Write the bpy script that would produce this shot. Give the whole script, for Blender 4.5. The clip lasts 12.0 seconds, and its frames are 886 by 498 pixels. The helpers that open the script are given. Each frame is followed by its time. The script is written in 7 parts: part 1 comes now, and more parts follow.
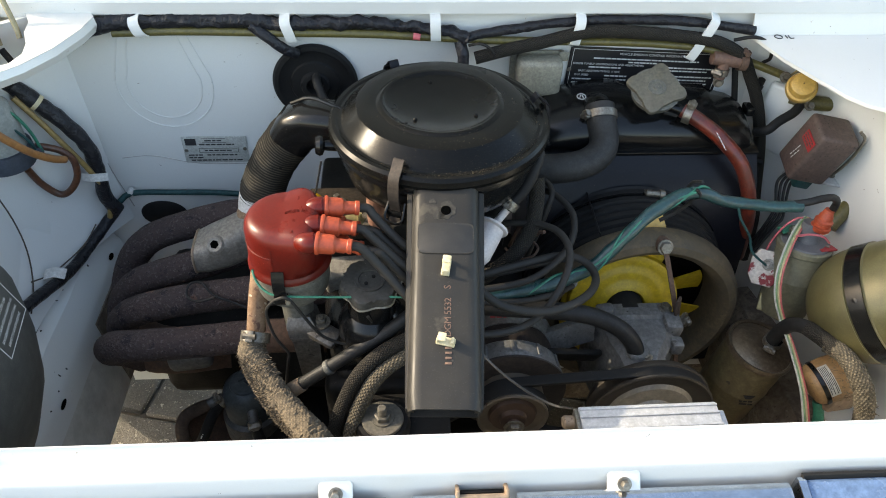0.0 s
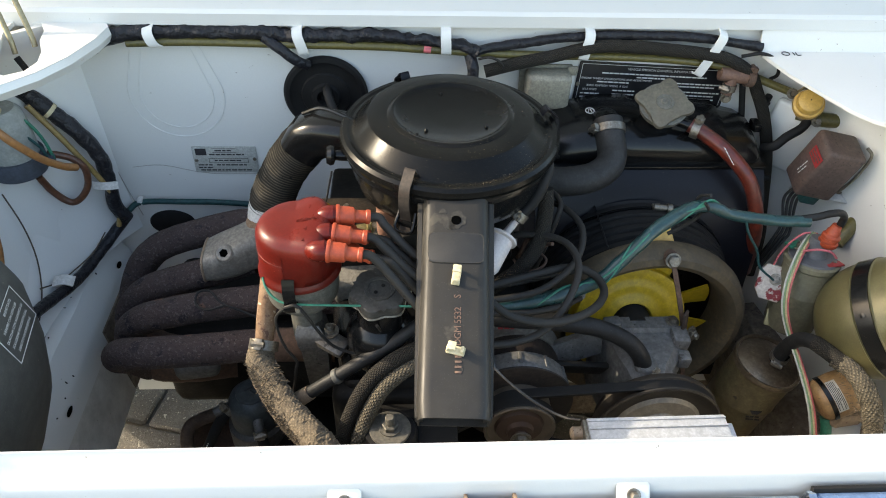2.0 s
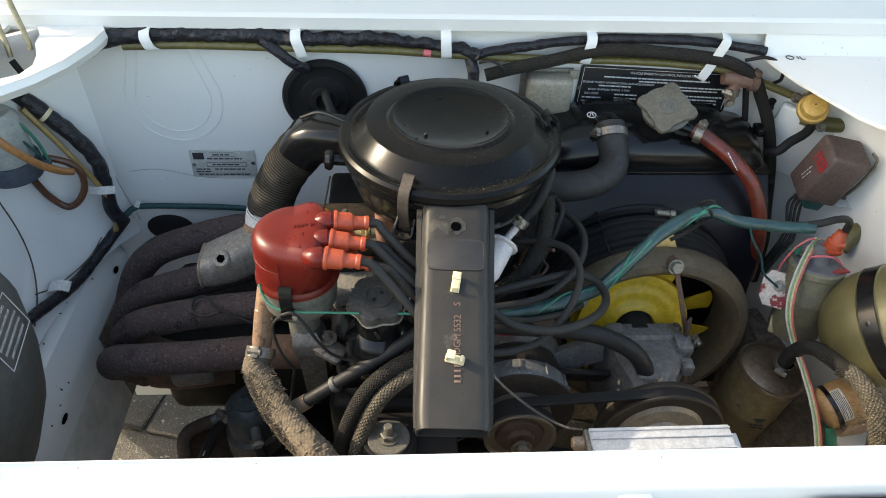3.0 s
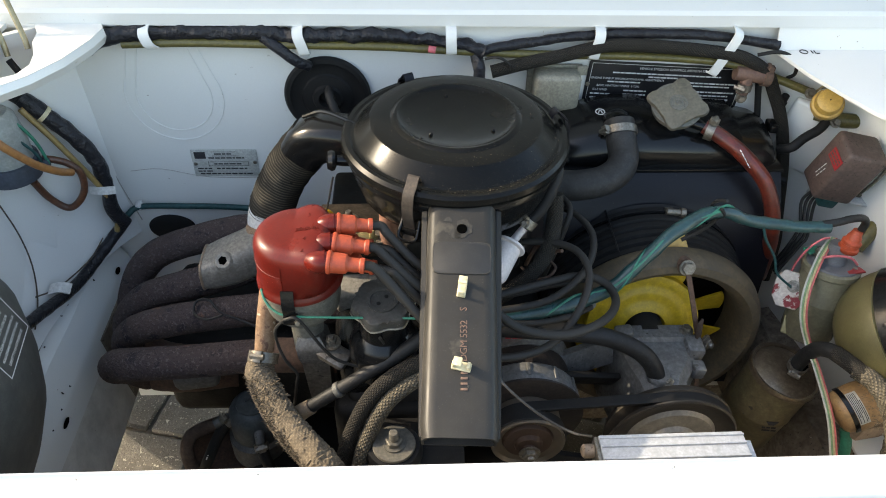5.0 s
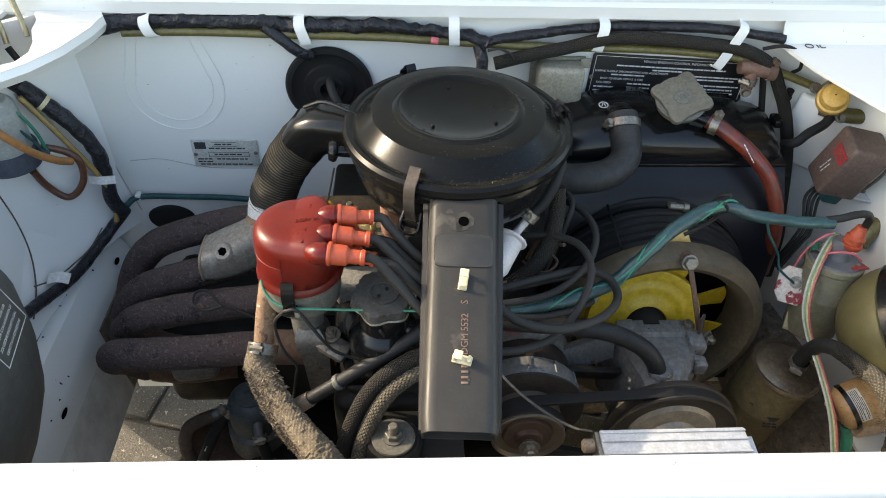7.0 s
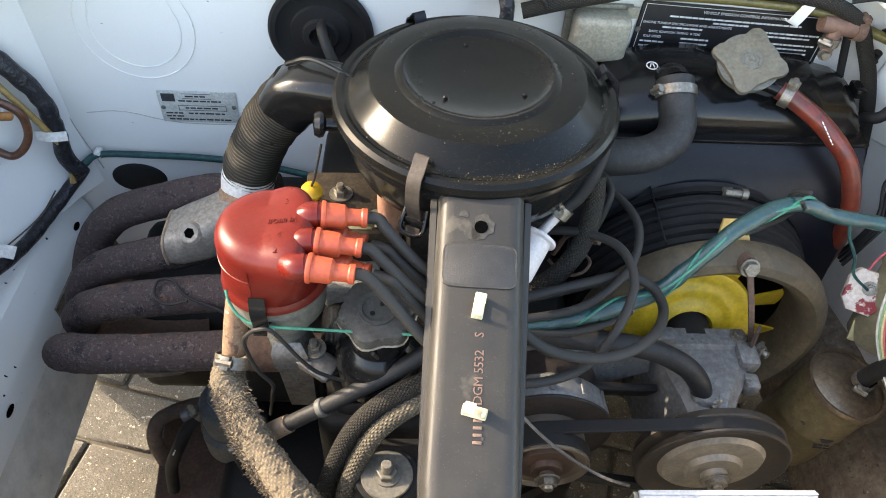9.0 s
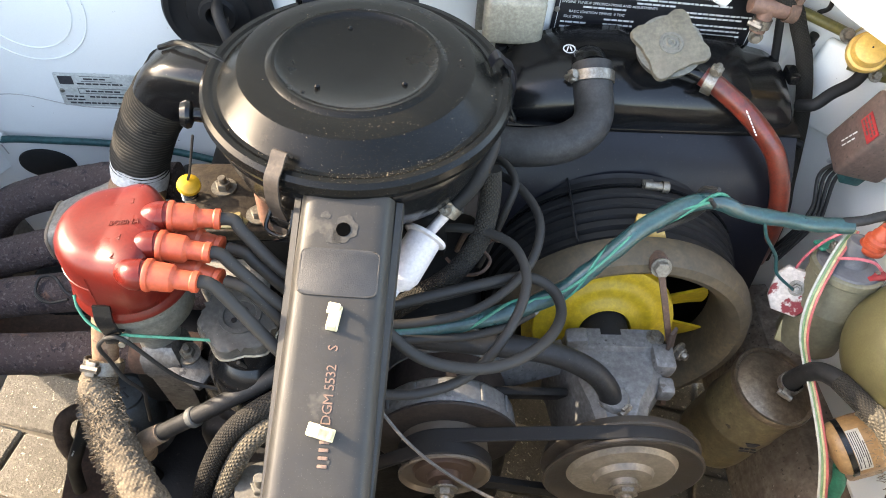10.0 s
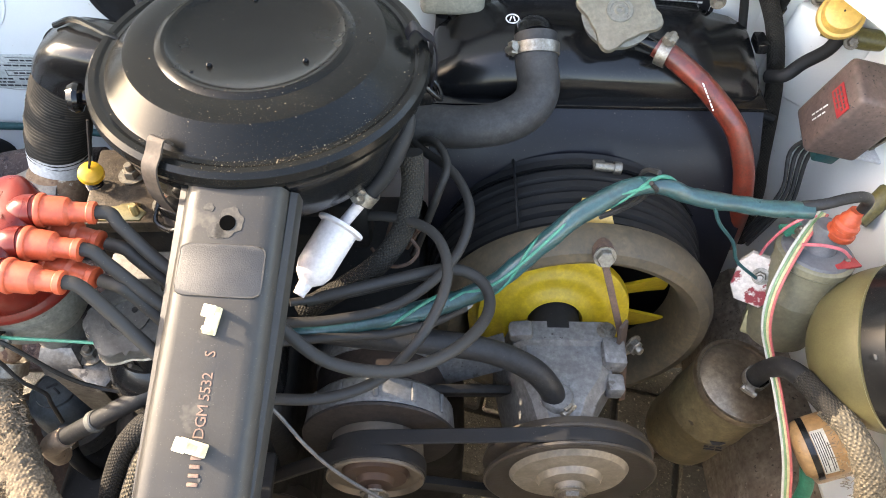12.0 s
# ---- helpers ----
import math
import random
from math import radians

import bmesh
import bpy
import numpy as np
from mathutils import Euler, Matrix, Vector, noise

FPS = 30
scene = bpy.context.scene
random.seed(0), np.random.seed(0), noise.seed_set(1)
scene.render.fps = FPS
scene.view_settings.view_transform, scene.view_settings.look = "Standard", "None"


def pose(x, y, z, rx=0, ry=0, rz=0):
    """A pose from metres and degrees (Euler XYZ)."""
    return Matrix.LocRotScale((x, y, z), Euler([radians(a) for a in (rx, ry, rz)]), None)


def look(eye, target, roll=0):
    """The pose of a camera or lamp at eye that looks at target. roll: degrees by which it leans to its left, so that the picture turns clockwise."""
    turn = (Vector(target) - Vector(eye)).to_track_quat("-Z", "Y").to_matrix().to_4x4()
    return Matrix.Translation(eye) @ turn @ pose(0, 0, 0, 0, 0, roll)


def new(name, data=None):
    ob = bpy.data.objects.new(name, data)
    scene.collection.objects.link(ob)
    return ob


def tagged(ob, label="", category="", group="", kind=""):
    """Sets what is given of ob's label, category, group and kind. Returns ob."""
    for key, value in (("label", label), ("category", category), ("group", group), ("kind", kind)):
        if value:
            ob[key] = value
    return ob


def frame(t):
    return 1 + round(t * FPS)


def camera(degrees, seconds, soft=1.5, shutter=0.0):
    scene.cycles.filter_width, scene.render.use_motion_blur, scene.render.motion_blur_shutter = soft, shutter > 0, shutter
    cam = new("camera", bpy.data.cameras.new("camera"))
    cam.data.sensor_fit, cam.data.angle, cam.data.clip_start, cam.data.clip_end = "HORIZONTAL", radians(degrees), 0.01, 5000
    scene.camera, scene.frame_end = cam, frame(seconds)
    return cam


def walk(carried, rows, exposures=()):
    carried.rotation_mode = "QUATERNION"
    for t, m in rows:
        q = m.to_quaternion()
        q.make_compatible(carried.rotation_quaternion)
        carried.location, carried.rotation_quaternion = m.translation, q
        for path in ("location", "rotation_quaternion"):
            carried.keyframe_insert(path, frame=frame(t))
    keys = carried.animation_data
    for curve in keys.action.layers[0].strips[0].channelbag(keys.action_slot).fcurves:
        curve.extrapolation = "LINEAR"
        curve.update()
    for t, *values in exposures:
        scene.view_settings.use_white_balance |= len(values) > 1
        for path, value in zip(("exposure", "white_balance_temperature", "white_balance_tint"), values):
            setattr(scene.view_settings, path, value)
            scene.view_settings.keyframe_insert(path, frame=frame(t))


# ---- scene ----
cam = camera(61.8, 12.0, soft=1.0)
PATH = [
    (0, (-0.038, -0.005, 1.269), (0.069, 1.47, -0.077), 1.7),
    (0.5, (-0.041, -0.006, 1.269), (0.067, 1.477, -0.069), 1.9),
    (1, (-0.045, -0.007, 1.264), (0.063, 1.484, -0.064), 2.2),
    (1.5, (-0.047, -0.008, 1.268), (0.06, 1.49, -0.053), 2.2),
    (2, (-0.046, -0.011, 1.266), (0.058, 1.495, -0.047), 2.2),
    (2.5, (-0.049, -0.011, 1.266), (0.053, 1.499, -0.041), 2.2),
    (3, (-0.044, -0.001, 1.262), (0.057, 1.509, -0.045), 2.2),
    (5, (-0.043, 0.017, 1.258), (0.042, 1.515, -0.064), 1.6),
    (5.5, (-0.042, 0.016, 1.258), (0.04, 1.516, -0.062), 1.5),
    (6, (-0.043, 0.015, 1.259), (0.038, 1.516, -0.06), 1.5),
    (6.5, (-0.044, 0.016, 1.256), (0.036, 1.518, -0.062), 1.6),
    (7, (-0.044, 0.02, 1.254), (0.041, 1.507, -0.081), 2.1),
    (7.5, (-0.044, 0.043, 1.235), (0.047, 1.505, -0.126), 2.9),
    (7.7, (-0.053, 0.061, 1.228), (0.037, 1.511, -0.147), 3.1),
    (9.3, (-0.036, 0.178, 1.204), (0.04, 1.499, -0.296), 3.9),
    (9.5, (-0.008, 0.189, 1.2), (0.079, 1.499, -0.308), 4.4),
    (10, (0.046, 0.199, 1.197), (0.118, 1.487, -0.332), 4.0),
    (10.5, (0.085, 0.205, 1.195), (0.14, 1.483, -0.343), 3.4),
    (11, (0.101, 0.215, 1.189), (0.139, 1.484, -0.357), 2.7),
    (11.5, (0.111, 0.223, 1.18), (0.131, 1.479, -0.376), 1.8),
    (12, (0.121, 0.235, 1.173), (0.129, 1.471, -0.4), 1.3),
]
walk(cam, [(t, look(eye, target, roll)) for t, eye, target, roll in PATH],
     [(0, 1.76, 7700, 8), (7.0, 1.89, 7750, 9), (9.5, 2.82, 7800, 12), (12, 3.15, 7900, 14)])

# ---- light ----
SUN = Vector((-1.0, 0.24, 0.58)).normalized()
world = bpy.data.worlds.new("sky")
scene.world = world
world.use_nodes = True
_wn = world.node_tree.nodes
_sky = _wn.new("ShaderNodeTexSky")
_sky.sky_type = "NISHITA"
_sky.sun_disc = False
_sky.sun_elevation = math.asin(SUN.z)
_sky.sun_rotation = math.atan2(SUN.x, SUN.y)
_sky.dust_density = 2.0
world.node_tree.links.new(_sky.outputs[0], _wn["Background"].inputs[0])
_wn["Background"].inputs[1].default_value = 0.21
_sl = bpy.data.lights.new("sun", "SUN")
_sl.energy, _sl.angle, _sl.color = 2.05, radians(0.5), (1.0, 0.93, 0.82)
_so = new("sun", _sl)
_so.matrix_world = look(SUN * 6, (0, 0, 0))


# ---- materials ----
def mat(name, col, col2=None, rough=0.5, rough2=None, metal=0.0, scale=30.0, fine=350.0, bump=0.15,
        spots=None, coat=0.0, spread=0.25, trans=0.0, grain=0.72, relief=0.001, specks=(), spec=None, mottle=True):
    """A painted, cast or moulded surface: two tones in patches, fine grain, and speckles or stains (colour, share, size)."""
    m = bpy.data.materials.new(name)
    m.use_nodes = True
    nt = m.node_tree
    N, L = nt.nodes, nt.links
    b = N["Principled BSDF"]
    col2 = col2 or tuple(c * 0.8 for c in col)
    tc, oi, add = N.new("ShaderNodeTexCoord"), N.new("ShaderNodeObjectInfo"), N.new("ShaderNodeVectorMath")
    add.operation = "MULTIPLY_ADD"
    L.new(oi.outputs["Random"], add.inputs[0])
    add.inputs[1].default_value = (7.0, 5.0, 3.0)
    L.new(tc.outputs["Object"], add.inputs[2])

    def tex(s, detail=4.0):
        n = N.new("ShaderNodeTexNoise")
        n.inputs["Scale"].default_value, n.inputs["Detail"].default_value = s, detail
        n.inputs["Roughness"].default_value = 0.6
        L.new(add.outputs[0], n.inputs["Vector"])
        return n

    def ramp(src, lo, hi):
        r = N.new("ShaderNodeMapRange")
        r.inputs[1].default_value, r.inputs[2].default_value = lo, hi
        L.new(src, r.inputs[0])
        return r.outputs[0]

    def mix(fac, a, c):
        x = N.new("ShaderNodeMix")
        x.data_type = "RGBA"
        L.new(fac, x.inputs[0]) if not isinstance(fac, float) else None
        for k, v in ((6, a), (7, c)):
            if isinstance(v, tuple):
                x.inputs[k].default_value = (*v, 1.0)
            else:
                L.new(v, x.inputs[k])
        return x.outputs[2]

    big, small = tex(scale), tex(fine, 3.0)
    c = mix(ramp(big.outputs[0], 0.5 - spread, 0.5 + spread), col, col2)
    c = mix(ramp(small.outputs[0], 0.35, 0.9), c, tuple(v * grain for v in col2))
    c = mix(ramp(tex(scale * 5.0, 5.0).outputs[0], 0.38, 0.80), c, tuple(v * 0.66 for v in col2)) if mottle else c
    rgh = ramp(big.outputs[0], 0.3, 0.7)
    rr = N.new("ShaderNodeMapRange")
    rr.inputs[3].default_value, rr.inputs[4].default_value = rough, rough2 if rough2 is not None else min(1.0, rough + 0.12)
    L.new(rgh, rr.inputs[0])
    rough_out = rr.outputs[0]
    for spot in (spots or ()):
        sc, share, size = spot[:3]
        s = tex(size, 5.0)
        f = ramp(s.outputs[0], 0.72 - share, 0.76 - share)
        c = mix(f, c, sc)
    for sc, size, reach, share in specks:
        vo = N.new("ShaderNodeTexVoronoi")
        vo.inputs["Scale"].default_value = size
        warp = N.new("ShaderNodeVectorMath")
        warp.operation = "MULTIPLY_ADD"
        L.new(tex(size * 1.6, 2.0).outputs["Color"], warp.inputs[0])
        warp.inputs[1].default_value = (1.5 / size,) * 3
        L.new(add.outputs[0], warp.inputs[2])
        L.new(warp.outputs[0], vo.inputs["Vector"])
        pick = N.new("ShaderNodeSeparateColor")
        L.new(vo.outputs["Color"], pick.inputs[0])
        girth = N.new("ShaderNodeMath")
        girth.operation = "DIVIDE"
        L.new(vo.outputs["Distance"], girth.inputs[0])
        grow = N.new("ShaderNodeMapRange")
        grow.inputs[3].default_value, grow.inputs[4].default_value = 0.35, 1.3
        L.new(pick.outputs[1], grow.inputs[0])
        L.new(grow.outputs[0], girth.inputs[1])
        near = N.new("ShaderNodeMath")
        near.operation = "MULTIPLY"
        L.new(ramp(girth.outputs[0], reach, reach * 0.45), near.inputs[0])
        L.new(ramp(pick.outputs[0], 1.0 - share, 1.0 - share + 0.01), near.inputs[1])
        c = mix(near.outputs[0], c, sc)
    L.new(c, b.inputs["Base Color"])
    L.new(rough_out, b.inputs["Roughness"])
    b.inputs["Metallic"].default_value = metal
    b.inputs["Specular IOR Level"].default_value = spec if spec is not None else 0.5 if max(col) > 0.12 or coat else 0.26
    b.inputs["Coat Weight"].default_value = coat
    b.inputs["Coat Roughness"].default_value = 0.08
    b.inputs["Transmission Weight"].default_value = trans
    if bump:
        bp = N.new("ShaderNodeBump")
        bp.inputs["Strength"].default_value, bp.inputs["Distance"].default_value = bump, relief
        L.new(small.outputs[0], bp.inputs["Height"])
        L.new(bp.outputs[0], b.inputs["Normal"])
    return m


def braid_mat(name, col, col2, pitch=0.004, rough=0.85, depth=1.0, contrast=0.75):
    """Woven sleeve: two crossing sets of strands laid along the hose, the gaps shaded in the colour."""
    m = mat(name, col, col2, rough=rough, scale=60, fine=900, bump=0)
    N, L = m.node_tree.nodes, m.node_tree.links
    b = N["Principled BSDF"]
    uv = N.new("ShaderNodeTexCoord")
    waves = []
    for turn in (0.9, -0.9):
        mp = N.new("ShaderNodeMapping")
        mp.inputs["Rotation"].default_value = (0, 0, turn)
        L.new(uv.outputs["UV"], mp.inputs["Vector"])
        w = N.new("ShaderNodeTexWave")
        w.inputs["Scale"].default_value = 0.314 / pitch
        w.inputs["Distortion"].default_value = 0.6
        w.inputs["Detail"].default_value = 1.0
        L.new(mp.outputs[0], w.inputs["Vector"])
        waves.append(w.outputs["Fac"])
    mx = N.new("ShaderNodeMath")
    mx.operation = "MULTIPLY"
    L.new(waves[0], mx.inputs[0])
    L.new(waves[1], mx.inputs[1])
    bp = N.new("ShaderNodeBump")
    bp.inputs["Strength"].default_value, bp.inputs["Distance"].default_value = depth, 0.0012
    L.new(mx.outputs[0], bp.inputs["Height"])
    L.new(bp.outputs[0], b.inputs["Normal"])
    # shade between the strands, multiplied into the base colour by contrast
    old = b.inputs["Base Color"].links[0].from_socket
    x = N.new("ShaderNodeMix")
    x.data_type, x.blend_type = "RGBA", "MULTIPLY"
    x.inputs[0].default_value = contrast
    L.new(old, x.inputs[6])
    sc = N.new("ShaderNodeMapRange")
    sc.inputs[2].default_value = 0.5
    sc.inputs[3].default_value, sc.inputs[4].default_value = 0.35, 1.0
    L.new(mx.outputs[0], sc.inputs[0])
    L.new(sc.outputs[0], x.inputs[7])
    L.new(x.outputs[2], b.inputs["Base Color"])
    return m


WHITE = mat("white_car_paint", (0.67, 0.675, 0.655), (0.65, 0.655, 0.635), rough=0.28, rough2=0.36, scale=5, fine=700, bump=0.008, mottle=False, coat=0.2, grain=0.97,
            spots=(((0.14, 0.10, 0.075), -0.05, 170.0),), specks=(((0.16, 0.12, 0.09), 120.0, 0.12, 0.07), ((0.42, 0.34, 0.26), 90.0, 0.10, 0.10)))
GRIME = mat("grimy_white_paint", (0.34, 0.295, 0.24), (0.13, 0.092, 0.062), rough=0.7, scale=16, fine=200, bump=0.6,
            spots=(((0.07, 0.045, 0.03), 0.06, 60.0),), specks=(((0.05, 0.036, 0.026), 260.0, 0.36, 0.25), ((0.34, 0.30, 0.25), 160.0, 0.22, 0.10)))
BLACK = mat("black_enamel", (0.0045, 0.005, 0.006), (0.008, 0.008, 0.008), rough=0.14, rough2=0.24, scale=25, fine=600, bump=0.03,
            spots=(((0.16, 0.12, 0.08), -0.045, 260.0),), specks=(((0.12, 0.10, 0.075), 500.0, 0.18, 0.10), ((0.06, 0.05, 0.038), 1100.0, 0.3, 0.12)), spec=0.3)
DUSTY = mat("dusty_black_enamel", (0.0035, 0.004, 0.0045), (0.007, 0.0068, 0.006), rough=0.17, rough2=0.28, scale=28, fine=900, bump=0.03,
            spots=(((0.20, 0.155, 0.10), -0.035, 620.0), ((0.15, 0.11, 0.07), -0.045, 230.0)), specks=(((0.22, 0.18, 0.12), 620.0, 0.15, 0.09), ((0.06, 0.05, 0.036), 1500.0, 0.30, 0.20)), spec=0.15)
SATIN = mat("satin_black_sheet", (0.005, 0.006, 0.010), (0.009, 0.009, 0.012), rough=0.26, rough2=0.36, scale=14, fine=500, bump=0.04,
            spots=(((0.10, 0.085, 0.065), -0.05, 220.0),), specks=(((0.14, 0.12, 0.09), 420.0, 0.14, 0.08), ((0.05, 0.042, 0.032), 900.0, 0.3, 0.15)), spec=0.2)
DUCT = mat("worn_duct_enamel", (0.018, 0.018, 0.019), (0.036, 0.033, 0.028), rough=0.38, rough2=0.52, scale=26, fine=650, bump=0.08,
           spots=(((0.18, 0.15, 0.11), -0.045, 240.0), ((0.055, 0.049, 0.040), 0.10, 22.0), ((0.010, 0.010, 0.011), 0.02, 60.0)), specks=(((0.10, 0.09, 0.07), 520.0, 0.15, 0.04), ((0.065, 0.060, 0.050), 1200.0, 0.32, 0.18)), spec=0.24)
RUBBER = mat("black_rubber", (0.007, 0.007, 0.008), (0.014, 0.0135, 0.013), rough=0.5, rough2=0.75, scale=40, fine=600, bump=0.1, specks=(((0.05, 0.043, 0.034), 700.0, 0.28, 0.12),))
GREYRUB = mat("dusty_grey_rubber", (0.026, 0.026, 0.026), (0.013, 0.013, 0.013), rough=0.45, rough2=0.65, scale=35, fine=500, bump=0.10, specks=(((0.09, 0.08, 0.065), 700.0, 0.26, 0.10),))
CABLE = mat("dusty_black_cable", (0.012, 0.012, 0.013), (0.030, 0.027, 0.023), rough=0.5, rough2=0.7, scale=18, fine=500, bump=0.06, specks=(((0.06, 0.052, 0.04), 800.0, 0.28, 0.12),))
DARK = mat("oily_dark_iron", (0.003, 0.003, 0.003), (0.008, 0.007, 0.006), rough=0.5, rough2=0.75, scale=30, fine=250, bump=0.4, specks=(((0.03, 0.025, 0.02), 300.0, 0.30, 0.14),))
TAPE = mat("black_harness_tape", (0.012, 0.012, 0.015), (0.022, 0.022, 0.026), rough=0.26, rough2=0.42, scale=60, fine=110, bump=1.0, relief=0.004)
CAPRED = mat("red_bakelite", (0.110, 0.0095, 0.0055), (0.088, 0.0078, 0.005), mottle=False, rough=0.26, rough2=0.36, scale=30, fine=500, bump=0.03, spec=0.26, specks=(((0.30, 0.12, 0.08), 420.0, 0.16, 0.08),))
ORANGE = mat("orange_rubber", (0.46, 0.070, 0.024), (0.37, 0.056, 0.02), rough=0.45, scale=60, fine=500, bump=0.06)
ALU = mat("dull_cast_aluminium", (0.235, 0.235, 0.23), (0.125, 0.122, 0.116), rough=0.5, rough2=0.68, metal=0.4, scale=40, fine=260, bump=0.3,
          spots=(((0.08, 0.072, 0.062), 0.06, 60.0), ((0.36, 0.36, 0.35), -0.01, 120.0)), specks=(((0.05, 0.045, 0.04), 300.0, 0.30, 0.08),))
ALUGREY = mat("grey_cast_aluminium", (0.17, 0.17, 0.17), (0.10, 0.10, 0.098), rough=0.5, rough2=0.65, metal=0.4, scale=40, fine=300, bump=0.35,
              spots=(((0.05, 0.045, 0.04), 0.03, 70.0),), specks=(((0.03, 0.027, 0.024), 350.0, 0.32, 0.25),))
STEEL = mat("zinc_plated_steel", (0.36, 0.34, 0.30), (0.20, 0.175, 0.14), rough=0.4, rough2=0.55, metal=0.85, scale=80, fine=500, bump=0.1)
BARE = mat("brushed_aluminium", (0.60, 0.605, 0.62), (0.52, 0.525, 0.53), rough=0.42, rough2=0.52, metal=0.35, scale=30, fine=500, bump=0.06)
RUSTY = mat("rusty_exhaust_iron", (0.040, 0.031, 0.032), (0.070, 0.048, 0.043), rough=0.72, rough2=0.92, scale=28, fine=330, bump=1.0, relief=0.0025,
            spots=(((0.020, 0.016, 0.018), 0.14, 45.0), ((0.092, 0.074, 0.071), 0.15, 330.0), ((0.13, 0.07, 0.05), 0.05, 26.0), ((0.018, 0.014, 0.015), 0.10, 230.0)), specks=(((0.15, 0.10, 0.08), 520.0, 0.28, 0.10), ((0.014, 0.012, 0.012), 300.0, 0.26, 0.08)))
CREAMRUST = mat("cream_and_orange_rust", (0.33, 0.245, 0.155), (0.22, 0.115, 0.06), rough=0.75, scale=45, fine=300, bump=0.5, spots=(((0.11, 0.055, 0.035), 0.13, 70.0), ((0.46, 0.39, 0.29), 0.08, 90.0)))
RUST = mat("brown_rust", (0.17, 0.095, 0.06), (0.09, 0.055, 0.04), rough=0.8, scale=50, fine=300, bump=0.5,
           spots=(((0.28, 0.16, 0.09), -0.02, 70.0),))
TANMETAL = mat("heat_tanned_metal", (0.40, 0.27, 0.17), (0.28, 0.21, 0.15), rough=0.55, metal=0.3, scale=35, fine=300, bump=0.25,
               spots=(((0.13, 0.075, 0.045), 0.02, 60.0),), specks=(((0.10, 0.06, 0.04), 300.0, 0.32, 0.22),))
DULLGREY = mat("dull_grey_enamel", (0.165, 0.16, 0.135), (0.11, 0.105, 0.085), rough=0.45, scale=40, fine=400, bump=0.15, specks=(((0.05, 0.045, 0.035), 320.0, 0.28, 0.2),),
               spots=(((0.30, 0.28, 0.23), -0.02, 150.0),))
BEIGE = mat("grey_beige_enamel", (0.30, 0.285, 0.22), (0.24, 0.22, 0.17), rough=0.5, scale=40, fine=400, bump=0.12,
            spots=(((0.12, 0.10, 0.07), -0.02, 120.0),))
OLIVE = mat("olive_pipe_coating", (0.145, 0.12, 0.035), (0.10, 0.085, 0.028), rough=0.35, scale=40, fine=400, bump=0.05)
CANISTER = mat("tarnished_brass_enamel", (0.25, 0.20, 0.10), (0.15, 0.115, 0.06), rough=0.30, rough2=0.46, metal=0.35, scale=24, fine=400, bump=0.08,
               spots=(((0.06, 0.045, 0.032), 0.05, 40.0), ((0.30, 0.27, 0.2), -0.06, 260.0)), specks=(((0.04, 0.03, 0.022), 300.0, 0.26, 0.18),))
BRASS = mat("yellow_lacquered_tank", (0.17, 0.15, 0.066), (0.125, 0.11, 0.05), rough=0.32, rough2=0.46, metal=0.25, scale=9, fine=700, bump=0.10,
            spots=(((0.30, 0.25, 0.10), -0.01, 330.0), ((0.09, 0.075, 0.04), -0.03, 40.0)))
YELLOW = mat("yellow_fan_paint", (0.56, 0.385, 0.014), (0.44, 0.30, 0.018), rough=0.4, scale=30, fine=400, bump=0.06,
             spots=(((0.32, 0.22, 0.03), -0.03, 90.0),))
RINGTAN = mat("dusty_tan_ring", (0.125, 0.088, 0.046), (0.060, 0.046, 0.028), rough=0.55, rough2=0.7, scale=22, fine=300, bump=0.12, specks=(((0.04, 0.033, 0.026), 220.0, 0.28, 0.2),))
REDHOSE = mat("red_brown_hose", (0.23, 0.030, 0.012), (0.06, 0.018, 0.014), rough=0.28, rough2=0.4, scale=16, fine=500, bump=0.05)
GREEN = mat("green_wire", (0.02, 0.22, 0.13), (0.02, 0.15, 0.10), rough=0.45, scale=50, bump=0.03)
TEAL = mat("clear_teal_sleeving", (0.020, 0.082, 0.080), (0.007, 0.032, 0.034), rough=0.26, rough2=0.4, scale=70, fine=180, bump=0.35, coat=0.1)
DARKTEAL = mat("dark_green_cable", (0.030, 0.105, 0.100), (0.014, 0.052, 0.055), rough=0.4, scale=50, bump=0.05)
CREAM = mat("cream_plastic", (0.70, 0.62, 0.40), (0.62, 0.53, 0.33), rough=0.45, scale=60, bump=0.04)
WPLASTIC = mat("white_translucent_plastic", (0.57, 0.53, 0.52), (0.52, 0.475, 0.465), mottle=False, rough=0.35, scale=40, bump=0.03)
WPLASTIC.node_tree.nodes["Principled BSDF"].inputs["Subsurface Weight"].default_value = 0.3
WPLASTIC.node_tree.nodes["Principled BSDF"].inputs["Subsurface Radius"].default_value = (0.004, 0.004, 0.004)
WBAND = mat("white_wrapped_tape", (0.74, 0.74, 0.72), (0.62, 0.60, 0.56), rough=0.6, scale=60, bump=0.15)
RIDGED = mat("charred_paper_shaded_ridges", (0.085, 0.074, 0.058), (0.16, 0.138, 0.10), rough=0.7, scale=26, fine=400, bump=0.3,
             spots=(((0.02, 0.018, 0.016), 0.05, 55.0),))
# bands at the ridge pitch paint shaded grooves and lighter crests into the colour
_rt, _rb = RIDGED.node_tree, RIDGED.node_tree.nodes["Principled BSDF"]
_uv, _wv, _mr, _mx = _rt.nodes.new("ShaderNodeTexCoord"), _rt.nodes.new("ShaderNodeTexWave"), _rt.nodes.new("ShaderNodeMapRange"), _rt.nodes.new("ShaderNodeMix")
_wv.inputs["Scale"].default_value, _wv.inputs["Distortion"].default_value = 0.314 / 0.0036, 0.8
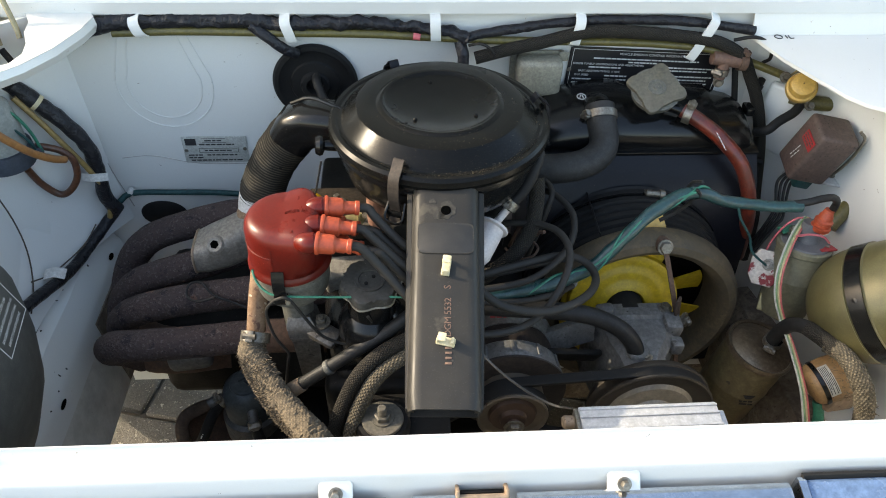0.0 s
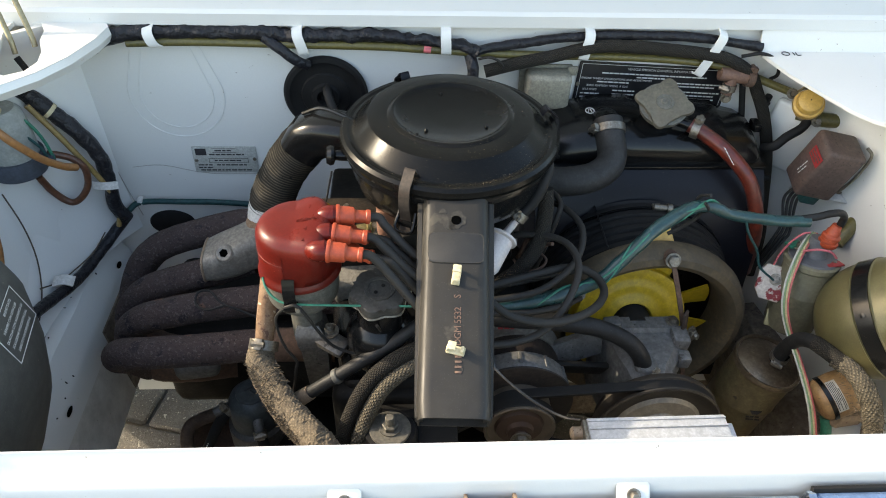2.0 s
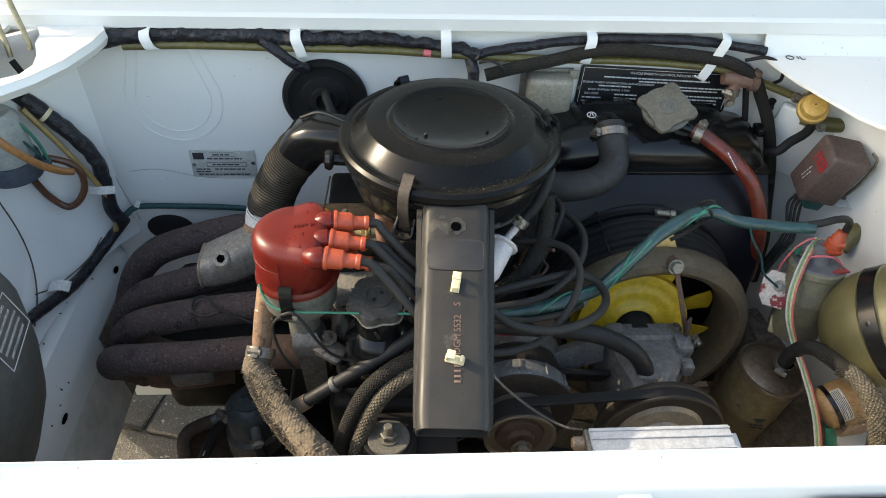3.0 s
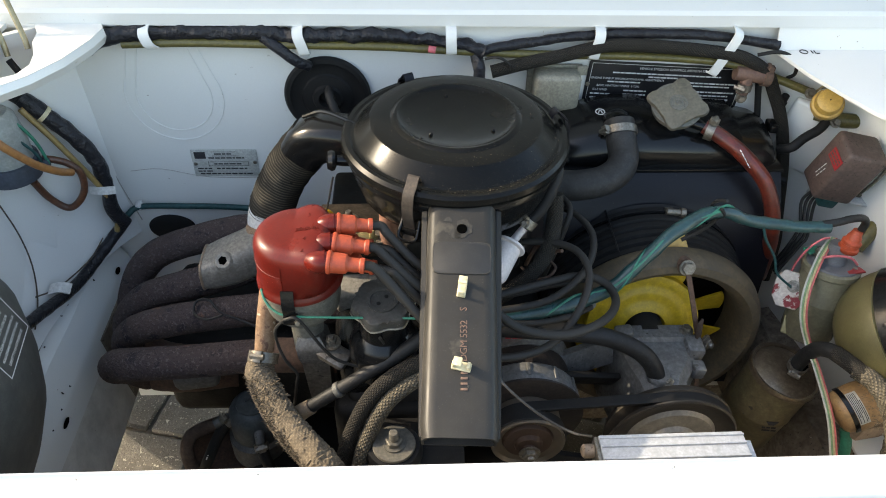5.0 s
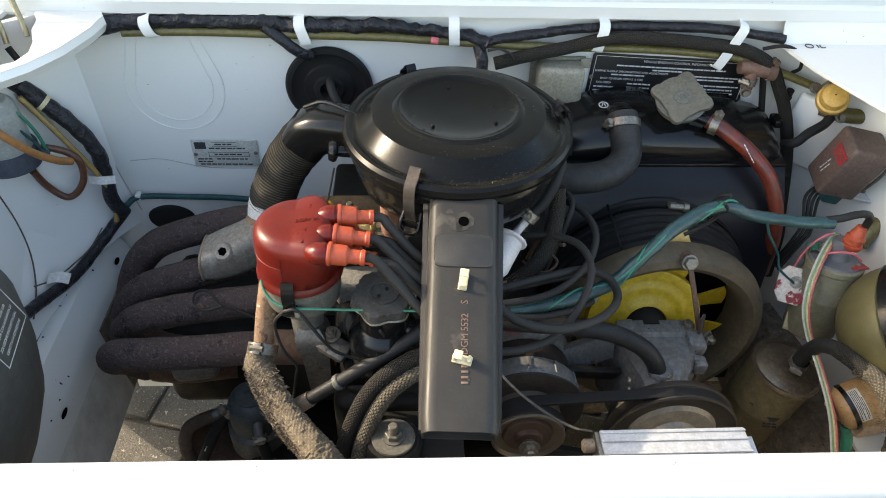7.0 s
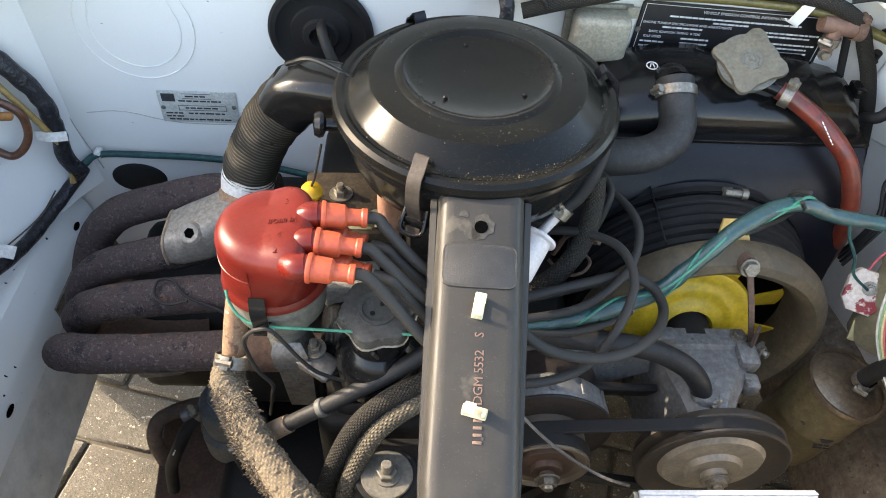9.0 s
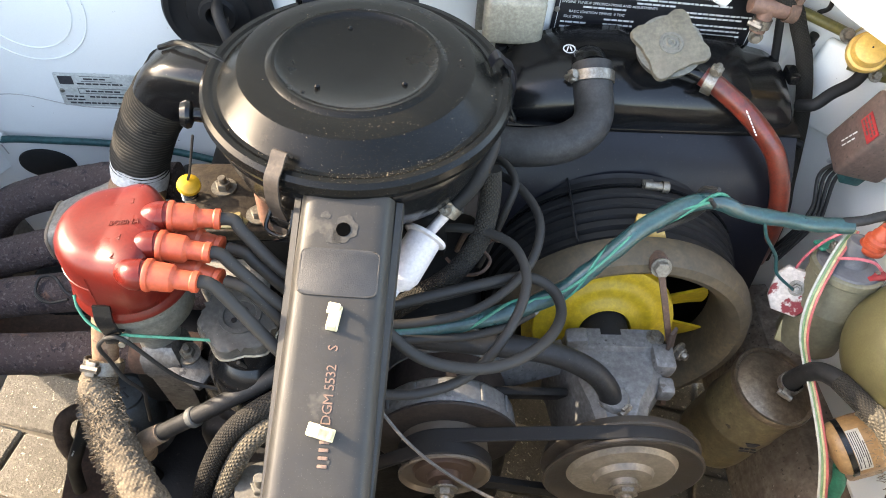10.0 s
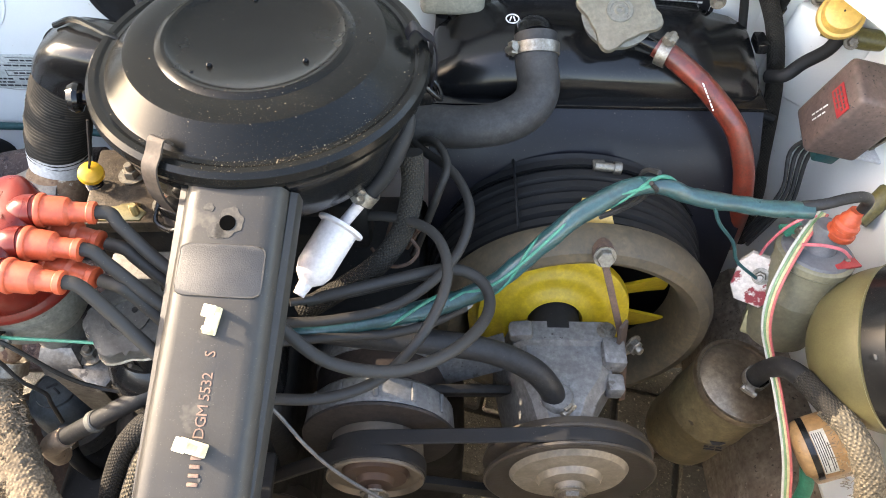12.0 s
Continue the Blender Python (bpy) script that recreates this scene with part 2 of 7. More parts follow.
_rt.links.new(_uv.outputs["UV"], _wv.inputs["Vector"])
_mr.inputs[3].default_value, _mr.inputs[4].default_value = 0.15, 1.3
_rt.links.new(_wv.outputs["Fac"], _mr.inputs[0])
_mx.data_type, _mx.blend_type = "RGBA", "MULTIPLY"
_mx.inputs[0].default_value = 1.0
_rt.links.new(_rb.inputs["Base Color"].links[0].from_socket, _mx.inputs[6])
_rt.links.new(_mr.outputs[0], _mx.inputs[7])
_rt.links.new(_mx.outputs[2], _rb.inputs["Base Color"])
RELAYRUST = mat("rust_filmed_relay_case", (0.125, 0.080, 0.066), (0.075, 0.052, 0.045), rough=0.5, rough2=0.7, scale=40, fine=350, bump=0.25,
                spots=(((0.03, 0.025, 0.022), 0.02, 150.0),), specks=(((0.012, 0.010, 0.009), 380.0, 0.34, 0.30), ((0.012, 0.010, 0.009), 160.0, 0.22, 0.2)))
REDPAINT = mat("red_label", (0.36, 0.022, 0.026), rough=0.5, bump=0.02)
CERAMIC = mat("white_ceramic_block", (0.66, 0.60, 0.54), (0.52, 0.46, 0.40), rough=0.6, scale=60, bump=0.2,
              spots=(((0.19, 0.018, 0.022), 0.19, 42.0),))
AMBER = mat("amber_plastic", (0.62, 0.40, 0.10), (0.50, 0.31, 0.08), rough=0.4, scale=40, bump=0.06)
SANDY = mat("sandy_orange_case", (0.34, 0.205, 0.09), (0.26, 0.155, 0.07), rough=0.45, scale=30, bump=0.12, specks=(((0.08, 0.05, 0.03), 300.0, 0.26, 0.15),))
ORANGEPIPE = mat("orange_brown_tube", (0.42, 0.19, 0.055), (0.30, 0.13, 0.045), rough=0.4, scale=30, bump=0.05)
BROWNPIPE = mat("brown_clear_tube", (0.20, 0.075, 0.028), (0.075, 0.032, 0.022), rough=0.3, scale=30, bump=0.05)
GREYPLAST = mat("dark_grey_plastic", (0.105, 0.105, 0.095), (0.085, 0.085, 0.078), rough=0.5, rough2=0.6, scale=14, fine=700, bump=0.06, specks=(((0.30, 0.27, 0.22), 300.0, 0.16, 0.10),))
GREYCLEAR = mat("cloudy_grey_plastic", (0.32, 0.34, 0.32), (0.25, 0.27, 0.26), rough=0.4, scale=20, bump=0.05)
BLUEGREY = mat("blue_grey_plastic", (0.07, 0.085, 0.11), rough=0.45, bump=0.05)
WRITING = mat("white_print", (0.75, 0.75, 0.73), rough=0.6, bump=0.02)
BOARD = mat("black_board_enamel", (0.012, 0.012, 0.014), (0.018, 0.018, 0.02), rough=0.3, scale=40, bump=0.03)
PLATE = mat("aged_aluminium_plate", (0.60, 0.61, 0.58), (0.44, 0.45, 0.42), rough=0.5, metal=0.15, scale=90, bump=0.1)
# grey for crease lines in white paint, their shade put into the colour
CREASE = mat("shaded_crease_line", (0.50, 0.49, 0.46), (0.40, 0.38, 0.35), rough=0.4, bump=0)
CAPGREY = mat("dusty_dark_cap", (0.078, 0.075, 0.066), (0.05, 0.047, 0.042), rough=0.45, scale=50, bump=0.15, specks=(((0.20, 0.18, 0.15), 350.0, 0.25, 0.15),))
INK = mat("dark_print", (0.045, 0.045, 0.05), rough=0.6, bump=0.02)
RUSTINK = mat("rust_coloured_lettering", (0.20, 0.115, 0.075), (0.13, 0.08, 0.06), rough=0.7, scale=200, bump=0.2)
CHROME = mat("chromed_bumper", (0.62, 0.64, 0.68), (0.55, 0.57, 0.6), rough=0.12, rough2=0.2, metal=1.0, scale=20, bump=0.02)
# bumper chrome whose blue sky reflection is put into the base colour
SKYCHROME = mat("sky_tinted_chrome", (0.13, 0.21, 0.36), rough=0.2, bump=0.02, coat=0.6)
PAVER = mat("concrete_paving_block", (0.165, 0.15, 0.125), (0.10, 0.09, 0.075), rough=0.92, scale=22, fine=260, bump=1.0, relief=0.002, grain=0.55,
            spots=(((0.13, 0.115, 0.09), 0.06, 70.0), ((0.36, 0.33, 0.27), 0.09, 110.0), ((0.40, 0.37, 0.31), 0.05, 260.0), ((0.09, 0.08, 0.068), 0.12, 160.0)), specks=(((0.38, 0.345, 0.28), 480.0, 0.40, 0.10), ((0.075, 0.065, 0.052), 380.0, 0.44, 0.22), ((0.30, 0.25, 0.18), 210.0, 0.36, 0.12)))
SOIL = mat("sandy_joint_ground", (0.13, 0.115, 0.09), (0.09, 0.08, 0.065), rough=0.95, scale=3, fine=120, bump=0.8)
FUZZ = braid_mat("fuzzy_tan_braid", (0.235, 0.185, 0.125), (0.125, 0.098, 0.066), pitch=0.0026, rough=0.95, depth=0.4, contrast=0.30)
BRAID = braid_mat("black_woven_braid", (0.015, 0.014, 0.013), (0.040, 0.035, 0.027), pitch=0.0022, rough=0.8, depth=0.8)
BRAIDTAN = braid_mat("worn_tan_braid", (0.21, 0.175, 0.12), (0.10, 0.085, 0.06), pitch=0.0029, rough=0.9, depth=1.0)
WIRES = [mat(n, c, rough=0.45, bump=0.03) for n, c in (("white_insulation", (0.55, 0.54, 0.48)), ("green_insulation", (0.20, 0.33, 0.16)),
                                                       ("yellow_insulation", (0.58, 0.50, 0.27)), ("red_insulation", (0.56, 0.13, 0.12)))]
# flat black for surface discs, painting the darkness inside a hole
VOID = mat("painted_hole_dark", (0.002, 0.002, 0.002), (0.002, 0.002, 0.002), rough=1.0, bump=0)
VOID.node_tree.nodes["Principled BSDF"].inputs["Specular IOR Level"].default_value = 0.0
PADMAT = mat("speckled_worn_enamel", (0.020, 0.020, 0.021), (0.036, 0.035, 0.034), rough=0.42, rough2=0.55, scale=120, fine=1400, bump=0.25, spec=0.3, spots=(((0.15, 0.14, 0.13), -0.01, 420.0),))
PINK = mat("pink_insulation", (0.62, 0.14, 0.16), rough=0.45, bump=0.03)


# ---- mesh tools ----
HOME = {}


def V(*p):
    return Vector(p)


def finish(bm, name, material, angle=38):
    bmesh.ops.recalc_face_normals(bm, faces=bm.faces)
    lim = radians(angle)
    for f in bm.faces:
        f.smooth = True
    for e in bm.edges:
        if len(e.link_faces) == 2 and e.calc_face_angle(0) > lim:
            e.smooth = False
    me = bpy.data.meshes.new(name)
    bm.to_mesh(me)
    bm.free()
    me.materials.append(material)
    return me


def part(name, bm, material, parent=None, label="", angle=38):
    """One mesh object, its origin at its middle, under a thing or a part."""
    lo = Vector([min(v.co[i] for v in bm.verts) for i in range(3)])
    hi = Vector([max(v.co[i] for v in bm.verts) for i in range(3)])
    c = (lo + hi) / 2
    for v in bm.verts:
        v.co -= c
    ob = new(name, finish(bm, name, material, angle))
    if parent is not None:
        ob.parent = parent
        ob.location = c - HOME[parent.name]
    else:
        ob.location = c
    HOME[ob.name] = c
    if label:
        tagged(ob, label)
    return ob


def thing(name, at, label, category, group="", kind=""):
    ob = new(name)
    ob.empty_display_size = 0.03
    ob.location = at
    HOME[ob.name] = Vector(at)
    return tagged(ob, label, category, group, kind)


def solo(name, bm, material, label, category, group="", kind="", angle=38):
    return tagged(part(name, bm, material, None, label, angle), label, category, group, kind)


def along(p, d, up=(0, 0, 1)):
    """A pose at p whose z runs along d and whose y leans towards up."""
    z = Vector(d).normalized()
    y = Vector(up) - z * Vector(up).dot(z)
    if y.length < 1e-4:
        y = Vector((0, 1, 0)) - z * z.y
    y.normalize()
    x = y.cross(z)
    m = Matrix((x, y, z)).transposed().to_4x4()
    m.translation = p
    return m


def spline(pts, steps):
    P = [Vector(p) for p in pts]
    if len(P) == 2:
        return [P[0].lerp(P[1], i / steps) for i in range(steps + 1)]
    P = [2 * P[0] - P[1]] + P + [2 * P[-1] - P[-2]]
    out = []
    for i in range(1, len(P) - 2):
        a, b, c, d = P[i - 1:i + 3]
        for k in range(steps):
            t = k / steps
            out.append(0.5 * (2 * b + (c - a) * t + (2 * a - 5 * b + 4 * c - d) * t * t + (3 * b - a - 3 * c + d) * t ** 3))
    out.append(P[-2].copy())
    return out


def loft(rings, closed=True, cap0=True, cap1=True, uvs=None):
    """Skin a row of rings of points."""
    bm = bmesh.new()
    rows = [[bm.verts.new(p) for p in r] for r in rings]
    n = len(rows[0])
    lay = bm.loops.layers.uv.new("UVMap") if uvs else None
    for i in range(len(rows) - 1):
        for k in range(n if closed else n - 1):
            k2 = (k + 1) % n
            f = bm.faces.new((rows[i][k], rows[i][k2], rows[i + 1][k2], rows[i + 1][k]))
            if lay:
                for lp, (a, b) in zip(f.loops, ((i, k), (i, k + 1), (i + 1, k + 1), (i + 1, k))):
                    lp[lay].uv = (uvs[0][a], uvs[1] * b / n)
    if closed and cap0:
        bm.faces.new(rows[0])
    if closed and cap1:
        bm.faces.new(rows[-1])
    return bm


def tube(pts, r, n=12, steps=8, ridge=0.0, pitch=0.0025, jag=0.0, flat=1.0, wavy=0.0, cap=True):
    """A hose, pipe or wire through the given places. r: a radius, or one for each place. ridge: height of its rings."""
    if ridge:
        steps = 40
    path = spline(pts, steps)
    if ridge:
        total = sum((path[i + 1] - path[i]).length for i in range(len(path) - 1))
        want = int(total / pitch * 4)
        fine, at = [], 0
        lens = [0.0]
        for i in range(len(path) - 1):
            lens.append(lens[-1] + (path[i + 1] - path[i]).length)
        for k in range(want + 1):
            s = total * k / want
            while at < len(lens) - 2 and lens[at + 1] < s:
                at += 1
            q = (s - lens[at]) / max(1e-9, lens[at + 1] - lens[at])
            fine.append(path[at].lerp(path[at + 1], q))
        path = fine
    rad = r if isinstance(r, (list, tuple)) else [r] * len(pts)
    rings, us, s, nrm = [], [], 0.0, None
    for i, p in enumerate(path):
        d = (path[min(i + 1, len(path) - 1)] - path[max(i - 1, 0)]).normalized()
        if nrm is None:
            nrm = d.orthogonal().normalized()
        nrm = (nrm - d * nrm.dot(d)).normalized()
        side = d.cross(nrm)
        if i:
            s += (p - path[i - 1]).length
        f = i / max(1, len(path) - 1) * (len(rad) - 1)
        j = min(int(f), len(rad) - 2) if len(rad) > 1 else 0
        rr = rad[j] + (rad[min(j + 1, len(rad) - 1)] - rad[j]) * (f - j)
        if ridge:
            rr += ridge * (0.5 + 0.5 * math.cos(2 * math.pi * i / 4))
        row = []
        for k in range(n):
            a = 2 * math.pi * k / n
            q = rr
            if jag or wavy:
                w = nrm * math.cos(a) + side * math.sin(a)
                q += jag * random.uniform(-1, 1) + wavy * noise.noise((p + w * rr) * 90)
            row.append(p + nrm * (q * math.cos(a)) + side * (q * math.sin(a) * flat))
        rings.append(row)
        us.append(s)
    return loft(rings, cap0=cap, cap1=cap, uvs=(us, 2 * math.pi * rad[0]))


def lathe(profile, n=32, m=None, cap=True):
    """Turn (radius, height) places round z, then set it at m."""
    m = m or Matrix()
    bm = bmesh.new()
    rows = []
    for r, z in profile:
        if r < 1e-6:
            rows.append([bm.verts.new(m @ V(0, 0, z))])
        else:
            rows.append([bm.verts.new(m @ V(r * math.cos(2 * math.pi * k / n), r * math.sin(2 * math.pi * k / n), z)) for k in range(n)])
    for a, b in zip(rows, rows[1:]):
        for k in range(n):
            k2 = (k + 1) % n
            if len(a) == 1 and len(b) == 1:
                continue
            if len(a) == 1:
                bm.faces.new((a[0], b[k], b[k2]))
            elif len(b) == 1:
                bm.faces.new((a[k], a[k2], b[0]))
            else:
                bm.faces.new((a[k], a[k2], b[k2], b[k]))
    for row in (rows[0], rows[-1]):
        if cap and len(row) > 1:
            bm.faces.new(row)
    return bm


def box(size, m, bev=0.002, seg=2, taper=1.0):
    bm = bmesh.new()
    bmesh.ops.create_cube(bm, size=1.0)
    for v in bm.verts:
        k = taper if v.co.z > 0 else 1.0
        v.co = V(v.co.x * size[0] * k, v.co.y * size[1] * k, v.co.z * size[2])
    if bev:
        bmesh.ops.bevel(bm, geom=list(bm.edges), offset=bev, segments=seg, profile=0.5, affect="EDGES")
    bm.transform(m)
    return bm


def prism(poly, thick, m=None, bev=0.0):
    """A flat outline (x, y) given thickness upwards."""
    m = m or Matrix()
    bm = bmesh.new()
    lo = [bm.verts.new(V(x, y, 0)) for x, y in poly]
    hi = [bm.verts.new(V(x, y, thick)) for x, y in poly]
    n = len(poly)
    bm.faces.new(lo[::-1])
    top = bm.faces.new(hi)
    for k in range(n):
        bm.faces.new((lo[k], lo[(k + 1) % n], hi[(k + 1) % n], hi[k]))
    if bev:
        bmesh.ops.bevel(bm, geom=list(top.edges), offset=bev, segments=2, profile=0.5, affect="EDGES")
    bm.transform(m)
    return bm


def join(*bms):
    out = bmesh.new()
    for b in bms:
        me = bpy.data.meshes.new("tmp")
        b.to_mesh(me)
        b.free()
        out.from_mesh(me)
        bpy.data.meshes.remove(me)
    return out


def strip(pts, side, width, thick=0.0012, steps=5):
    """A bent flat strap through the places, its width along side."""
    path = spline(pts, steps)
    side = Vector(side).normalized() * width / 2
    rings = []
    for i, p in enumerate(path):
        d = (path[min(i + 1, len(path) - 1)] - path[max(i - 1, 0)]).normalized()
        up = d.cross(side).normalized() * thick / 2
        rings.append([p - side - up, p + side - up, p + side + up, p - side + up])
    return loft(rings)


def ring(p, axis, r, width=0.008, thick=0.0012, up=(0, 0, 1)):
    """A worm-drive hose clip: a band with its screw housing."""
    m = along(p, axis, up)
    band = lathe([(r, -width / 2), (r + thick, -width / 2), (r + thick, width / 2), (r, width / 2), (r, -width / 2)], 28, m, cap=False)
    lug = box((0.008, 0.006, width * 1.15), m @ pose(0, r + 0.003, 0), 0.001)
    screw = lathe([(0, -0.007), (0.0032, -0.007), (0.0032, 0.006), (0, 0.006)], 8, m @ pose(0, r + 0.004, 0) @ pose(0, 0, 0, 0, 90, 0))
    return join(band, lug, screw)


def bolt(p, axis, r=0.006, washer=0.010, stud=0.0, up=(0, 0, 1)):
    """A hexagon bolt head on its washer."""
    m = along(p, axis, up)
    parts = [lathe([(0, 0), (washer, 0), (washer, 0.0015), (0, 0.0015)], 20, m),
             lathe([(r, 0.0015), (r, 0.006), (r * 0.88, 0.0068), (0, 0.0068)], 6, m)]
    if stud:
        parts.append(lathe([(r * 0.55, 0.006), (r * 0.55, stud), (r * 0.45, stud + 0.001), (0, stud + 0.001)], 12, m))
    return join(*parts)


def words(name, body, size, m, material, parent, depth=0.0003, space=1.0):
    """Letters in the built-in font, centred at m, reading along its x."""
    cu = bpy.data.curves.new(name, "FONT")
    cu.body, cu.size, cu.extrude, cu.align_x, cu.align_y, cu.space_character = body, size, depth, "CENTER", "CENTER", space
    cu.resolution_u = 2
    tmp = bpy.data.objects.new("tmp", cu)
    me = bpy.data.meshes.new_from_object(tmp)
    bpy.data.objects.remove(tmp)
    bm = bmesh.new()
    bm.from_mesh(me)
    bpy.data.meshes.remove(me)
    bm.transform(m)
    return part(name, bm, material, parent)


def bars(name, rows, m, material, parent, h=0.0016, depth=0.0004, gap=0.0012):
    """Lines of writing too small to read, as bars: rows of (x, y, length), broken into words."""
    rnd = random.Random(len(name) + int(abs(m.translation.x) * 1000))
    out = bmesh.new()
    pieces = []
    for x, y, length in rows:
        s = 0.0
        while s < length - h:
            w = min(rnd.uniform(1.5, 5.0) * h, length - s)
            pieces.append(box((w, h, depth), m @ pose(x + s + w / 2, y, depth / 2), 0))
            s += w + gap
    return part(name, join(out, *pieces), material, parent)

# ---- setting: the ground and the car body round the bay ----
GROUND = 0.13
bm = bmesh.new()
bmesh.ops.create_grid(bm, x_segments=2, y_segments=2, size=400)
bm.transform(pose(0, 0, GROUND - 0.008))
solo("ground", bm, SOIL, "sandy ground under the block paving", "ground", kind="structure")

wall = thing("wall_firewall", (0, 0.81, 0.4), "white painted steel firewall with pressed outlines", "firewall", kind="structure")
part("panel", prism([(-0.50, 0.24), (0.70, 0.24), (0.70, 0.40), (0.52, 0.905), (-0.50, 0.905)], 0.012, pose(0, 0.818, 0, 90, 0, 0)), WHITE, wall)

# added below the firewall to keep the ground under the engine dark
part("lower_panel", prism([(-0.12, 0.135), (0.70, 0.135), (0.70, 0.245), (-0.12, 0.245)], 0.01, pose(0, 0.828, 0, 90, 0, 0)), GRIME, wall, "dirty lower extension added to keep light off the ground")


def drop_shape(r, tip, n=40):
    pts = []
    for k in range(n + 1):
        a = radians(-205 + 230 * k / n)
        pts.append(V(-0.322 + r * math.cos(a), 0.8055, 0.806 + r * math.sin(a) * 1.03))
    return [V(-0.348 + tip, 0.8055, 0.90)] + pts + [V(-0.300 - tip, 0.8055, 0.90)]


for r, tip in ((0.057, -0.006), (0.044, 0.004)):
    part("pressed_line", tube(drop_shape(r, tip), 0.0007, 8, 2), WHITE, wall)
part("seam", tube([(-0.424, 0.8055, 0.90), (-0.430, 0.8055, 0.80), (-0.422, 0.8055, 0.70), (-0.405, 0.8055, 0.62)], 0.0007, 6, 4), CREASE, wall)
part("seam", tube([(-0.40, 0.8055, 0.70), (-0.36, 0.8055, 0.703), (-0.30, 0.8055, 0.690), (-0.20, 0.8055, 0.690)], 0.0005, 6, 4), CREASE, wall)
part("blanking_plug", lathe([(0.0, 0.004), (0.024, 0.004), (0.029, 0.002), (0.030, 0)], 32, along((-0.367, 0.8055, 0.607), (0, -1, 0)) @ Matrix.Diagonal((1.05, 0.72, 1, 1))), RUBBER, wall, "flat black rubber plug")

# cowl: folded lip over the firewall and the scuttle behind it
cowl = thing("cowl_panel", (0, 0.82, 0.90), "white cowl panel with a folded front lip", "cowl", kind="structure")
sec = [(0.798, 0.900), (0.794, 0.901), (0.793, 0.915), (0.797, 0.919), (0.83, 0.922), (0.90, 0.935), (1.30, 1.02), (1.30, 1.01), (0.90, 0.925), (0.80, 0.912)]
part("lip", loft([[V(x, y, z) for y, z in sec] for x in (-0.80, -0.40, 0.0, 0.37, 0.80)]), WHITE, cowl)

# left side: corner gusset with a keyhole, wheelhouse, chassis rail
left = thing("side_panel_left", (-0.5, 0.55, 0.4), "white inner wing with chipped paint", "inner wing", kind="structure")
hole = [(-0.447, 0.792), (-0.437, 0.772), (-0.433, 0.748), (-0.422, 0.722), (-0.418, 0.700), (-0.424, 0.680), (-0.440, 0.670), (-0.458, 0.678), (-0.468, 0.700),
        (-0.466, 0.722), (-0.474, 0.748), (-0.480, 0.775), (-0.478, 0.795)]
outer = [(-0.380, 0.800), (-0.372, 0.784), (-0.377, 0.755), (-0.392, 0.712), (-0.412, 0.678), (-0.438, 0.650), (-0.50, 0.622), (-0.62, 0.605), (-0.80, 0.60), (-0.80, 0.800)]
bm = bmesh.new()
for zz in (0.903, 0.898):
    vo = [bm.verts.new((x, y, zz)) for x, y in outer]
    vh = [bm.verts.new((x, y, zz)) for x, y in hole]
    es = [bm.edges.new((l[k], l[(k + 1) % len(l)])) for l in (vo, vh) for k in range(len(l))]
    bmesh.ops.triangle_fill(bm, use_beauty=True, edges=es)
    if zz > 0.9:
        keep = (vo, vh)
for a, b in zip(keep, (vo, vh)):
    for k in range(len(a)):
        bm.faces.new((a[k], a[(k + 1) % len(a)], b[(k + 1) % len(a)], b[k]))
part("gusset", bm, WHITE, left)
lipo = [V(x, y, 0) for x, y in outer[1:8]]
part("gusset_fold", loft([[p + V(0, 0, 0.902), p + V(0.002, -0.002, 0.895), p + V(-0.002, 0.003, 0.885), p + V(-0.004, 0.005, 0.886)] for p in lipo], closed=False), WHITE, left)
# the inner wing: curves from the firewall to the side
wing = []
for y, xt, xb in ((0.806, -0.428, -0.41), (0.775, -0.465, -0.430), (0.72, -0.545, -0.455), (0.62, -0.605, -0.470), (0.45, -0.63, -0.478), (0.25, -0.63, -0.478)):
    wing.append([V(xt - 0.006, y + 0.004, 0.90), V(xt, y, 0.90), V(xt + 0.005, y, 0.78), V((xt + xb) / 2, y, 0.68), V(xb, y, 0.60), V(xb - 0.01, y + 0.004, 0.60)])
part("wheelhouse", loft(wing, closed=True, cap0=True, cap1=True), WHITE, left)
rail = []
for y in (0.803, 0.74, 0.66, 0.58, 0.50, 0.42, 0.30):
    j = 0.0015 * math.sin(y * 30)
    k = 0.010 * max(0.0, (0.80 - y)) / 0.4
    rail.append([V(-0.50, y, 0.604), V(-0.476 + j, y, 0.601 - k), V(-0.462 + j, y, 0.598 - k), V(-0.4565 + j, y, 0.595 - k), V(-0.4400, y, 0.566 - k), V(-0.4375, y, 0.560 - k), V(-0.434, y, 0.52), V(-0.50, y, 0.52)])
part("chassis_rail", loft(rail), WHITE, left, angle=20)
SEAM = mat("dirty_sealer", (0.16, 0.125, 0.09), (0.07, 0.052, 0.04), rough=0.8, scale=60, bump=0.3)
part("seam", tube([(-0.4725, y, 0.6035 - 0.010 * (0.80 - y) / 0.4) for y in (0.66, 0.60, 0.54, 0.48, 0.42, 0.36)], 0.0011, 6, 3, wavy=0.0006), SEAM, left)
part("seam", tube([(-0.478, 0.640, 0.640), (-0.470, 0.668, 0.625), (-0.459, 0.700, 0.620), (-0.447, 0.728, 0.622), (-0.437, 0.752, 0.634)], 0.0009, 6, 4), SEAM, left)
part("seam", tube([(-0.512, 0.700, 0.735), (-0.498, 0.690, 0.695), (-0.487, 0.672, 0.660), (-0.481, 0.645, 0.630), (-0.479, 0.615, 0.612)], 0.0009, 6, 4), SEAM, left)
rnd = random.Random(17)
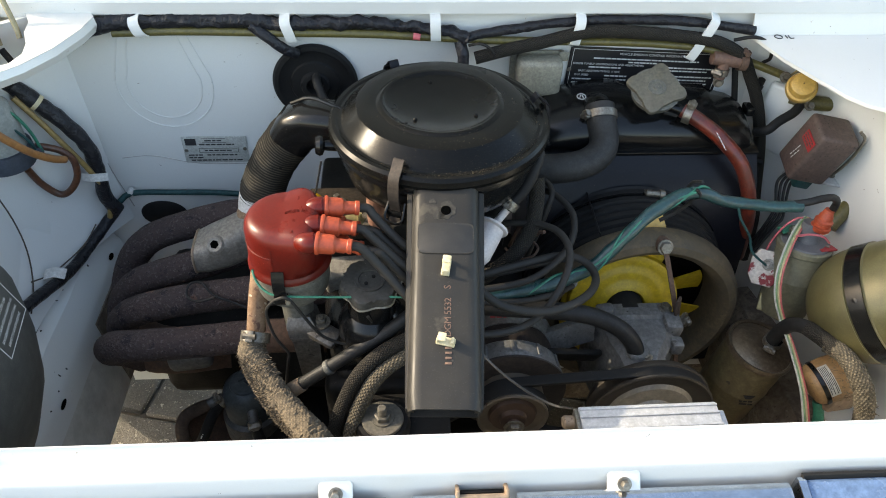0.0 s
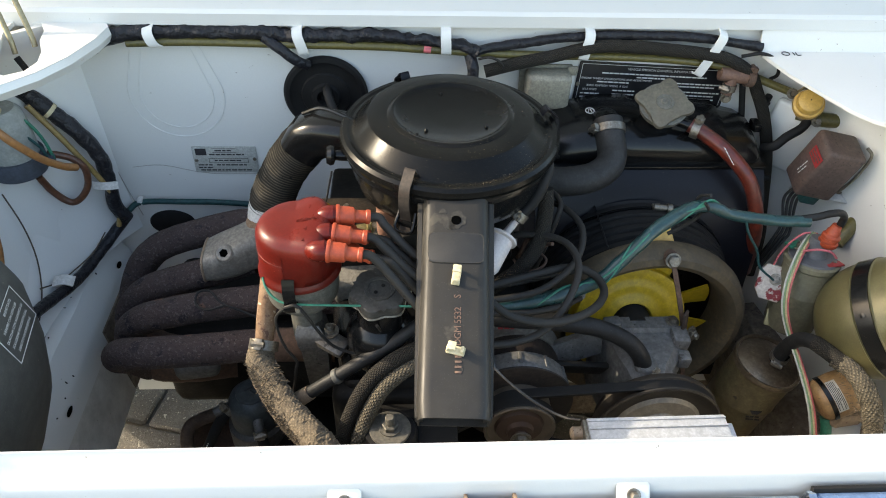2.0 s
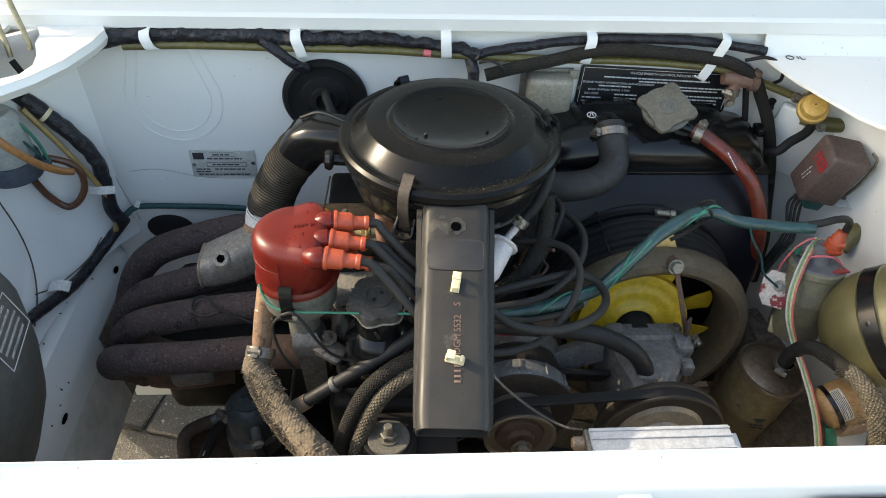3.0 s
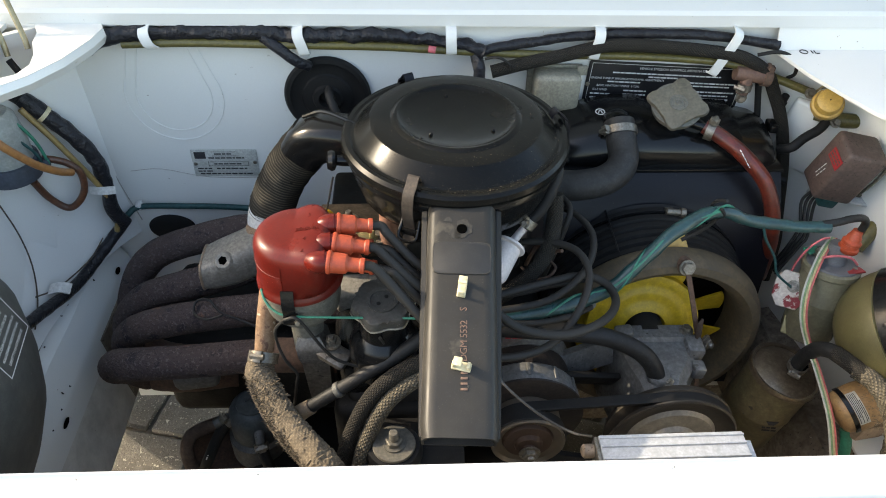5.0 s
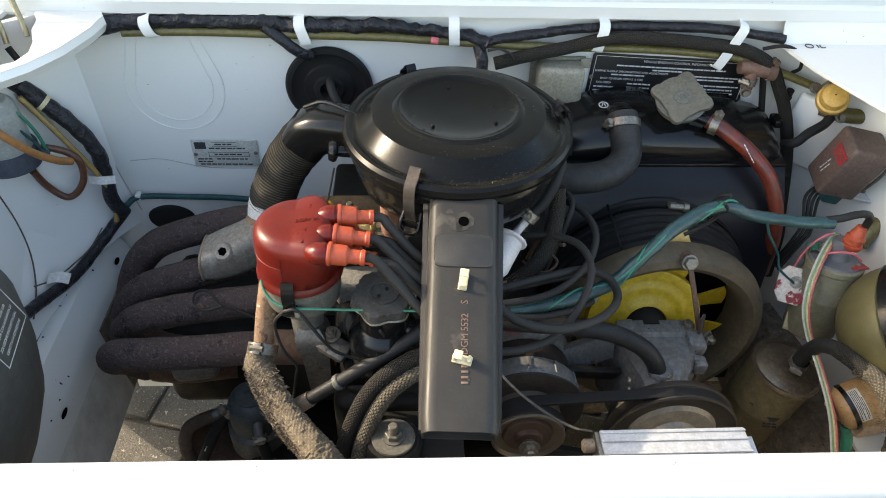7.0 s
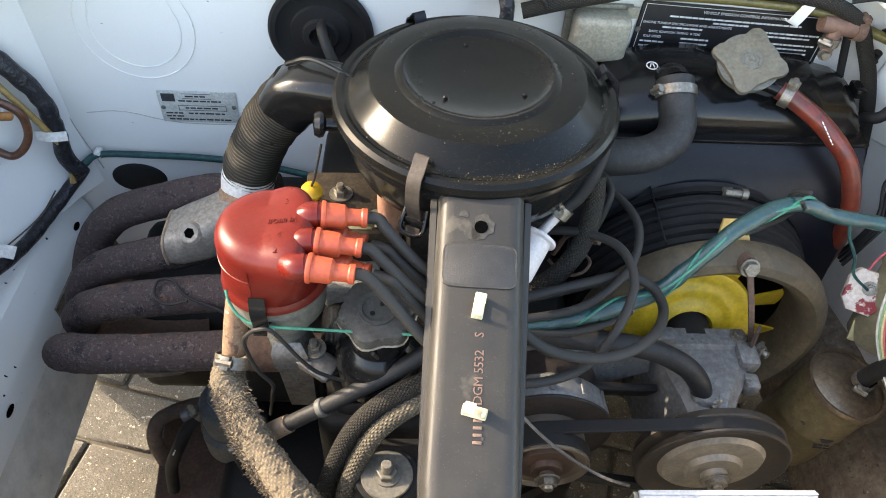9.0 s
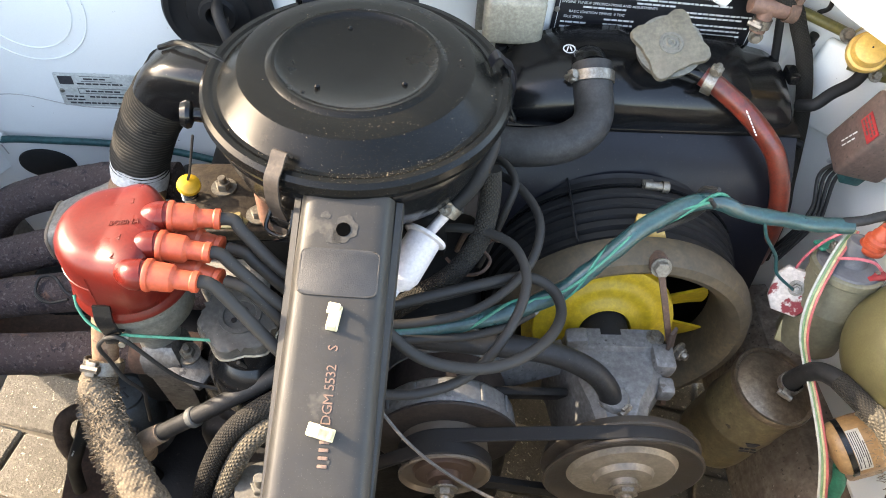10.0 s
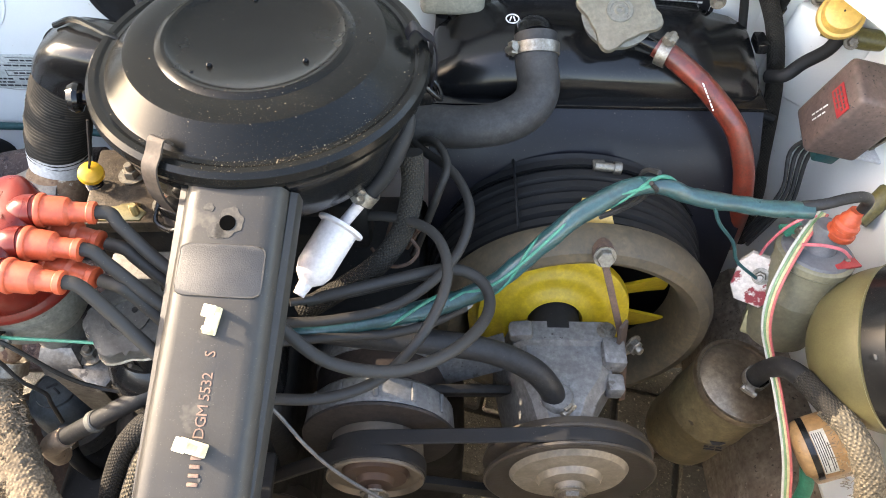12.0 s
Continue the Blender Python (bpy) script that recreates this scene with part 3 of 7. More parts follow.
for k in range(14):
    y = rnd.uniform(0.36, 0.74)
    q = 0.010 * (0.80 - y) / 0.4
    if k % 2:
        at, nrm = V(rnd.uniform(-0.472, -0.464), y, 0.5997 - q), V(0.1, 0, 1)
    else:
        u = rnd.random()
        at, nrm = V(-0.4565 + 0.0165 * u, y, 0.595 - 0.029 * u - q), V(0.87, 0, 0.49)
    a, b = rnd.uniform(0.0008, 0.0022), rnd.uniform(0.0006, 0.0013)
    part("paint_chip", prism([(a * math.cos(t), b * math.sin(t) * (1 + 0.3 * math.sin(3 * t))) for t in [2 * math.pi * i / 11 for i in range(11)]], 0.0005, along(at + nrm.normalized() * 0.0002, nrm, (0, 1, 0))), DARK, left)
STAINED = mat("stained_white_paint", (0.70, 0.69, 0.65), (0.60, 0.58, 0.53), rough=0.5, scale=7, fine=260, bump=0.06, grain=0.93,
              spots=(((0.30, 0.22, 0.15), -0.05, 30.0), ((0.10, 0.065, 0.04), -0.09, 110.0)), specks=(((0.14, 0.10, 0.07), 200.0, 0.20, 0.05),))
part("rail_underside", loft([[V(-0.435, y, 0.522), V(-0.430 + 0.02 * (y - 0.5), y, 0.48), V(-0.42, y, 0.43), V(-0.45, y, 0.43), V(-0.45, y, 0.522)] for y in (0.655, 0.6, 0.45, 0.30)]), STAINED, left,
     "stained lower flange")
part("rusted_flange", loft([[V(-0.4345, y, 0.545), V(-0.428 + 0.02 * (y - 0.5), y, 0.48), V(-0.42, y, 0.43), V(-0.45, y, 0.43), V(-0.45, y, 0.545)] for y in (0.805, 0.76, 0.70, 0.657)]), GRIME, left,
     "rust-stained flange behind the exhaust")
for hx, y, z, rr, ax in ((-0.4390, 0.762, 0.567, 0.0055, (0.87, 0, 0.49)), (-0.4356, 0.531, 0.547, 0.0062, (1, 0, 0.1))):
    part("drain_hole", lathe([(0, 0.0006), (rr, 0.0006), (rr, 0)], 18, along((hx, y, z), ax, (0, 1, 0)) @ Matrix.Diagonal((0.62, 1.25, 1, 1))), VOID, left)
# body side out of view, added to limit the sun patch on the ground
part("outer_wing", prism([(-0.76, 0.9), (-0.76, 0.40), (-0.74, 0.40), (-0.74, 0.9)], 1.6, pose(0, 1.7, 0, 90, 0, 0)), WHITE, left)

# right side: corner gusset and inner wing
right = thing("side_panel_right", (0.5, 0.55, 0.4), "white inner wing with rounded corner", "inner wing", kind="structure")
outer = [(0.379, 0.790), (0.378, 0.787), (0.393, 0.732), (0.409, 0.695), (0.428, 0.652), (0.442, 0.634), (0.47, 0.616), (0.52, 0.602), (0.64, 0.585), (0.80, 0.58), (0.80, 0.790)]
part("gusset", prism(outer, 0.004, pose(0, 0, 0.872), 0.0012), WHITE, right)
part("gusset_upstand", loft([[V(x, 0.789, 0.873), V(x - dx, 0.797, 0.905), V(x - dx, 0.799, 0.905), V(x, 0.793, 0.873)] for x, dx in ((0.378, 0.002), (0.45, 0.0), (0.60, 0.0), (0.80, 0.0))]), WHITE, right)
gx, gy, gz = 0.407, 0.788, 0.8765
part("handwritten_mark", join(tube([(gx + 0.0045 * math.cos(a), gy - 0.004 + 0.0045 * math.sin(a), gz) for a in [2 * math.pi * k / 10 for k in range(11)]], 0.0006, 5, 2),
                              tube([(gx + 0.0095, gy - 0.001, gz), (gx + 0.0097, gy - 0.0075, gz)], 0.0006, 5, 3),
                              tube([(gx + 0.0130, gy - 0.001, gz), (gx + 0.0130, gy - 0.0075, gz), (gx + 0.0175, gy - 0.0075, gz)], 0.0006, 5, 3)), INK, right)
wing = []
for y, xt, xb in ((0.806, 0.40, 0.42), (0.79, 0.44, 0.45), (0.75, 0.475, 0.475), (0.66, 0.497, 0.49), (0.50, 0.515, 0.50), (0.25, 0.53, 0.51)):
    wing.append([V(xt + 0.006, y + 0.004, 0.871), V(xt, y, 0.871), V(xt, y, 0.75), V(xb, y, 0.60), V(xb, y, 0.40), V(xb + 0.02, y, 0.40)])
part("wheelhouse", loft(wing), WHITE, right)
part("pressing", box((0.07, 0.012, 0.09), pose(0.447, 0.775, 0.765, 0, 8, -38), 0.005, 3), WHITE, right)
part("chassis_rail", loft([[V(0.53, y, 0.50), V(0.455, y, 0.49), V(0.430, y, 0.46), V(0.425, y, 0.36), V(0.53, y, 0.36)] for y in (0.75, 0.55, 0.40, 0.30)]), GRIME, right, "dirty chassis rail")
# out of view, carried down almost to the ground to block light underneath
part("outer_wing", prism([(0.70, 0.87), (0.70, 0.14), (0.72, 0.14), (0.72, 0.87)], 1.6, pose(0, 1.7, 0, 90, 0, 0)), WHITE, right)

# rear panel: the beam across the open side of the bay
rear = thing("rear_panel", (0, 0.28, 0.45), "white rear body panel with a rolled top edge", "body panel", kind="structure")
# face runs down to z 0.17 so less light comes in underneath
sec = [(0.3195, 0.752), (0.3222, 0.752), (0.3228, 0.7750), (0.3220, 0.7765), (0.3208, 0.7762), (0.3200, 0.7742), (0.3160, 0.7668), (0.3142, 0.7655), (0.3110, 0.7652), (0.3030, 0.7660), (0.2992, 0.7650),
       (0.2970, 0.7622), (0.2960, 0.7580), (0.2945, 0.735), (0.2930, 0.715), (0.2900, 0.17), (0.2940, 0.17), (0.2965, 0.715), (0.2985, 0.758), (0.3010, 0.7618), (0.3140, 0.7612)]
part("panel", loft([[V(x, y, z) for y, z in sec] for x in (-0.80, -0.5, -0.25, 0.0, 0.25, 0.5, 0.80)]), WHITE, rear)
for x in (-0.093, 0.130):
    pl = part("tab", prism([(-0.013, -0.012), (0.013, -0.012), (0.013, 0.008), (0.009, 0.013), (-0.009, 0.013), (-0.013, 0.008)], 0.002, along((x, 0.2905, 0.7480), (0, -0.75, 0.66)), 0.0006), WHITE, rear)
    part("bolt", bolt((x, 0.2890, 0.7500), (0, -0.75, 0.66), 0.0035, 0.0055), STEEL, pl)
latch = thing("lid_latch", (0.019, 0.285, 0.735), "small bronze-coloured metal lid latch on the rear panel", "latch")
for dx in (-0.019, 0.019):
    part("cheek", box((0.003, 0.016, 0.022), pose(0.019 + dx, 0.2850, 0.741, -35), 0.001), TANMETAL, latch)
part("bar", tube([(0.0, 0.283, 0.7475), (0.038, 0.283, 0.7475)], 0.0032, 10), TANMETAL, latch)
part("keeper", box((0.034, 0.004, 0.014), pose(0.019, 0.2885, 0.738, -20), 0.001), DARK, latch)
lidp = thing("rear_bumper", (0.1, 0.25, 0.70), "chromed bumper reflecting the sky below the rear panel", "bumper")
for x0, x1 in ((-0.40, -0.055), (-0.035, 0.0), (0.046, 0.262)):
    part("blade", loft([[V(x, y, z) for y, z in ((0.2885, 0.742), (0.2875, 0.7455), (0.282, 0.7465), (0.262, 0.742), (0.250, 0.73), (0.246, 0.70), (0.2885, 0.70))] for x in (x0, x0 + 0.003, x1 - 0.003, x1)]), CHROME, lidp)
part("blade_end", loft([[V(x, y, z) for y, z in ((0.2880, 0.752), (0.284, 0.754), (0.262, 0.749), (0.248, 0.735), (0.244, 0.70), (0.288, 0.70))] for x in (0.266, 0.2685, 0.272)]), CHROME, lidp)
part("badge_strip", loft([[V(x, y, z) for y, z in ((0.2880, 0.749), (0.284, 0.751), (0.262, 0.746), (0.250, 0.733), (0.288, 0.70))] for x in (0.274, 0.42, 0.62)]), SKYCHROME, lidp, "glossy chromed strip with the sky's reflection painted grey-blue")
part("badge_edge", loft([[V(x, y, z) for y, z in ((0.2920, 0.752), (0.2885, 0.7535), (0.2870, 0.751), (0.2875, 0.74))] for x in (0.272, 0.42, 0.62)]), RUBBER, lidp)

# raised engine lid behind the bay, out of view, placed for the shadow it casts
rl = thing("engine_lid", (0, 0.88, 0.95), "white engine lid standing open on its hinges", "engine lid", kind="structure")
part("skin", box((1.42, 0.018, 0.62), pose(0, 0.794, 1.241, 20), 0.006), WHITE, rl)
for x in (-0.46, 0.46):
    part("hinge", box((0.05, 0.03, 0.07), pose(x, 0.905, 0.950, 20), 0.006), WHITE, rl)
# an unseen road wheel added under the wing, whose round shadow falls on the paving
rw = thing("road_wheel", (-0.66, 1.03, GROUND), "unseen black rubber tyre on a steel rim, added under the wing for its shadow", "wheel")
WM = along((-0.70, 1.03, GROUND + 0.28), (1, 0, 0), (0, 0, 1))
part("tyre", lathe([(0.175, 0.0), (0.24, -0.008), (0.268, 0.0), (0.28, 0.016), (0.28, 0.104), (0.268, 0.12), (0.24, 0.128), (0.175, 0.12)], 64, WM, cap=False), RUBBER, rw)
part("rim", lathe([(0.176, 0.004), (0.165, 0.03), (0.10, 0.03), (0.06, 0.015), (0, 0.015)], 48, WM), STEEL, rw)

# ---- things: the air cleaner ----
AC = V(0.001, 0.634, 0.0)
ac = thing("air_cleaner", (0.001, 0.634, 0.79), "round black enamelled air cleaner with a long intake duct", "air cleaner")
LID = [(0, 0.8775), (0.012, 0.8775), (0.024, 0.8782), (0.038, 0.8802), (0.050, 0.8822), (0.0545, 0.8838), (0.0568, 0.8858), (0.0590, 0.8862), (0.0612, 0.8855), (0.0635, 0.8840), (0.070, 0.8838),
       (0.0805, 0.8836), (0.0832, 0.8828), (0.0845, 0.8816), (0.0960, 0.8700), (0.0985, 0.8682), (0.1015, 0.8678), (0.1040, 0.8690), (0.1080, 0.8690), (0.1108, 0.8660), (0.1118, 0.8610), (0.1105, 0.8570), (0.1070, 0.8560), (0.1065, 0.8590)]
lid = part("lid", lathe(LID, 96, Matrix.Translation(AC)), DUSTY, ac, "black enamelled lid with dust and pollen specks", angle=24)
for x, y in ((-0.033, 0.598), (-0.024, 0.606), (0.035, 0.612), (0.045, 0.606), (-0.007, 0.676)):
    part("dimple", lathe([(0.0022, 0.8775), (0.0019, 0.8830), (0.0008, 0.8842), (0, 0.8842)], 12, pose(x, y, -0.0012)), DUSTY, lid)


def lid_height(r):
    """Height of the lid's surface at that radius."""
    for (r0, z0), (r1, z1) in zip(LID, LID[1:]):
        if r0 <= r <= r1:
            return z0 + (z1 - z0) * (r - r0) / max(1e-6, r1 - r0)
    return LID[-1][1]


POLLEN = mat("tan_pollen_dust", (0.24, 0.185, 0.115), (0.15, 0.115, 0.07), rough=0.95, scale=200, bump=0)
rnd = random.Random(21)
verts, faces = [], []
for k in range(620):
    if k < 330:
        a, r = radians(rnd.gauss(292, 26)), rnd.choice((0.0995, 0.1010, 0.1025, 0.0978, 0.1065)) + rnd.uniform(-0.0012, 0.0012)
    elif k < 390:
        a, r = radians(rnd.gauss(270, 40)), rnd.uniform(0.070, 0.0835)
    elif k < 450:
        a, r = radians(rnd.gauss(255, 30)), rnd.gauss(0.064, 0.004)
    else:
        a, r = radians(rnd.uniform(0, 360)), 0.104 * math.sqrt(rnd.random())
    q = min(0.0009, 0.00012 + rnd.expovariate(1 / 0.00014))
    x, y, z = AC.x + r * math.cos(a), AC.y + r * math.sin(a), lid_height(r)
    n0, turn = len(verts), rnd.uniform(0, 6.28)
    verts += [(x + q * rnd.uniform(0.6, 1.2) * math.cos(turn + 1.57 * j), y + q * rnd.uniform(0.5, 1.2) * math.sin(turn + 1.57 * j), z - 0.0001) for j in range(4)] + [(x, y, z + 0.0002 + q * 0.35)]
    faces += [(n0 + j, n0 + (j + 1) % 4, n0 + 4) for j in range(4)]
me = bpy.data.meshes.new("pollen_dust")
me.from_pydata(verts, [], faces)
me.materials.append(POLLEN)
dust = new("pollen_dust", me)
dust.parent, dust.location = lid, -HOME[lid.name]
tagged(dust, kind="stuff")
part("housing", lathe([(0.1045, 0.8565), (0.1070, 0.8520), (0.1070, 0.8470), (0.1035, 0.8440), (0.1015, 0.828), (0.0960, 0.812), (0.0860, 0.802), (0.055, 0.796), (0, 0.796)], 72, Matrix.Translation(AC)), BLACK, ac, "black housing with brown heat stain")
for ang in (246, 10, 117):
    a = radians(ang)
    d, t = V(math.cos(a), math.sin(a), 0), V(-math.sin(a), math.cos(a), 0)
    o = AC.copy()
    cl = part("spring_clip", strip([o + d * 0.0965 + V(0, 0, 0.873), o + d * 0.1015 + V(0, 0, 0.8800), o + d * 0.108 + V(0, 0, 0.8735), o + d * 0.1150 + V(0, 0, 0.866), o + d * 0.1165 + V(0, 0, 0.848), o + d * 0.1120 + V(0, 0, 0.828), o + d * 0.1155 + V(0, 0, 0.818)],
                                      t, 0.0105, 0.0014), SATIN if ang != 246 else mat("browned_spring_steel", (0.09, 0.07, 0.055), (0.05, 0.042, 0.036), rough=0.5, metal=0.3), ac)
    part("hinge_wire", join(tube([o + d * 0.107 + t * 0.008 + V(0, 0, 0.836), o + d * 0.119 + t * 0.008 + V(0, 0, 0.822), o + d * 0.119 - t * 0.008 + V(0, 0, 0.822), o + d * 0.107 - t * 0.008 + V(0, 0, 0.836)], 0.0016, 8, 4),
                            box((0.018, 0.012, 0.012), along(o + d * 0.108 + V(0, 0, 0.824), d), 0.002)), BLACK, cl)

# intake duct: slopes down towards the rear panel
D0, D1 = V(0.0015, 0.524, 0.8575), V(-0.0080, 0.338, 0.7855)
dd = (D1 - D0).normalized()
du = V(1, -0.05, 0).normalized()
dn = du.cross(dd).normalized()
if dn.z < 0:
    dn = -dn
DL = (D1 - D0).length


def on_duct(s, u, h=0.0):
    return D0 + dd * (s * DL) + du * u + dn * h


def duct_section(s, w=0.0325, deep=0.030, k=1.0, inset=0.0):
    out = []
    for u, h in ((-1.0, -deep), (-1.0, -0.010), (-0.97, -0.0065), (-0.88, -0.002), (-0.78, 0.0), (-0.60, 0.0008), (0.60, 0.0008), (0.78, 0.0), (0.88, -0.002), (0.97, -0.0065), (1.0, -0.010), (1.0, -deep)):
        out.append(on_duct(s, u * (w - inset) * k, max(h, -deep + inset) - (inset if h > -0.02 else 0)))
    return out


rings = [duct_section(s, w, dp) for s, w, dp in ((-0.02, 0.0300, 0.034), (0.10, 0.0300, 0.032), (0.40, 0.0300, 0.029), (0.70, 0.0303, 0.027), (0.93, 0.0306, 0.026), (0.975, 0.0300, 0.026), (1.0, 0.0290, 0.025))]
rings += [duct_section(1.0, 0.0290, 0.025, inset=0.0016), duct_section(0.80, 0.030, 0.025, inset=0.002)]
snout = part("intake_duct", loft(rings), DUCT, ac, "dull black sheet-metal duct with a flat top", angle=60)
for side in (-1, 1):
    part("brim", loft([[on_duct(q, side * (w + 0.0006), -0.0125), on_duct(q, side * w, -0.0108), on_duct(q, side * (w - 0.0040), -0.0098), on_duct(q, side * (w - 0.0060), -0.0125), on_duct(q, side * (w - 0.0060), -0.024), on_duct(q, side * (w + 0.0006), -0.024)]
                       for q, w in ((-0.02, 0.0348), (0.10, 0.0345), (0.40, 0.0336), (0.70, 0.0325), (0.93, 0.0314), (0.985, 0.0306))]), DUCT, snout)
BARED = mat("bared_metal", (0.085, 0.076, 0.064), (0.045, 0.042, 0.037), rough=0.45, metal=0.3, scale=150)
PADM = along(on_duct(0.245, 0.0), dn, -dd)
pad = [(0.0245 * math.copysign(abs(math.cos(a)) ** 0.25, math.cos(a)), 0.0150 * math.copysign(abs(math.sin(a)) ** 0.25, math.sin(a))) for a in [2 * math.pi * k / 40 for k in range(40)]]
part("raised_pad", prism(pad, 0.0018, PADM, 0.0009), PADMAT, snout)
part("scuffed_edge", tube([PADM @ V(x * 0.985, y * 0.98, 0.0013) for x, y in pad + pad[:1]], 0.0006, 6, 1, jag=0.0002), BARED, snout, "rubbed bare edge")


def chipped(r, seed, n=26):
    """An uneven outline where paint has flaked off."""
    rnd = random.Random(seed)
    a, b, c = (rnd.uniform(0, 6.28) for _ in range(3))
    out = []
    for k in range(n):
        t = 2 * math.pi * k / n
        q = r * (0.9 + 0.16 * math.sin(2 * t + a) + 0.12 * math.sin(3 * t + b) + 0.07 * math.sin(7 * t + c))
        out.append((q * math.cos(t), q * math.sin(t)))
    return out


for s, u, r in ((0.105, 0.001, 0.0092), (0.132, -0.006, 0.0055), (0.06, -0.012, 0.0030), (0.80, 0.006, 0.0011)):
    part("bare_patch", prism(chipped(r, int(s * 1000)), 0.0003, along(on_duct(s, u, 0.0009), dn)), BARED, snout)
part("screw_hole", lathe([(0, 0.0018), (0.0045, 0.0018), (0.0046, 0.001)], 20, along(on_duct(0.105, 0.0), dn)), VOID, snout)
tm = Matrix((-dd, -du, dn)).transposed().to_4x4()
tm.translation = on_duct(0.613, 0.0024, 0.0009)
words("embossed_lettering", "DGM 5532", 0.0082, tm, RUSTINK, snout, 0.0003, 0.92)
tm2 = tm.copy()
tm2.translation = on_duct(0.477, 0.0020, 0.0009)
words("embossed_lettering", "S", 0.0082, tm2, RUSTINK, snout, 0.0003)
tm3 = tm.copy()
tm3.translation = on_duct(0.78, 0.0028, 0.0009)
part("maker_mark", join(*[box((0.0020, 0.0056, 0.0012), tm3 @ pose(-0.0066 + 0.0044 * k, 0, 0.0002), 0.0004) for k in range(4)]), RUSTINK, snout)
for s, tw in ((0.388, -8), (0.722, 78)):
    m = Matrix((du, -dd, dn)).transposed().to_4x4()
    m.translation = on_duct(s, 0.0005, 0.0008)
    m = m @ pose(0, 0, 0, 0, 0, tw) @ Matrix.Scale(0.86, 4)
    part("cable_clip", join(box((0.0085, 0.018, 0.003), m @ pose(0, 0, 0.0015), 0.0008), box((0.007, 0.003, 0.012), m @ pose(0, 0.007, 0.007, 8), 0.0008),
                            box((0.0085, 0.008, 0.0025), m @ pose(0, 0.004, 0.0125), 0.0008), box((0.0065, 0.003, 0.008), m @ pose(0, -0.007, 0.005, -12), 0.0008)), CREAM, snout, "cream plastic cable clip")

# inlet elbow and warm-air hose
def squarish(c, axis, ry, rz, n=28, e=0.62, up=(0, 0, 1)):
    """A rounded-square ring of points round c."""
    m = along(c, axis, up)
    out = []
    for k in range(n):
        ca, sa = math.cos(2 * math.pi * k / n), math.sin(2 * math.pi * k / n)
        out.append(m @ V(ry * math.copysign(abs(ca) ** e, ca), rz * math.copysign(abs(sa) ** e, sa), 0))
    return out


elbow = part("inlet_elbow", loft([squarish(c, ax, ry, rz) for c, ax, ry, rz in (
    ((-0.066, 0.650, 0.841), (-1, 0.2, 0), 0.0215, 0.0190), ((-0.092, 0.656, 0.842), (-1, 0.2, 0), 0.0228, 0.0205), ((-0.118, 0.662, 0.842), (-1, 0.2, -0.08), 0.0240, 0.0222),
    ((-0.132, 0.666, 0.840), (-1, 0.22, -0.35), 0.0244, 0.0234), ((-0.1435, 0.670, 0.8335), (-0.8, 0.15, -0.62), 0.0246, 0.0244), ((-0.150, 0.673, 0.8255), (-0.62, 0.12, -0.8), 0.0243, 0.0243),
    ((-0.156, 0.675, 0.816), (-0.55, 0.1, -0.83), 0.0238, 0.0238))]), BLACK, ac, "black moulded elbow", angle=50)
part("elbow_seam", tube([(-0.074, 0.640, 0.860), (-0.104, 0.652, 0.868), (-0.130, 0.666, 0.870), (-0.152, 0.676, 0.858)], 0.0022, 8, 6), BLACK, elbow)
part("vacuum_nipple", lathe([(0.006, 0), (0.0055, 0.012), (0.0050, 0.016), (0.0095, 0.018), (0.0105, 0.021), (0.0085, 0.025), (0, 0.026)], 20, along((-0.098, 0.612, 0.848), (-1, -0.12, 0.1))), BLACK, ac)
hose = thing("warm_air_hose", (-0.21, 0.682, 0.70), "charred ribbed warm-air hose with a white taped end", "air hose")
part("ribbed_tube", tube([(-0.142, 0.6755, 0.834), (-0.160, 0.682, 0.810), (-0.178, 0.685, 0.784), (-0.194, 0.685, 0.752), (-0.203, 0.684, 0.727)], 0.0226, 36, ridge=0.0028, pitch=0.0036, wavy=0.0012), RIDGED, hose)
part("taped_end", tube([(-0.2015, 0.684, 0.734), (-0.205, 0.683, 0.718), (-0.208, 0.682, 0.704)], [0.0245, 0.0250, 0.0235], 28, 5, wavy=0.0005), WBAND, hose, "white wrapped tape")
part("metal_stub", tube([(-0.210, 0.682, 0.708), (-0.213, 0.680, 0.68), (-0.215, 0.676, 0.655)], [0.0205, 0.021, 0.024], 24, 5), TANMETAL, hose, "heat-tanned metal stub")

# ---- distributor and leads ----
DC = V(-0.1435, 0.507, 0)
dist = thing("distributor", (-0.14, 0.505, 0.69), "distributor with a red cap and grey cast body", "distributor")
cap = part("cap", lathe([(0.0368, 0.7935), (0.0385, 0.7940), (0.0385, 0.7985), (0.0368, 0.8000), (0.0366, 0.8060), (0.0362, 0.830), (0.033, 0.833), (0, 0.833)], 56, Matrix.Translation(DC)), CAPRED, dist,
           "glossy red moulded cap", angle=60)


def cap_reach(a):
    """Outline of the cap's top: a round drawn out towards the lead outlets."""
    d = V(math.cos(a), math.sin(a), 0)
    far = 0.0362
    for cx, cy, r in ((0.0190, -0.0335, 0.0110), (0.0220, -0.016, 0.0115), (0.0235, 0.004, 0.0113)):
        for k in range(25):
            w = k / 24
            q, rr = V(cx, cy, 0) * w, 0.0362 + (r - 0.0362) * w
            along_ray = q.dot(d)
            off = q.length_squared - along_ray * along_ray
            if off < rr * rr:
                far = max(far, along_ray + math.sqrt(rr * rr - off))
    return far


CAPTOP = [(0.8005, 0.0), (0.8125, 0.0), (0.8245, 0.0), (0.8370, 0.0), (0.8420, 0.0010), (0.8460, 0.0032), (0.8488, 0.0065), (0.8505, 0.0110), (0.8515, 0.0170), (0.8522, 0.0250)]


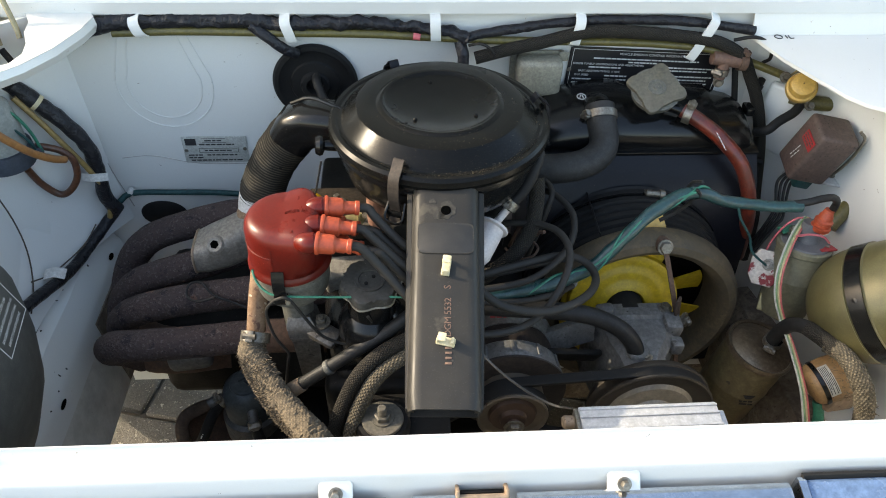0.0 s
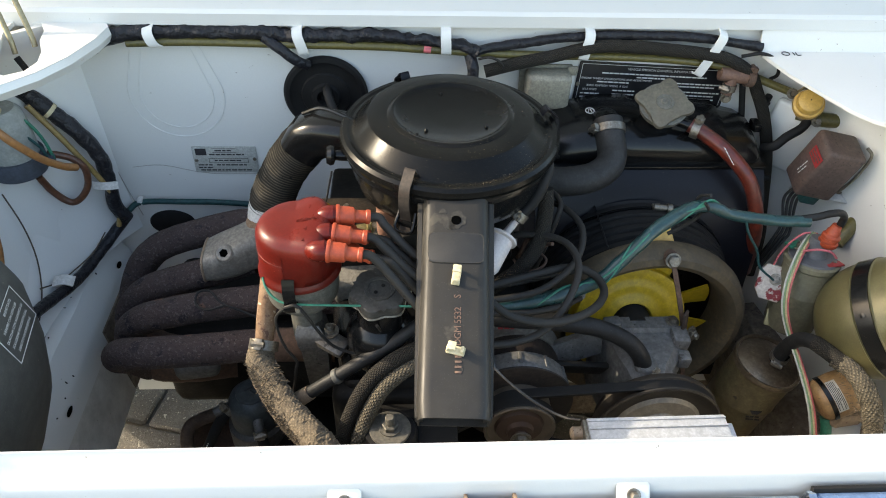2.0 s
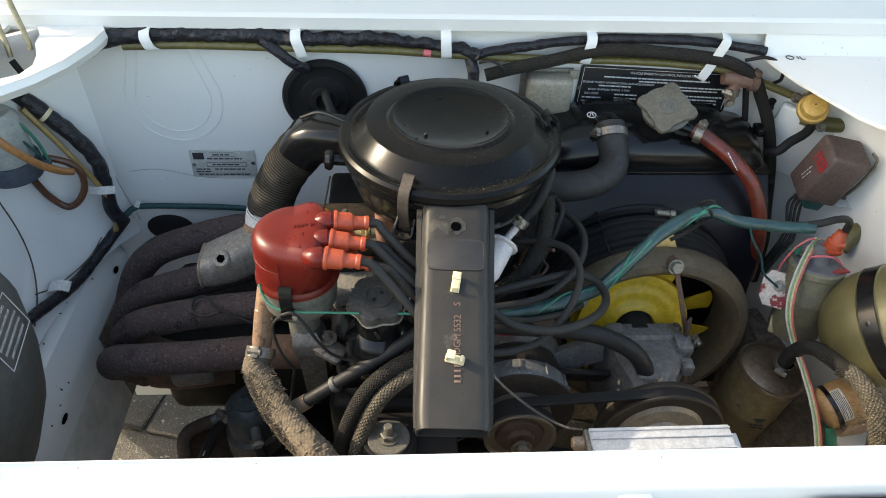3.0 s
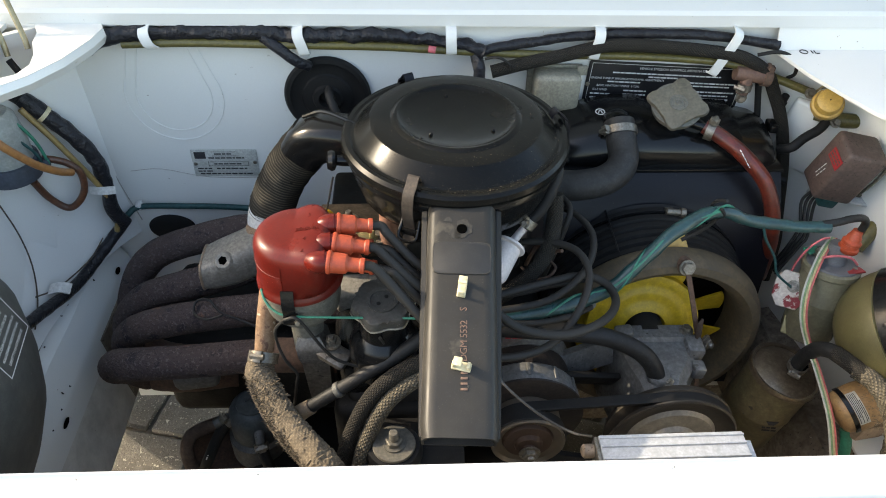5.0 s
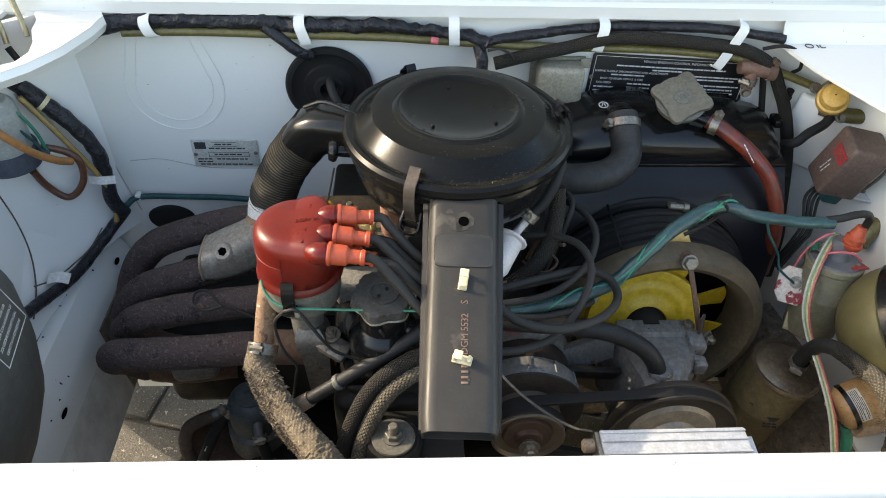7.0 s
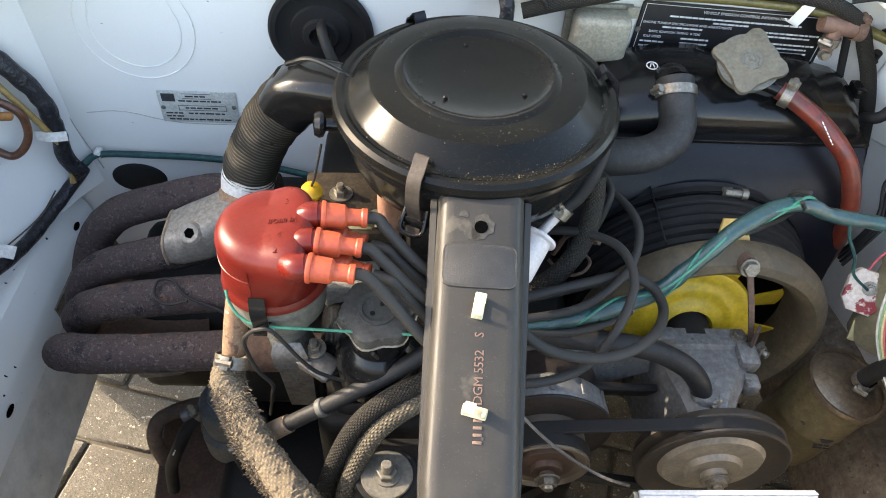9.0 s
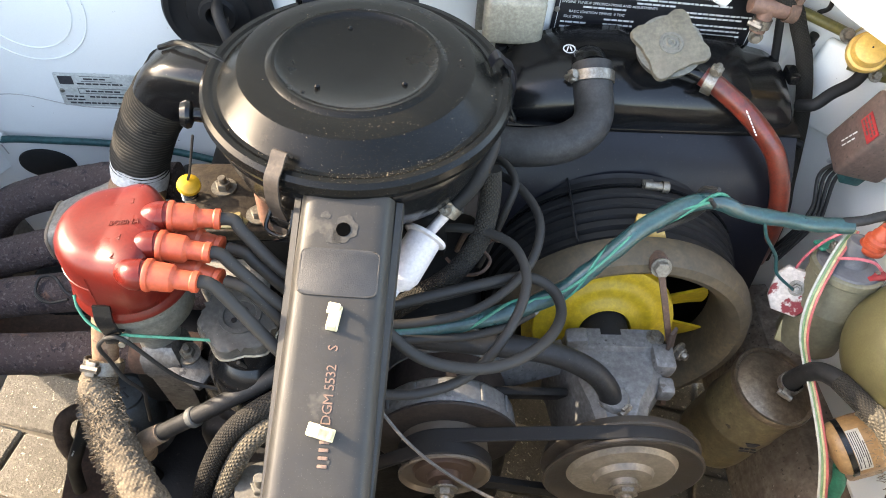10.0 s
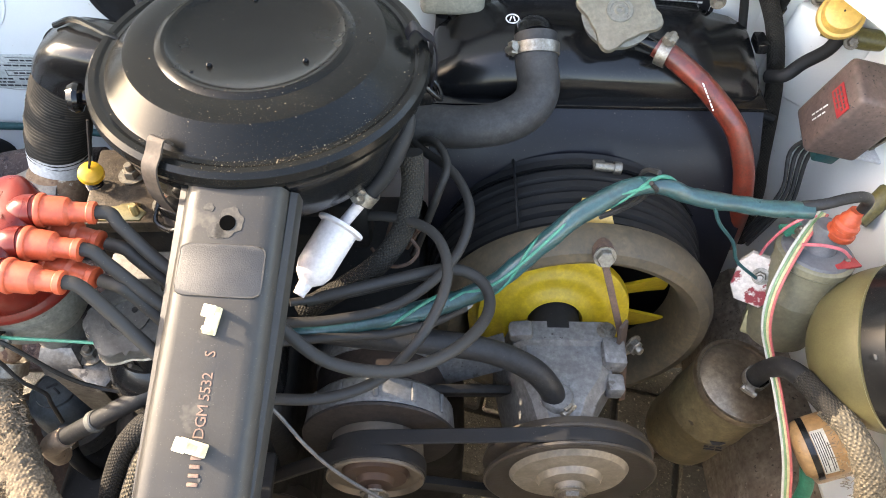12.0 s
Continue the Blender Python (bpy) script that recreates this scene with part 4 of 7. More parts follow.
def cap_point(a, z, inset):
    drawn = min(1.0, max(0.0, (z - 0.8005) / 0.030)) ** 0.7
    r = max(0.0366 + (cap_reach(a) - 0.0366) * drawn - inset, 0.001)
    x, y = r * math.cos(a), r * math.sin(a)
    return DC + V(x, y, z + (max(x, 0) * 0.23 + (y + 0.018) * 0.13 * min(1, max(x, 0) / 0.02)) * min(1, max(0, (z - 0.836) / 0.012)))


def cap_height(x, y):
    a = math.atan2(y - DC.y, x - DC.x)
    inset = cap_reach(a) - math.hypot(x - DC.x, y - DC.y)
    z = CAPTOP[-1][0]
    for (z0, i0), (z1, i1) in zip(CAPTOP, CAPTOP[1:]):
        if i0 <= inset < i1:
            z = z0 + (z1 - z0) * (inset - i0) / (i1 - i0)
    return z + max(x - DC.x, 0) * 0.23 + (y - DC.y + 0.018) * 0.13 * min(1, max(x - DC.x, 0) / 0.02)


part("cap_crown", loft([[cap_point(2 * math.pi * k / 72, z, inset) for k in range(72)] for z, inset in CAPTOP]), CAPRED, cap, angle=70)
for y, bx, by, bz in ((0.509, -0.108, 0.509, 0.8533), (0.4905, -0.110, 0.489, 0.8490), (0.4785, -0.113, 0.468, 0.8474)):
    part("outlet_neck", tube([(bx - 0.019, y, bz - 0.0075), (bx - 0.013, (y + by) / 2, bz - 0.0040), (bx - 0.006, by, bz - 0.0006), (bx, by, bz)], [0.0058, 0.0086, 0.0094, 0.0093], 24, 6), CAPRED, cap, angle=60)
for ch, x, y in (("2", -0.1330, 0.4770), ("4", -0.1320, 0.4890), ("3", -0.1300, 0.5170)):
    words("moulded_number", ch, 0.006, pose(x, y, cap_height(x, y) + 0.0002, 5, -13, -5), CAPRED, cap, 0.0002)
words("moulded_word", "BOBINA", 0.0056, pose(-0.1315, 0.5005, cap_height(-0.1315, 0.5005) + 0.0003, 5, -13, -4), CAPRED, cap, 0.0002)
line_at = lambda a, z: DC + V(0.0364 * math.cos(radians(a)), 0.0364 * math.sin(radians(a)), z)
part("moulding_line", join(tube([line_at(a, 0.8245) for a in range(170, 256, 5)], 0.00035, 5, 1), tube([line_at(255, z) for z in (0.836, 0.825, 0.812, 0.801)], 0.00035, 5, 1)), CAPRED, cap)
part("body", lathe([(0.0, 0.7955), (0.0355, 0.7955), (0.0352, 0.775), (0.0335, 0.764), (0.029, 0.757), (0.0175, 0.752), (0.0155, 0.742), (0.0150, 0.700), (0.0, 0.700)], 44, Matrix.Translation(DC)), DULLGREY, dist, "grey cast body")
part("cap_clip", join(strip([DC + V(-0.006, -0.0375, 0.812), DC + V(-0.006, -0.0415, 0.800), DC + V(-0.006, -0.0400, 0.785), DC + V(-0.006, -0.0365, 0.772)], (1, 0, 0), 0.011, 0.002),
                      box((0.013, 0.008, 0.008), Matrix.Translation(DC + V(-0.006, -0.0385, 0.779)), 0.001)), BLACK, dist, "black spring clip")
part("terminal_screw", lathe([(0, 0), (0.0035, 0), (0.0035, 0.006), (0.0022, 0.007), (0.0022, 0.012), (0, 0.012)], 10, along(DC + V(0.0, -0.036, 0.779), (0.1, -1, 0.3))), STEEL, dist)
part("mounting_flange", join(loft([[V(x + ox, y + oy, z) for ox, oy in ((-w, -w), (w, -w), (w, w), (-w, w))] for x, y, z, w in ((-0.1415, 0.503, 0.728, 0.0105), (-0.1395, 0.499, 0.722, 0.014), (-0.137, 0.495, 0.712, 0.0145), (-0.136, 0.496, 0.700, 0.013), (-0.1355, 0.500, 0.640, 0.011))]),
                             box((0.040, 0.022, 0.010), pose(-0.1215, 0.487, 0.7125, 14, 14, -28), 0.0045)), mat("oily_cast_alloy", (0.22, 0.21, 0.19), (0.09, 0.08, 0.07), rough=0.35, rough2=0.5, metal=0.6, scale=60, bump=0.25, spots=(((0.03, 0.027, 0.024), 0.06, 70.0),)), dist, "oily cast clamp foot")
part("clamp_bolt", bolt((-0.1205, 0.493, 0.7195), (0.05, -0.15, 1), 0.0055, 0.009, 0.010), STEEL, dist)

leads = [  # boot start, boot tip, then the lead
    ((-0.110, 0.509, 0.8535), (-0.077, 0.511, 0.8495), [(-0.062, 0.506, 0.842), (-0.036, 0.492, 0.820), (0.0, 0.485, 0.80)]),
    ((-0.112, 0.489, 0.8490), (-0.081, 0.487, 0.8460), [(-0.064, 0.482, 0.838), (-0.036, 0.470, 0.815), (0.0, 0.465, 0.79)]),
    ((-0.115, 0.468, 0.8475), (-0.083, 0.465, 0.8450), [(-0.064, 0.459, 0.835), (-0.036, 0.443, 0.806), (-0.005, 0.430, 0.775)]),
    ((-0.110, 0.513, 0.834), (-0.070, 0.502, 0.831), [(-0.055, 0.496, 0.824), (-0.030, 0.485, 0.805), (0.0, 0.48, 0.79)]),
    ((-0.106, 0.490, 0.831), (-0.067, 0.477, 0.829), [(-0.052, 0.472, 0.822), (-0.030, 0.462, 0.800), (0.0, 0.455, 0.78)]),
]
for s, t, rest in leads:
    s, t = V(*s), V(*t)
    d = (t - s).normalized()
    ld = thing("ignition_lead", t, "black ignition lead with an orange-red rubber boot", "ignition lead", "ignition leads on the distributor")
    part("outlet_collar", lathe([(0.0088, -0.003), (0.0086, 0.004), (0, 0.004)], 20, along(s, d)), CAPRED, ld)
    part("boot", lathe([(0.0, 0.0), (0.0098, 0.0), (0.0102, 0.0015), (0.0098, 0.003), (0.0088, 0.0035), (0.0086, 0.012), (0.0082, 0.0155), (0.0060, 0.0175), (0.0058, 0.0265), (0.0066, 0.0275), (0.0066, 0.0305), (0.0050, 0.0310), (0, 0.031)], 22, along(s + d * 0.003, d)), ORANGE, ld)
    part("cable", tube([t - d * 0.004, t + d * 0.008] + rest, 0.0041, 10, 8), CABLE, ld)

# ---- exhaust side ----
pipes = [
    [(-0.10, 0.530, 0.655), (-0.15, 0.533, 0.655), (-0.206, 0.535, 0.653), (-0.272, 0.536, 0.645), (-0.330, 0.537, 0.640), (-0.358, 0.545, 0.630), (-0.374, 0.562, 0.605), (-0.374, 0.585, 0.575), (-0.36, 0.60, 0.545)],
    [(-0.10, 0.590, 0.668), (-0.16, 0.590, 0.669), (-0.209, 0.590, 0.667), (-0.282, 0.591, 0.655), (-0.338, 0.594, 0.638), (-0.368, 0.602, 0.612), (-0.378, 0.612, 0.580), (-0.365, 0.615, 0.545)],
    [(-0.225, 0.650, 0.676), (-0.271, 0.643, 0.664), (-0.314, 0.642, 0.651), (-0.355, 0.644, 0.632), (-0.382, 0.644, 0.600), (-0.386, 0.635, 0.570), (-0.37, 0.63, 0.545)],
    [(-0.18, 0.700, 0.692), (-0.244, 0.702, 0.688), (-0.305, 0.703, 0.670), (-0.354, 0.703, 0.648), (-0.383, 0.695, 0.615), (-0.392, 0.672, 0.575), (-0.375, 0.65, 0.545)],
]
ex = thing("exhaust_manifold", (-0.37, 0.60, 0.42), "rusty four-branch tubular exhaust manifold", "exhaust manifold")
for p in pipes:
    part("branch_pipe", tube(p, 0.0178, 22, 8, wavy=0.0006), RUSTY, ex)
part("rusted_end", tube([(-0.10, 0.5302, 0.655), (-0.15, 0.5332, 0.655), (-0.186, 0.5345, 0.654)], 0.0183, 22, 6, wavy=0.0008), RUST, ex, "orange-rusted pipe end")
part("collector_pipe", tube([(-0.372, 0.62, 0.562), (-0.345, 0.61, 0.55), (-0.31, 0.61, 0.545), (-0.26, 0.62, 0.54)], [0.026, 0.030, 0.029, 0.028], 24, 6, wavy=0.002), RUST, ex)
SCORCHED = mat("scorched_sheet", (0.33, 0.295, 0.25), (0.20, 0.175, 0.145), rough=0.5, metal=0.25, scale=30, fine=300, bump=0.2, spots=(((0.13, 0.095, 0.07), -0.02, 40.0), ((0.34, 0.33, 0.31), -0.03, 90.0)))
stove = thing("heat_stove", (-0.245, 0.66, 0.65), "scorched sheet-metal heat stove round the exhaust branch", "heat stove")
rings = []
for x, y, z, ry, rz in ((-0.276, 0.643, 0.682, 0.024, 0.0185), (-0.262, 0.645, 0.685, 0.027, 0.0215), (-0.240, 0.650, 0.690, 0.029, 0.0235), (-0.220, 0.660, 0.694, 0.030, 0.0245), (-0.20, 0.672, 0.690, 0.030, 0.026)):
    rings.append([V(x, y + ry * math.copysign(abs(math.cos(a)) ** 0.55, math.cos(a)), z + rz * math.copysign(abs(math.sin(a)) ** 0.55, math.sin(a))) for a in [2 * math.pi * k / 24 for k in range(24)]])
sv = part("shell", loft(rings), SCORCHED, stove)
part("burnt_neck", tube([(-0.2075, 0.682, 0.706), (-0.211, 0.672, 0.699), (-0.216, 0.660, 0.691)], [0.0240, 0.0258, 0.0262], 28, 6, wavy=0.0008), CREAMRUST, sv, "cream heat-burnt neck with rust stains")
part("rim", tube(rings[0] + [rings[0][0]], 0.0016, 8, 2), TANMETAL, sv)
BO = along((-0.2495, 0.6255, 0.7070), (-0.15, -0.62, 0.75))
part("boss", lathe([(0.0, 0.0012), (0.0066, 0.0014), (0.0075, 0.0020), (0.0088, 0.0019), (0.0112, -0.001)], 28, BO), SCORCHED, sv)
part("hex_hole", lathe([(0.0, 0.0017), (0.0050, 0.0017), (0.0052, 0.001)], 6, BO), VOID, sv, "dark hexagonal hole")
loop = [(-0.20, 0.56, 0.665), (-0.225, 0.568, 0.672), (-0.248, 0.575, 0.678), (-0.262, 0.588, 0.684), (-0.276, 0.590, 0.680), (-0.277, 0.577, 0.675), (-0.262, 0.566, 0.677), (-0.243, 0.565, 0.684)]
solo("loose_wire", tube(loop, 0.0014, 8, 8), GREYRUB, "thin grey wire end curled over the exhaust", "wire")

# ---- engine ----
eng = thing("engine", (0.0, 0.58, 0.40), "dirty black engine block with aluminium head", "engine")
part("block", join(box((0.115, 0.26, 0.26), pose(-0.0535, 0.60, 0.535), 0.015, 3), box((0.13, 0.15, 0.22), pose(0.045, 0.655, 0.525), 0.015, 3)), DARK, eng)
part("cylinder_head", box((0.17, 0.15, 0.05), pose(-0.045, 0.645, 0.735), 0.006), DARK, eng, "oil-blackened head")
part("rocker_cover", box((0.125, 0.085, 0.070), pose(-0.058, 0.522, 0.680, 0, 0, 4), 0.020, 4), BLACK, eng, "black rocker cover")
part("filler_neck", lathe([(0.034, 0.700), (0.034, 0.728), (0.030, 0.738), (0.0235, 0.745), (0.0225, 0.778), (0, 0.778)], 36, pose(-0.069, 0.488, 0)), BLACK, eng)
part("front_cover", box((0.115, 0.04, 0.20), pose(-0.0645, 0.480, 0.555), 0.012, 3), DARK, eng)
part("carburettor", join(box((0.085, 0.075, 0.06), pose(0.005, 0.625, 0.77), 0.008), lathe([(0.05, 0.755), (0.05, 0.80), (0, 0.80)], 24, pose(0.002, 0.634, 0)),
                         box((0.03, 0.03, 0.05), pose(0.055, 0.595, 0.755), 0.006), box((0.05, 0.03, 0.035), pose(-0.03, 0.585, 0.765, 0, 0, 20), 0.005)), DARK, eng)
part("intake_plate", join(box((0.07, 0.075, 0.012), pose(-0.10, 0.605, 0.767, 0, 4, 6), 0.003), box((0.03, 0.05, 0.05), pose(-0.115, 0.60, 0.74), 0.006)), mat("oily_brown_alloy", (0.095, 0.073, 0.05), (0.035, 0.028, 0.022), rough=0.4, rough2=0.6, metal=0.4, scale=45, bump=0.4, specks=(((0.02, 0.017, 0.014), 200.0, 0.36, 0.3),)), eng)
part("cast_ledge", box((0.050, 0.055, 0.030), pose(-0.098, 0.572, 0.722, 4, -3, 6), 0.006, 3), mat("gritty_cast_alloy", (0.25, 0.235, 0.21), (0.16, 0.15, 0.13), rough=0.7, metal=0.2, scale=60, fine=260, bump=0.6, specks=(((0.10, 0.09, 0.075), 420.0, 0.36, 0.2),)), eng, "gritty grey cast ledge")
part("head_bolt", bolt((-0.107, 0.613, 0.773), (0, 0, 1), 0.006, 0.010, 0.011), STEEL, eng)
part("head_bolt", bolt((-0.075, 0.585, 0.773), (0, 0, 1), 0.006, 0.010), STEEL, eng)
part("breather_column", lathe([(0.0105, 0.70), (0.0105, 0.806), (0, 0.806)], 24, pose(-0.064, 0.583, 0)), mat("salmon_primer", (0.30, 0.14, 0.09), (0.22, 0.115, 0.08), rough=0.6), eng, "salmon-coloured breather pipe")
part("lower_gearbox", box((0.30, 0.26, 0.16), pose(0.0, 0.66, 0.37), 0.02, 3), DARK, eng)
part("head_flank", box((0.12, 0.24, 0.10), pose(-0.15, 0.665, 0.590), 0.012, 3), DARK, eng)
# near-black box, also standing in for the shade behind the exhaust branches
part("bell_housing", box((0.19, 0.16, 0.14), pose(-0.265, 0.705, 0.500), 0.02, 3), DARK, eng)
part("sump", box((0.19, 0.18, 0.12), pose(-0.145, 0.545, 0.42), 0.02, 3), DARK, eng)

n = 72
poly = []
for k in range(n):
    a = 2 * math.pi * k / n
    r = 0.0262 + 0.0022 * math.cos(6 * a)
    poly.append((r * math.cos(a), r * math.sin(a)))
oc = thing("oil_filler_cap", (-0.068, 0.485, 0.78), "dusty grey scalloped oil filler cap", "filler cap")
CM = pose(-0.0690, 0.482, 0.777, 6, -2, 10)
part("cap_plate", prism(poly, 0.012, CM, 0.003), CAPGREY, oc)
part("grip", lathe([(0.014, 0.012), (0.014, 0.0135), (0.011, 0.0135), (0.0105, 0.0122), (0, 0.0122)], 30, CM), CAPGREY, oc)
part("rim", tube([CM @ V(x * 1.015, y * 1.015, 0.0015) for x, y in poly[::3]] + [CM @ V(poly[0][0] * 1.015, poly[0][1] * 1.015, 0.0015)], 0.0014, 6, 2), STEEL, oc)
for x in (-0.004, 0.004):
    part("rivet_hole", lathe([(0, 0.0128), (0.0018, 0.0128), (0.0019, 0.0120)], 12, CM @ pose(x, x * 0.8, 0)), DARK, oc)

lv = thing("throttle_lever", (-0.09, 0.56, 0.80), "brass-coloured throttle lever beside the ignition leads", "lever")
GOLD = mat("brass_plated_steel", (0.45, 0.36, 0.17), (0.30, 0.24, 0.12), rough=0.32, metal=0.7, scale=60, bump=0.1)
part("plate", prism([(-0.016, -0.005), (0.010, -0.006), (0.014, 0.0), (0.006, 0.007), (-0.014, 0.004)], 0.0018, pose(-0.088, 0.553, 0.800, 14, 6, 10), 0.0004), GOLD, lv)
part("pin", lathe([(0.0028, 0), (0.0028, 0.007), (0.002, 0.008), (0, 0.008)], 12, pose(-0.080, 0.553, 0.801)), GOLD, lv)
part("arm", strip([(-0.088, 0.556, 0.800), (-0.094, 0.570, 0.790), (-0.098, 0.585, 0.772)], (1, 0.2, 0), 0.008, 0.0016), GOLD, lv)

dp = thing("dipstick", (-0.13, 0.603, 0.75), "dipstick with a yellow plastic handle beside the distributor", "dipstick")
part("handle", lathe([(0.0, 0), (0.0075, 0.0), (0.0092, 0.003), (0.0085, 0.006), (0.0045, 0.008), (0, 0.008)], 16, along((-0.130, 0.602, 0.784), (0.3, -0.3, 1))), mat("bright_yellow_plastic", (0.62, 0.36, 0.015), rough=0.4), dp, "yellow plastic handle")
part("rod", tube([(-0.131, 0.603, 0.73), (-0.130, 0.602, 0.785), (-0.126, 0.603, 0.800), (-0.119, 0.61, 0.83)], 0.0010, 6, 4), CABLE, dp)
part("spring", join(*[lathe([(0.005, 0), (0.0062, 0.0008), (0.005, 0.0016), (0.005, 0)], 14, along((-0.131, 0.602, 0.772 + 0.0028 * k), (0.1, -0.1, 1)), cap=False) for k in range(4)]), BLACK, dp)

mnt = thing("engine_mount", (-0.061, 0.413, 0.63), "round engine mount with a large washer and bolt", "engine mount")
part("rubber", lathe([(0.026, 0.62), (0.027, 0.660), (0.024, 0.666), (0, 0.666)], 30, pose(-0.061, 0.413, 0)), RUBBER, mnt)
WASHER = mat("tan_washer_steel", (0.20, 0.185, 0.15), (0.13, 0.12, 0.10), rough=0.5, metal=0.4, scale=60, bump=0.15)
part("washer", lathe([(0, 0.666), (0.0198, 0.666), (0.0203, 0.668), (0.0196, 0.6695), (0, 0.6695)], 36, pose(-0.061, 0.413, 0)), WASHER, mnt)
part("nut", bolt((-0.061, 0.413, 0.6695), (0, 0, 1), 0.0080, 0.0108, 0.016), WASHER, mnt)
part("bracket", box((0.10, 0.05, 0.008), pose(-0.045, 0.425, 0.652, 6), 0.002), DARK, mnt)

# hoses at the front of the engine
def hose_thing(name, pts, r, material, label, category="hose", **kw):
    return solo(name, tube(pts, r, **kw), material, label, category)


sl = thing("sleeved_hose", (-0.17, 0.49, 0.55), "hose in a frayed tan woven sleeve with a steel clip", "hose")
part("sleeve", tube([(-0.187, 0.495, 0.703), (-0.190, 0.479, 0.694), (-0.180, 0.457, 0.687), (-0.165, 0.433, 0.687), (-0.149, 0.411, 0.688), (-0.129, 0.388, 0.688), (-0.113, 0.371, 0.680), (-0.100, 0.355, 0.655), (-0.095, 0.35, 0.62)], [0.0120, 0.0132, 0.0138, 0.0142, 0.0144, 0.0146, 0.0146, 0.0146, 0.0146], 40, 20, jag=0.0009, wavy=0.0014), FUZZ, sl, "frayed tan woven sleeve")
part("rusty_pipe", tube([(-0.178, 0.560, 0.775), (-0.180, 0.525, 0.752), (-0.184, 0.511, 0.728), (-0.187, 0.498, 0.704)], 0.0095, 16, 6), CREAMRUST, sl)
part("hose_clip", ring((-0.1875, 0.4925, 0.7010), (-0.15, -0.75, -0.65), 0.0135, 0.010), STEEL, sl)
rnd = random.Random(5)
fz = []
for k in range(1300):
    t = rnd.random()
    base = V(-0.190, 0.479, 0.694).lerp(V(-0.116, 0.374, 0.683), t) + V(-0.005 * math.sin(math.pi * t), -0.005 * math.sin(math.pi * t), 0.001 * math.sin(math.pi * t))
    a = rnd.uniform(0, 2 * math.pi)
    w = V(math.cos(a), -abs(math.sin(a)) * 0.7, abs(math.sin(a)) * 0.5).normalized()
    p = base + w * 0.0136
    q = p + w * rnd.uniform(0.001, 0.004) + V(rnd.uniform(-1, 1), rnd.uniform(-1, 1), rnd.uniform(-1, 1)) * 0.002
    fz.append(tube([p, p.lerp(q, 0.5) + V(0, 0, 0.0006), q], 0.00034, 3, 2))
tagged(part("loose_threads", join(*fz), FUZZ, sl), kind="stuff")

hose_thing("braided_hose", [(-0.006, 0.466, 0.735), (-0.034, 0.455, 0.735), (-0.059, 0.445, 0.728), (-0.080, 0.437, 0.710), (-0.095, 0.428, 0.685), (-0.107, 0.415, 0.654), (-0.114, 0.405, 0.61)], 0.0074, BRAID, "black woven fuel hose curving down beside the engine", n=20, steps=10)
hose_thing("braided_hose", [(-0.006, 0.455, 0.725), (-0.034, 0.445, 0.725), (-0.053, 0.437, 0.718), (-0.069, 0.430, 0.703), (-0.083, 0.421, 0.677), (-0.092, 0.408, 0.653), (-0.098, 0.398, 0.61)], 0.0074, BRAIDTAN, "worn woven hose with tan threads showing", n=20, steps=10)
bp = thing("breather_pipe", (-0.10, 0.475, 0.62), "grey rubber pipe joined to a metal elbow", "pipe")
part("rubber_pipe", tube([(-0.004, 0.480, 0.770), (-0.034, 0.470, 0.751), (-0.059, 0.462, 0.734), (-0.085, 0.456, 0.719), (-0.112, 0.452, 0.700), (-0.142, 0.450, 0.676)], 0.0064, 16, 5), GREYRUB, bp)
part("metal_elbow", tube([(-0.139, 0.4500, 0.6785), (-0.151, 0.4500, 0.668), (-0.160, 0.452, 0.654), (-0.164, 0.456, 0.630)], [0.0075, 0.0080, 0.0080, 0.0080], 16, 6), TANMETAL, bp)
part("collar", lathe([(0.0070, -0.003), (0.0078, -0.002), (0.0078, 0.002), (0.0070, 0.003)], 20, along((-0.112, 0.452, 0.700), (-0.8, -0.05, -0.58))), GREYPLAST, bp)
hose_thing("vacuum_wire", [(-0.155, 0.465, 0.782), (-0.142, 0.463, 0.784), (-0.124, 0.464, 0.745), (-0.111, 0.466, 0.725), (-0.088, 0.467, 0.715), (-0.071, 0.474, 0.720), (-0.068, 0.468, 0.742), (-0.072, 0.462, 0.760)], 0.0015, CABLE, "thin black wire looping below the distributor", "wire", n=8, steps=8)
hose_thing("vacuum_wire", [(-0.154, 0.466, 0.782), (-0.165, 0.469, 0.765), (-0.166, 0.473, 0.740), (-0.161, 0.471, 0.720), (-0.153, 0.472, 0.700), (-0.155, 0.472, 0.685), (-0.161, 0.474, 0.650)], 0.0015, CABLE, "thin black wire hanging below the distributor", "wire", n=8, steps=8)
hose_thing("green_lead", [(-0.175, 0.486, 0.800), (-0.172, 0.479, 0.794), (-0.164, 0.472, 0.787), (-0.150, 0.4675, 0.784), (-0.107, 0.465, 0.784), (-0.041, 0.461, 0.786), (0.0, 0.459, 0.787)], 0.0011, GREEN, "thin green wire stretched to the distributor", "wire", n=8, steps=5)

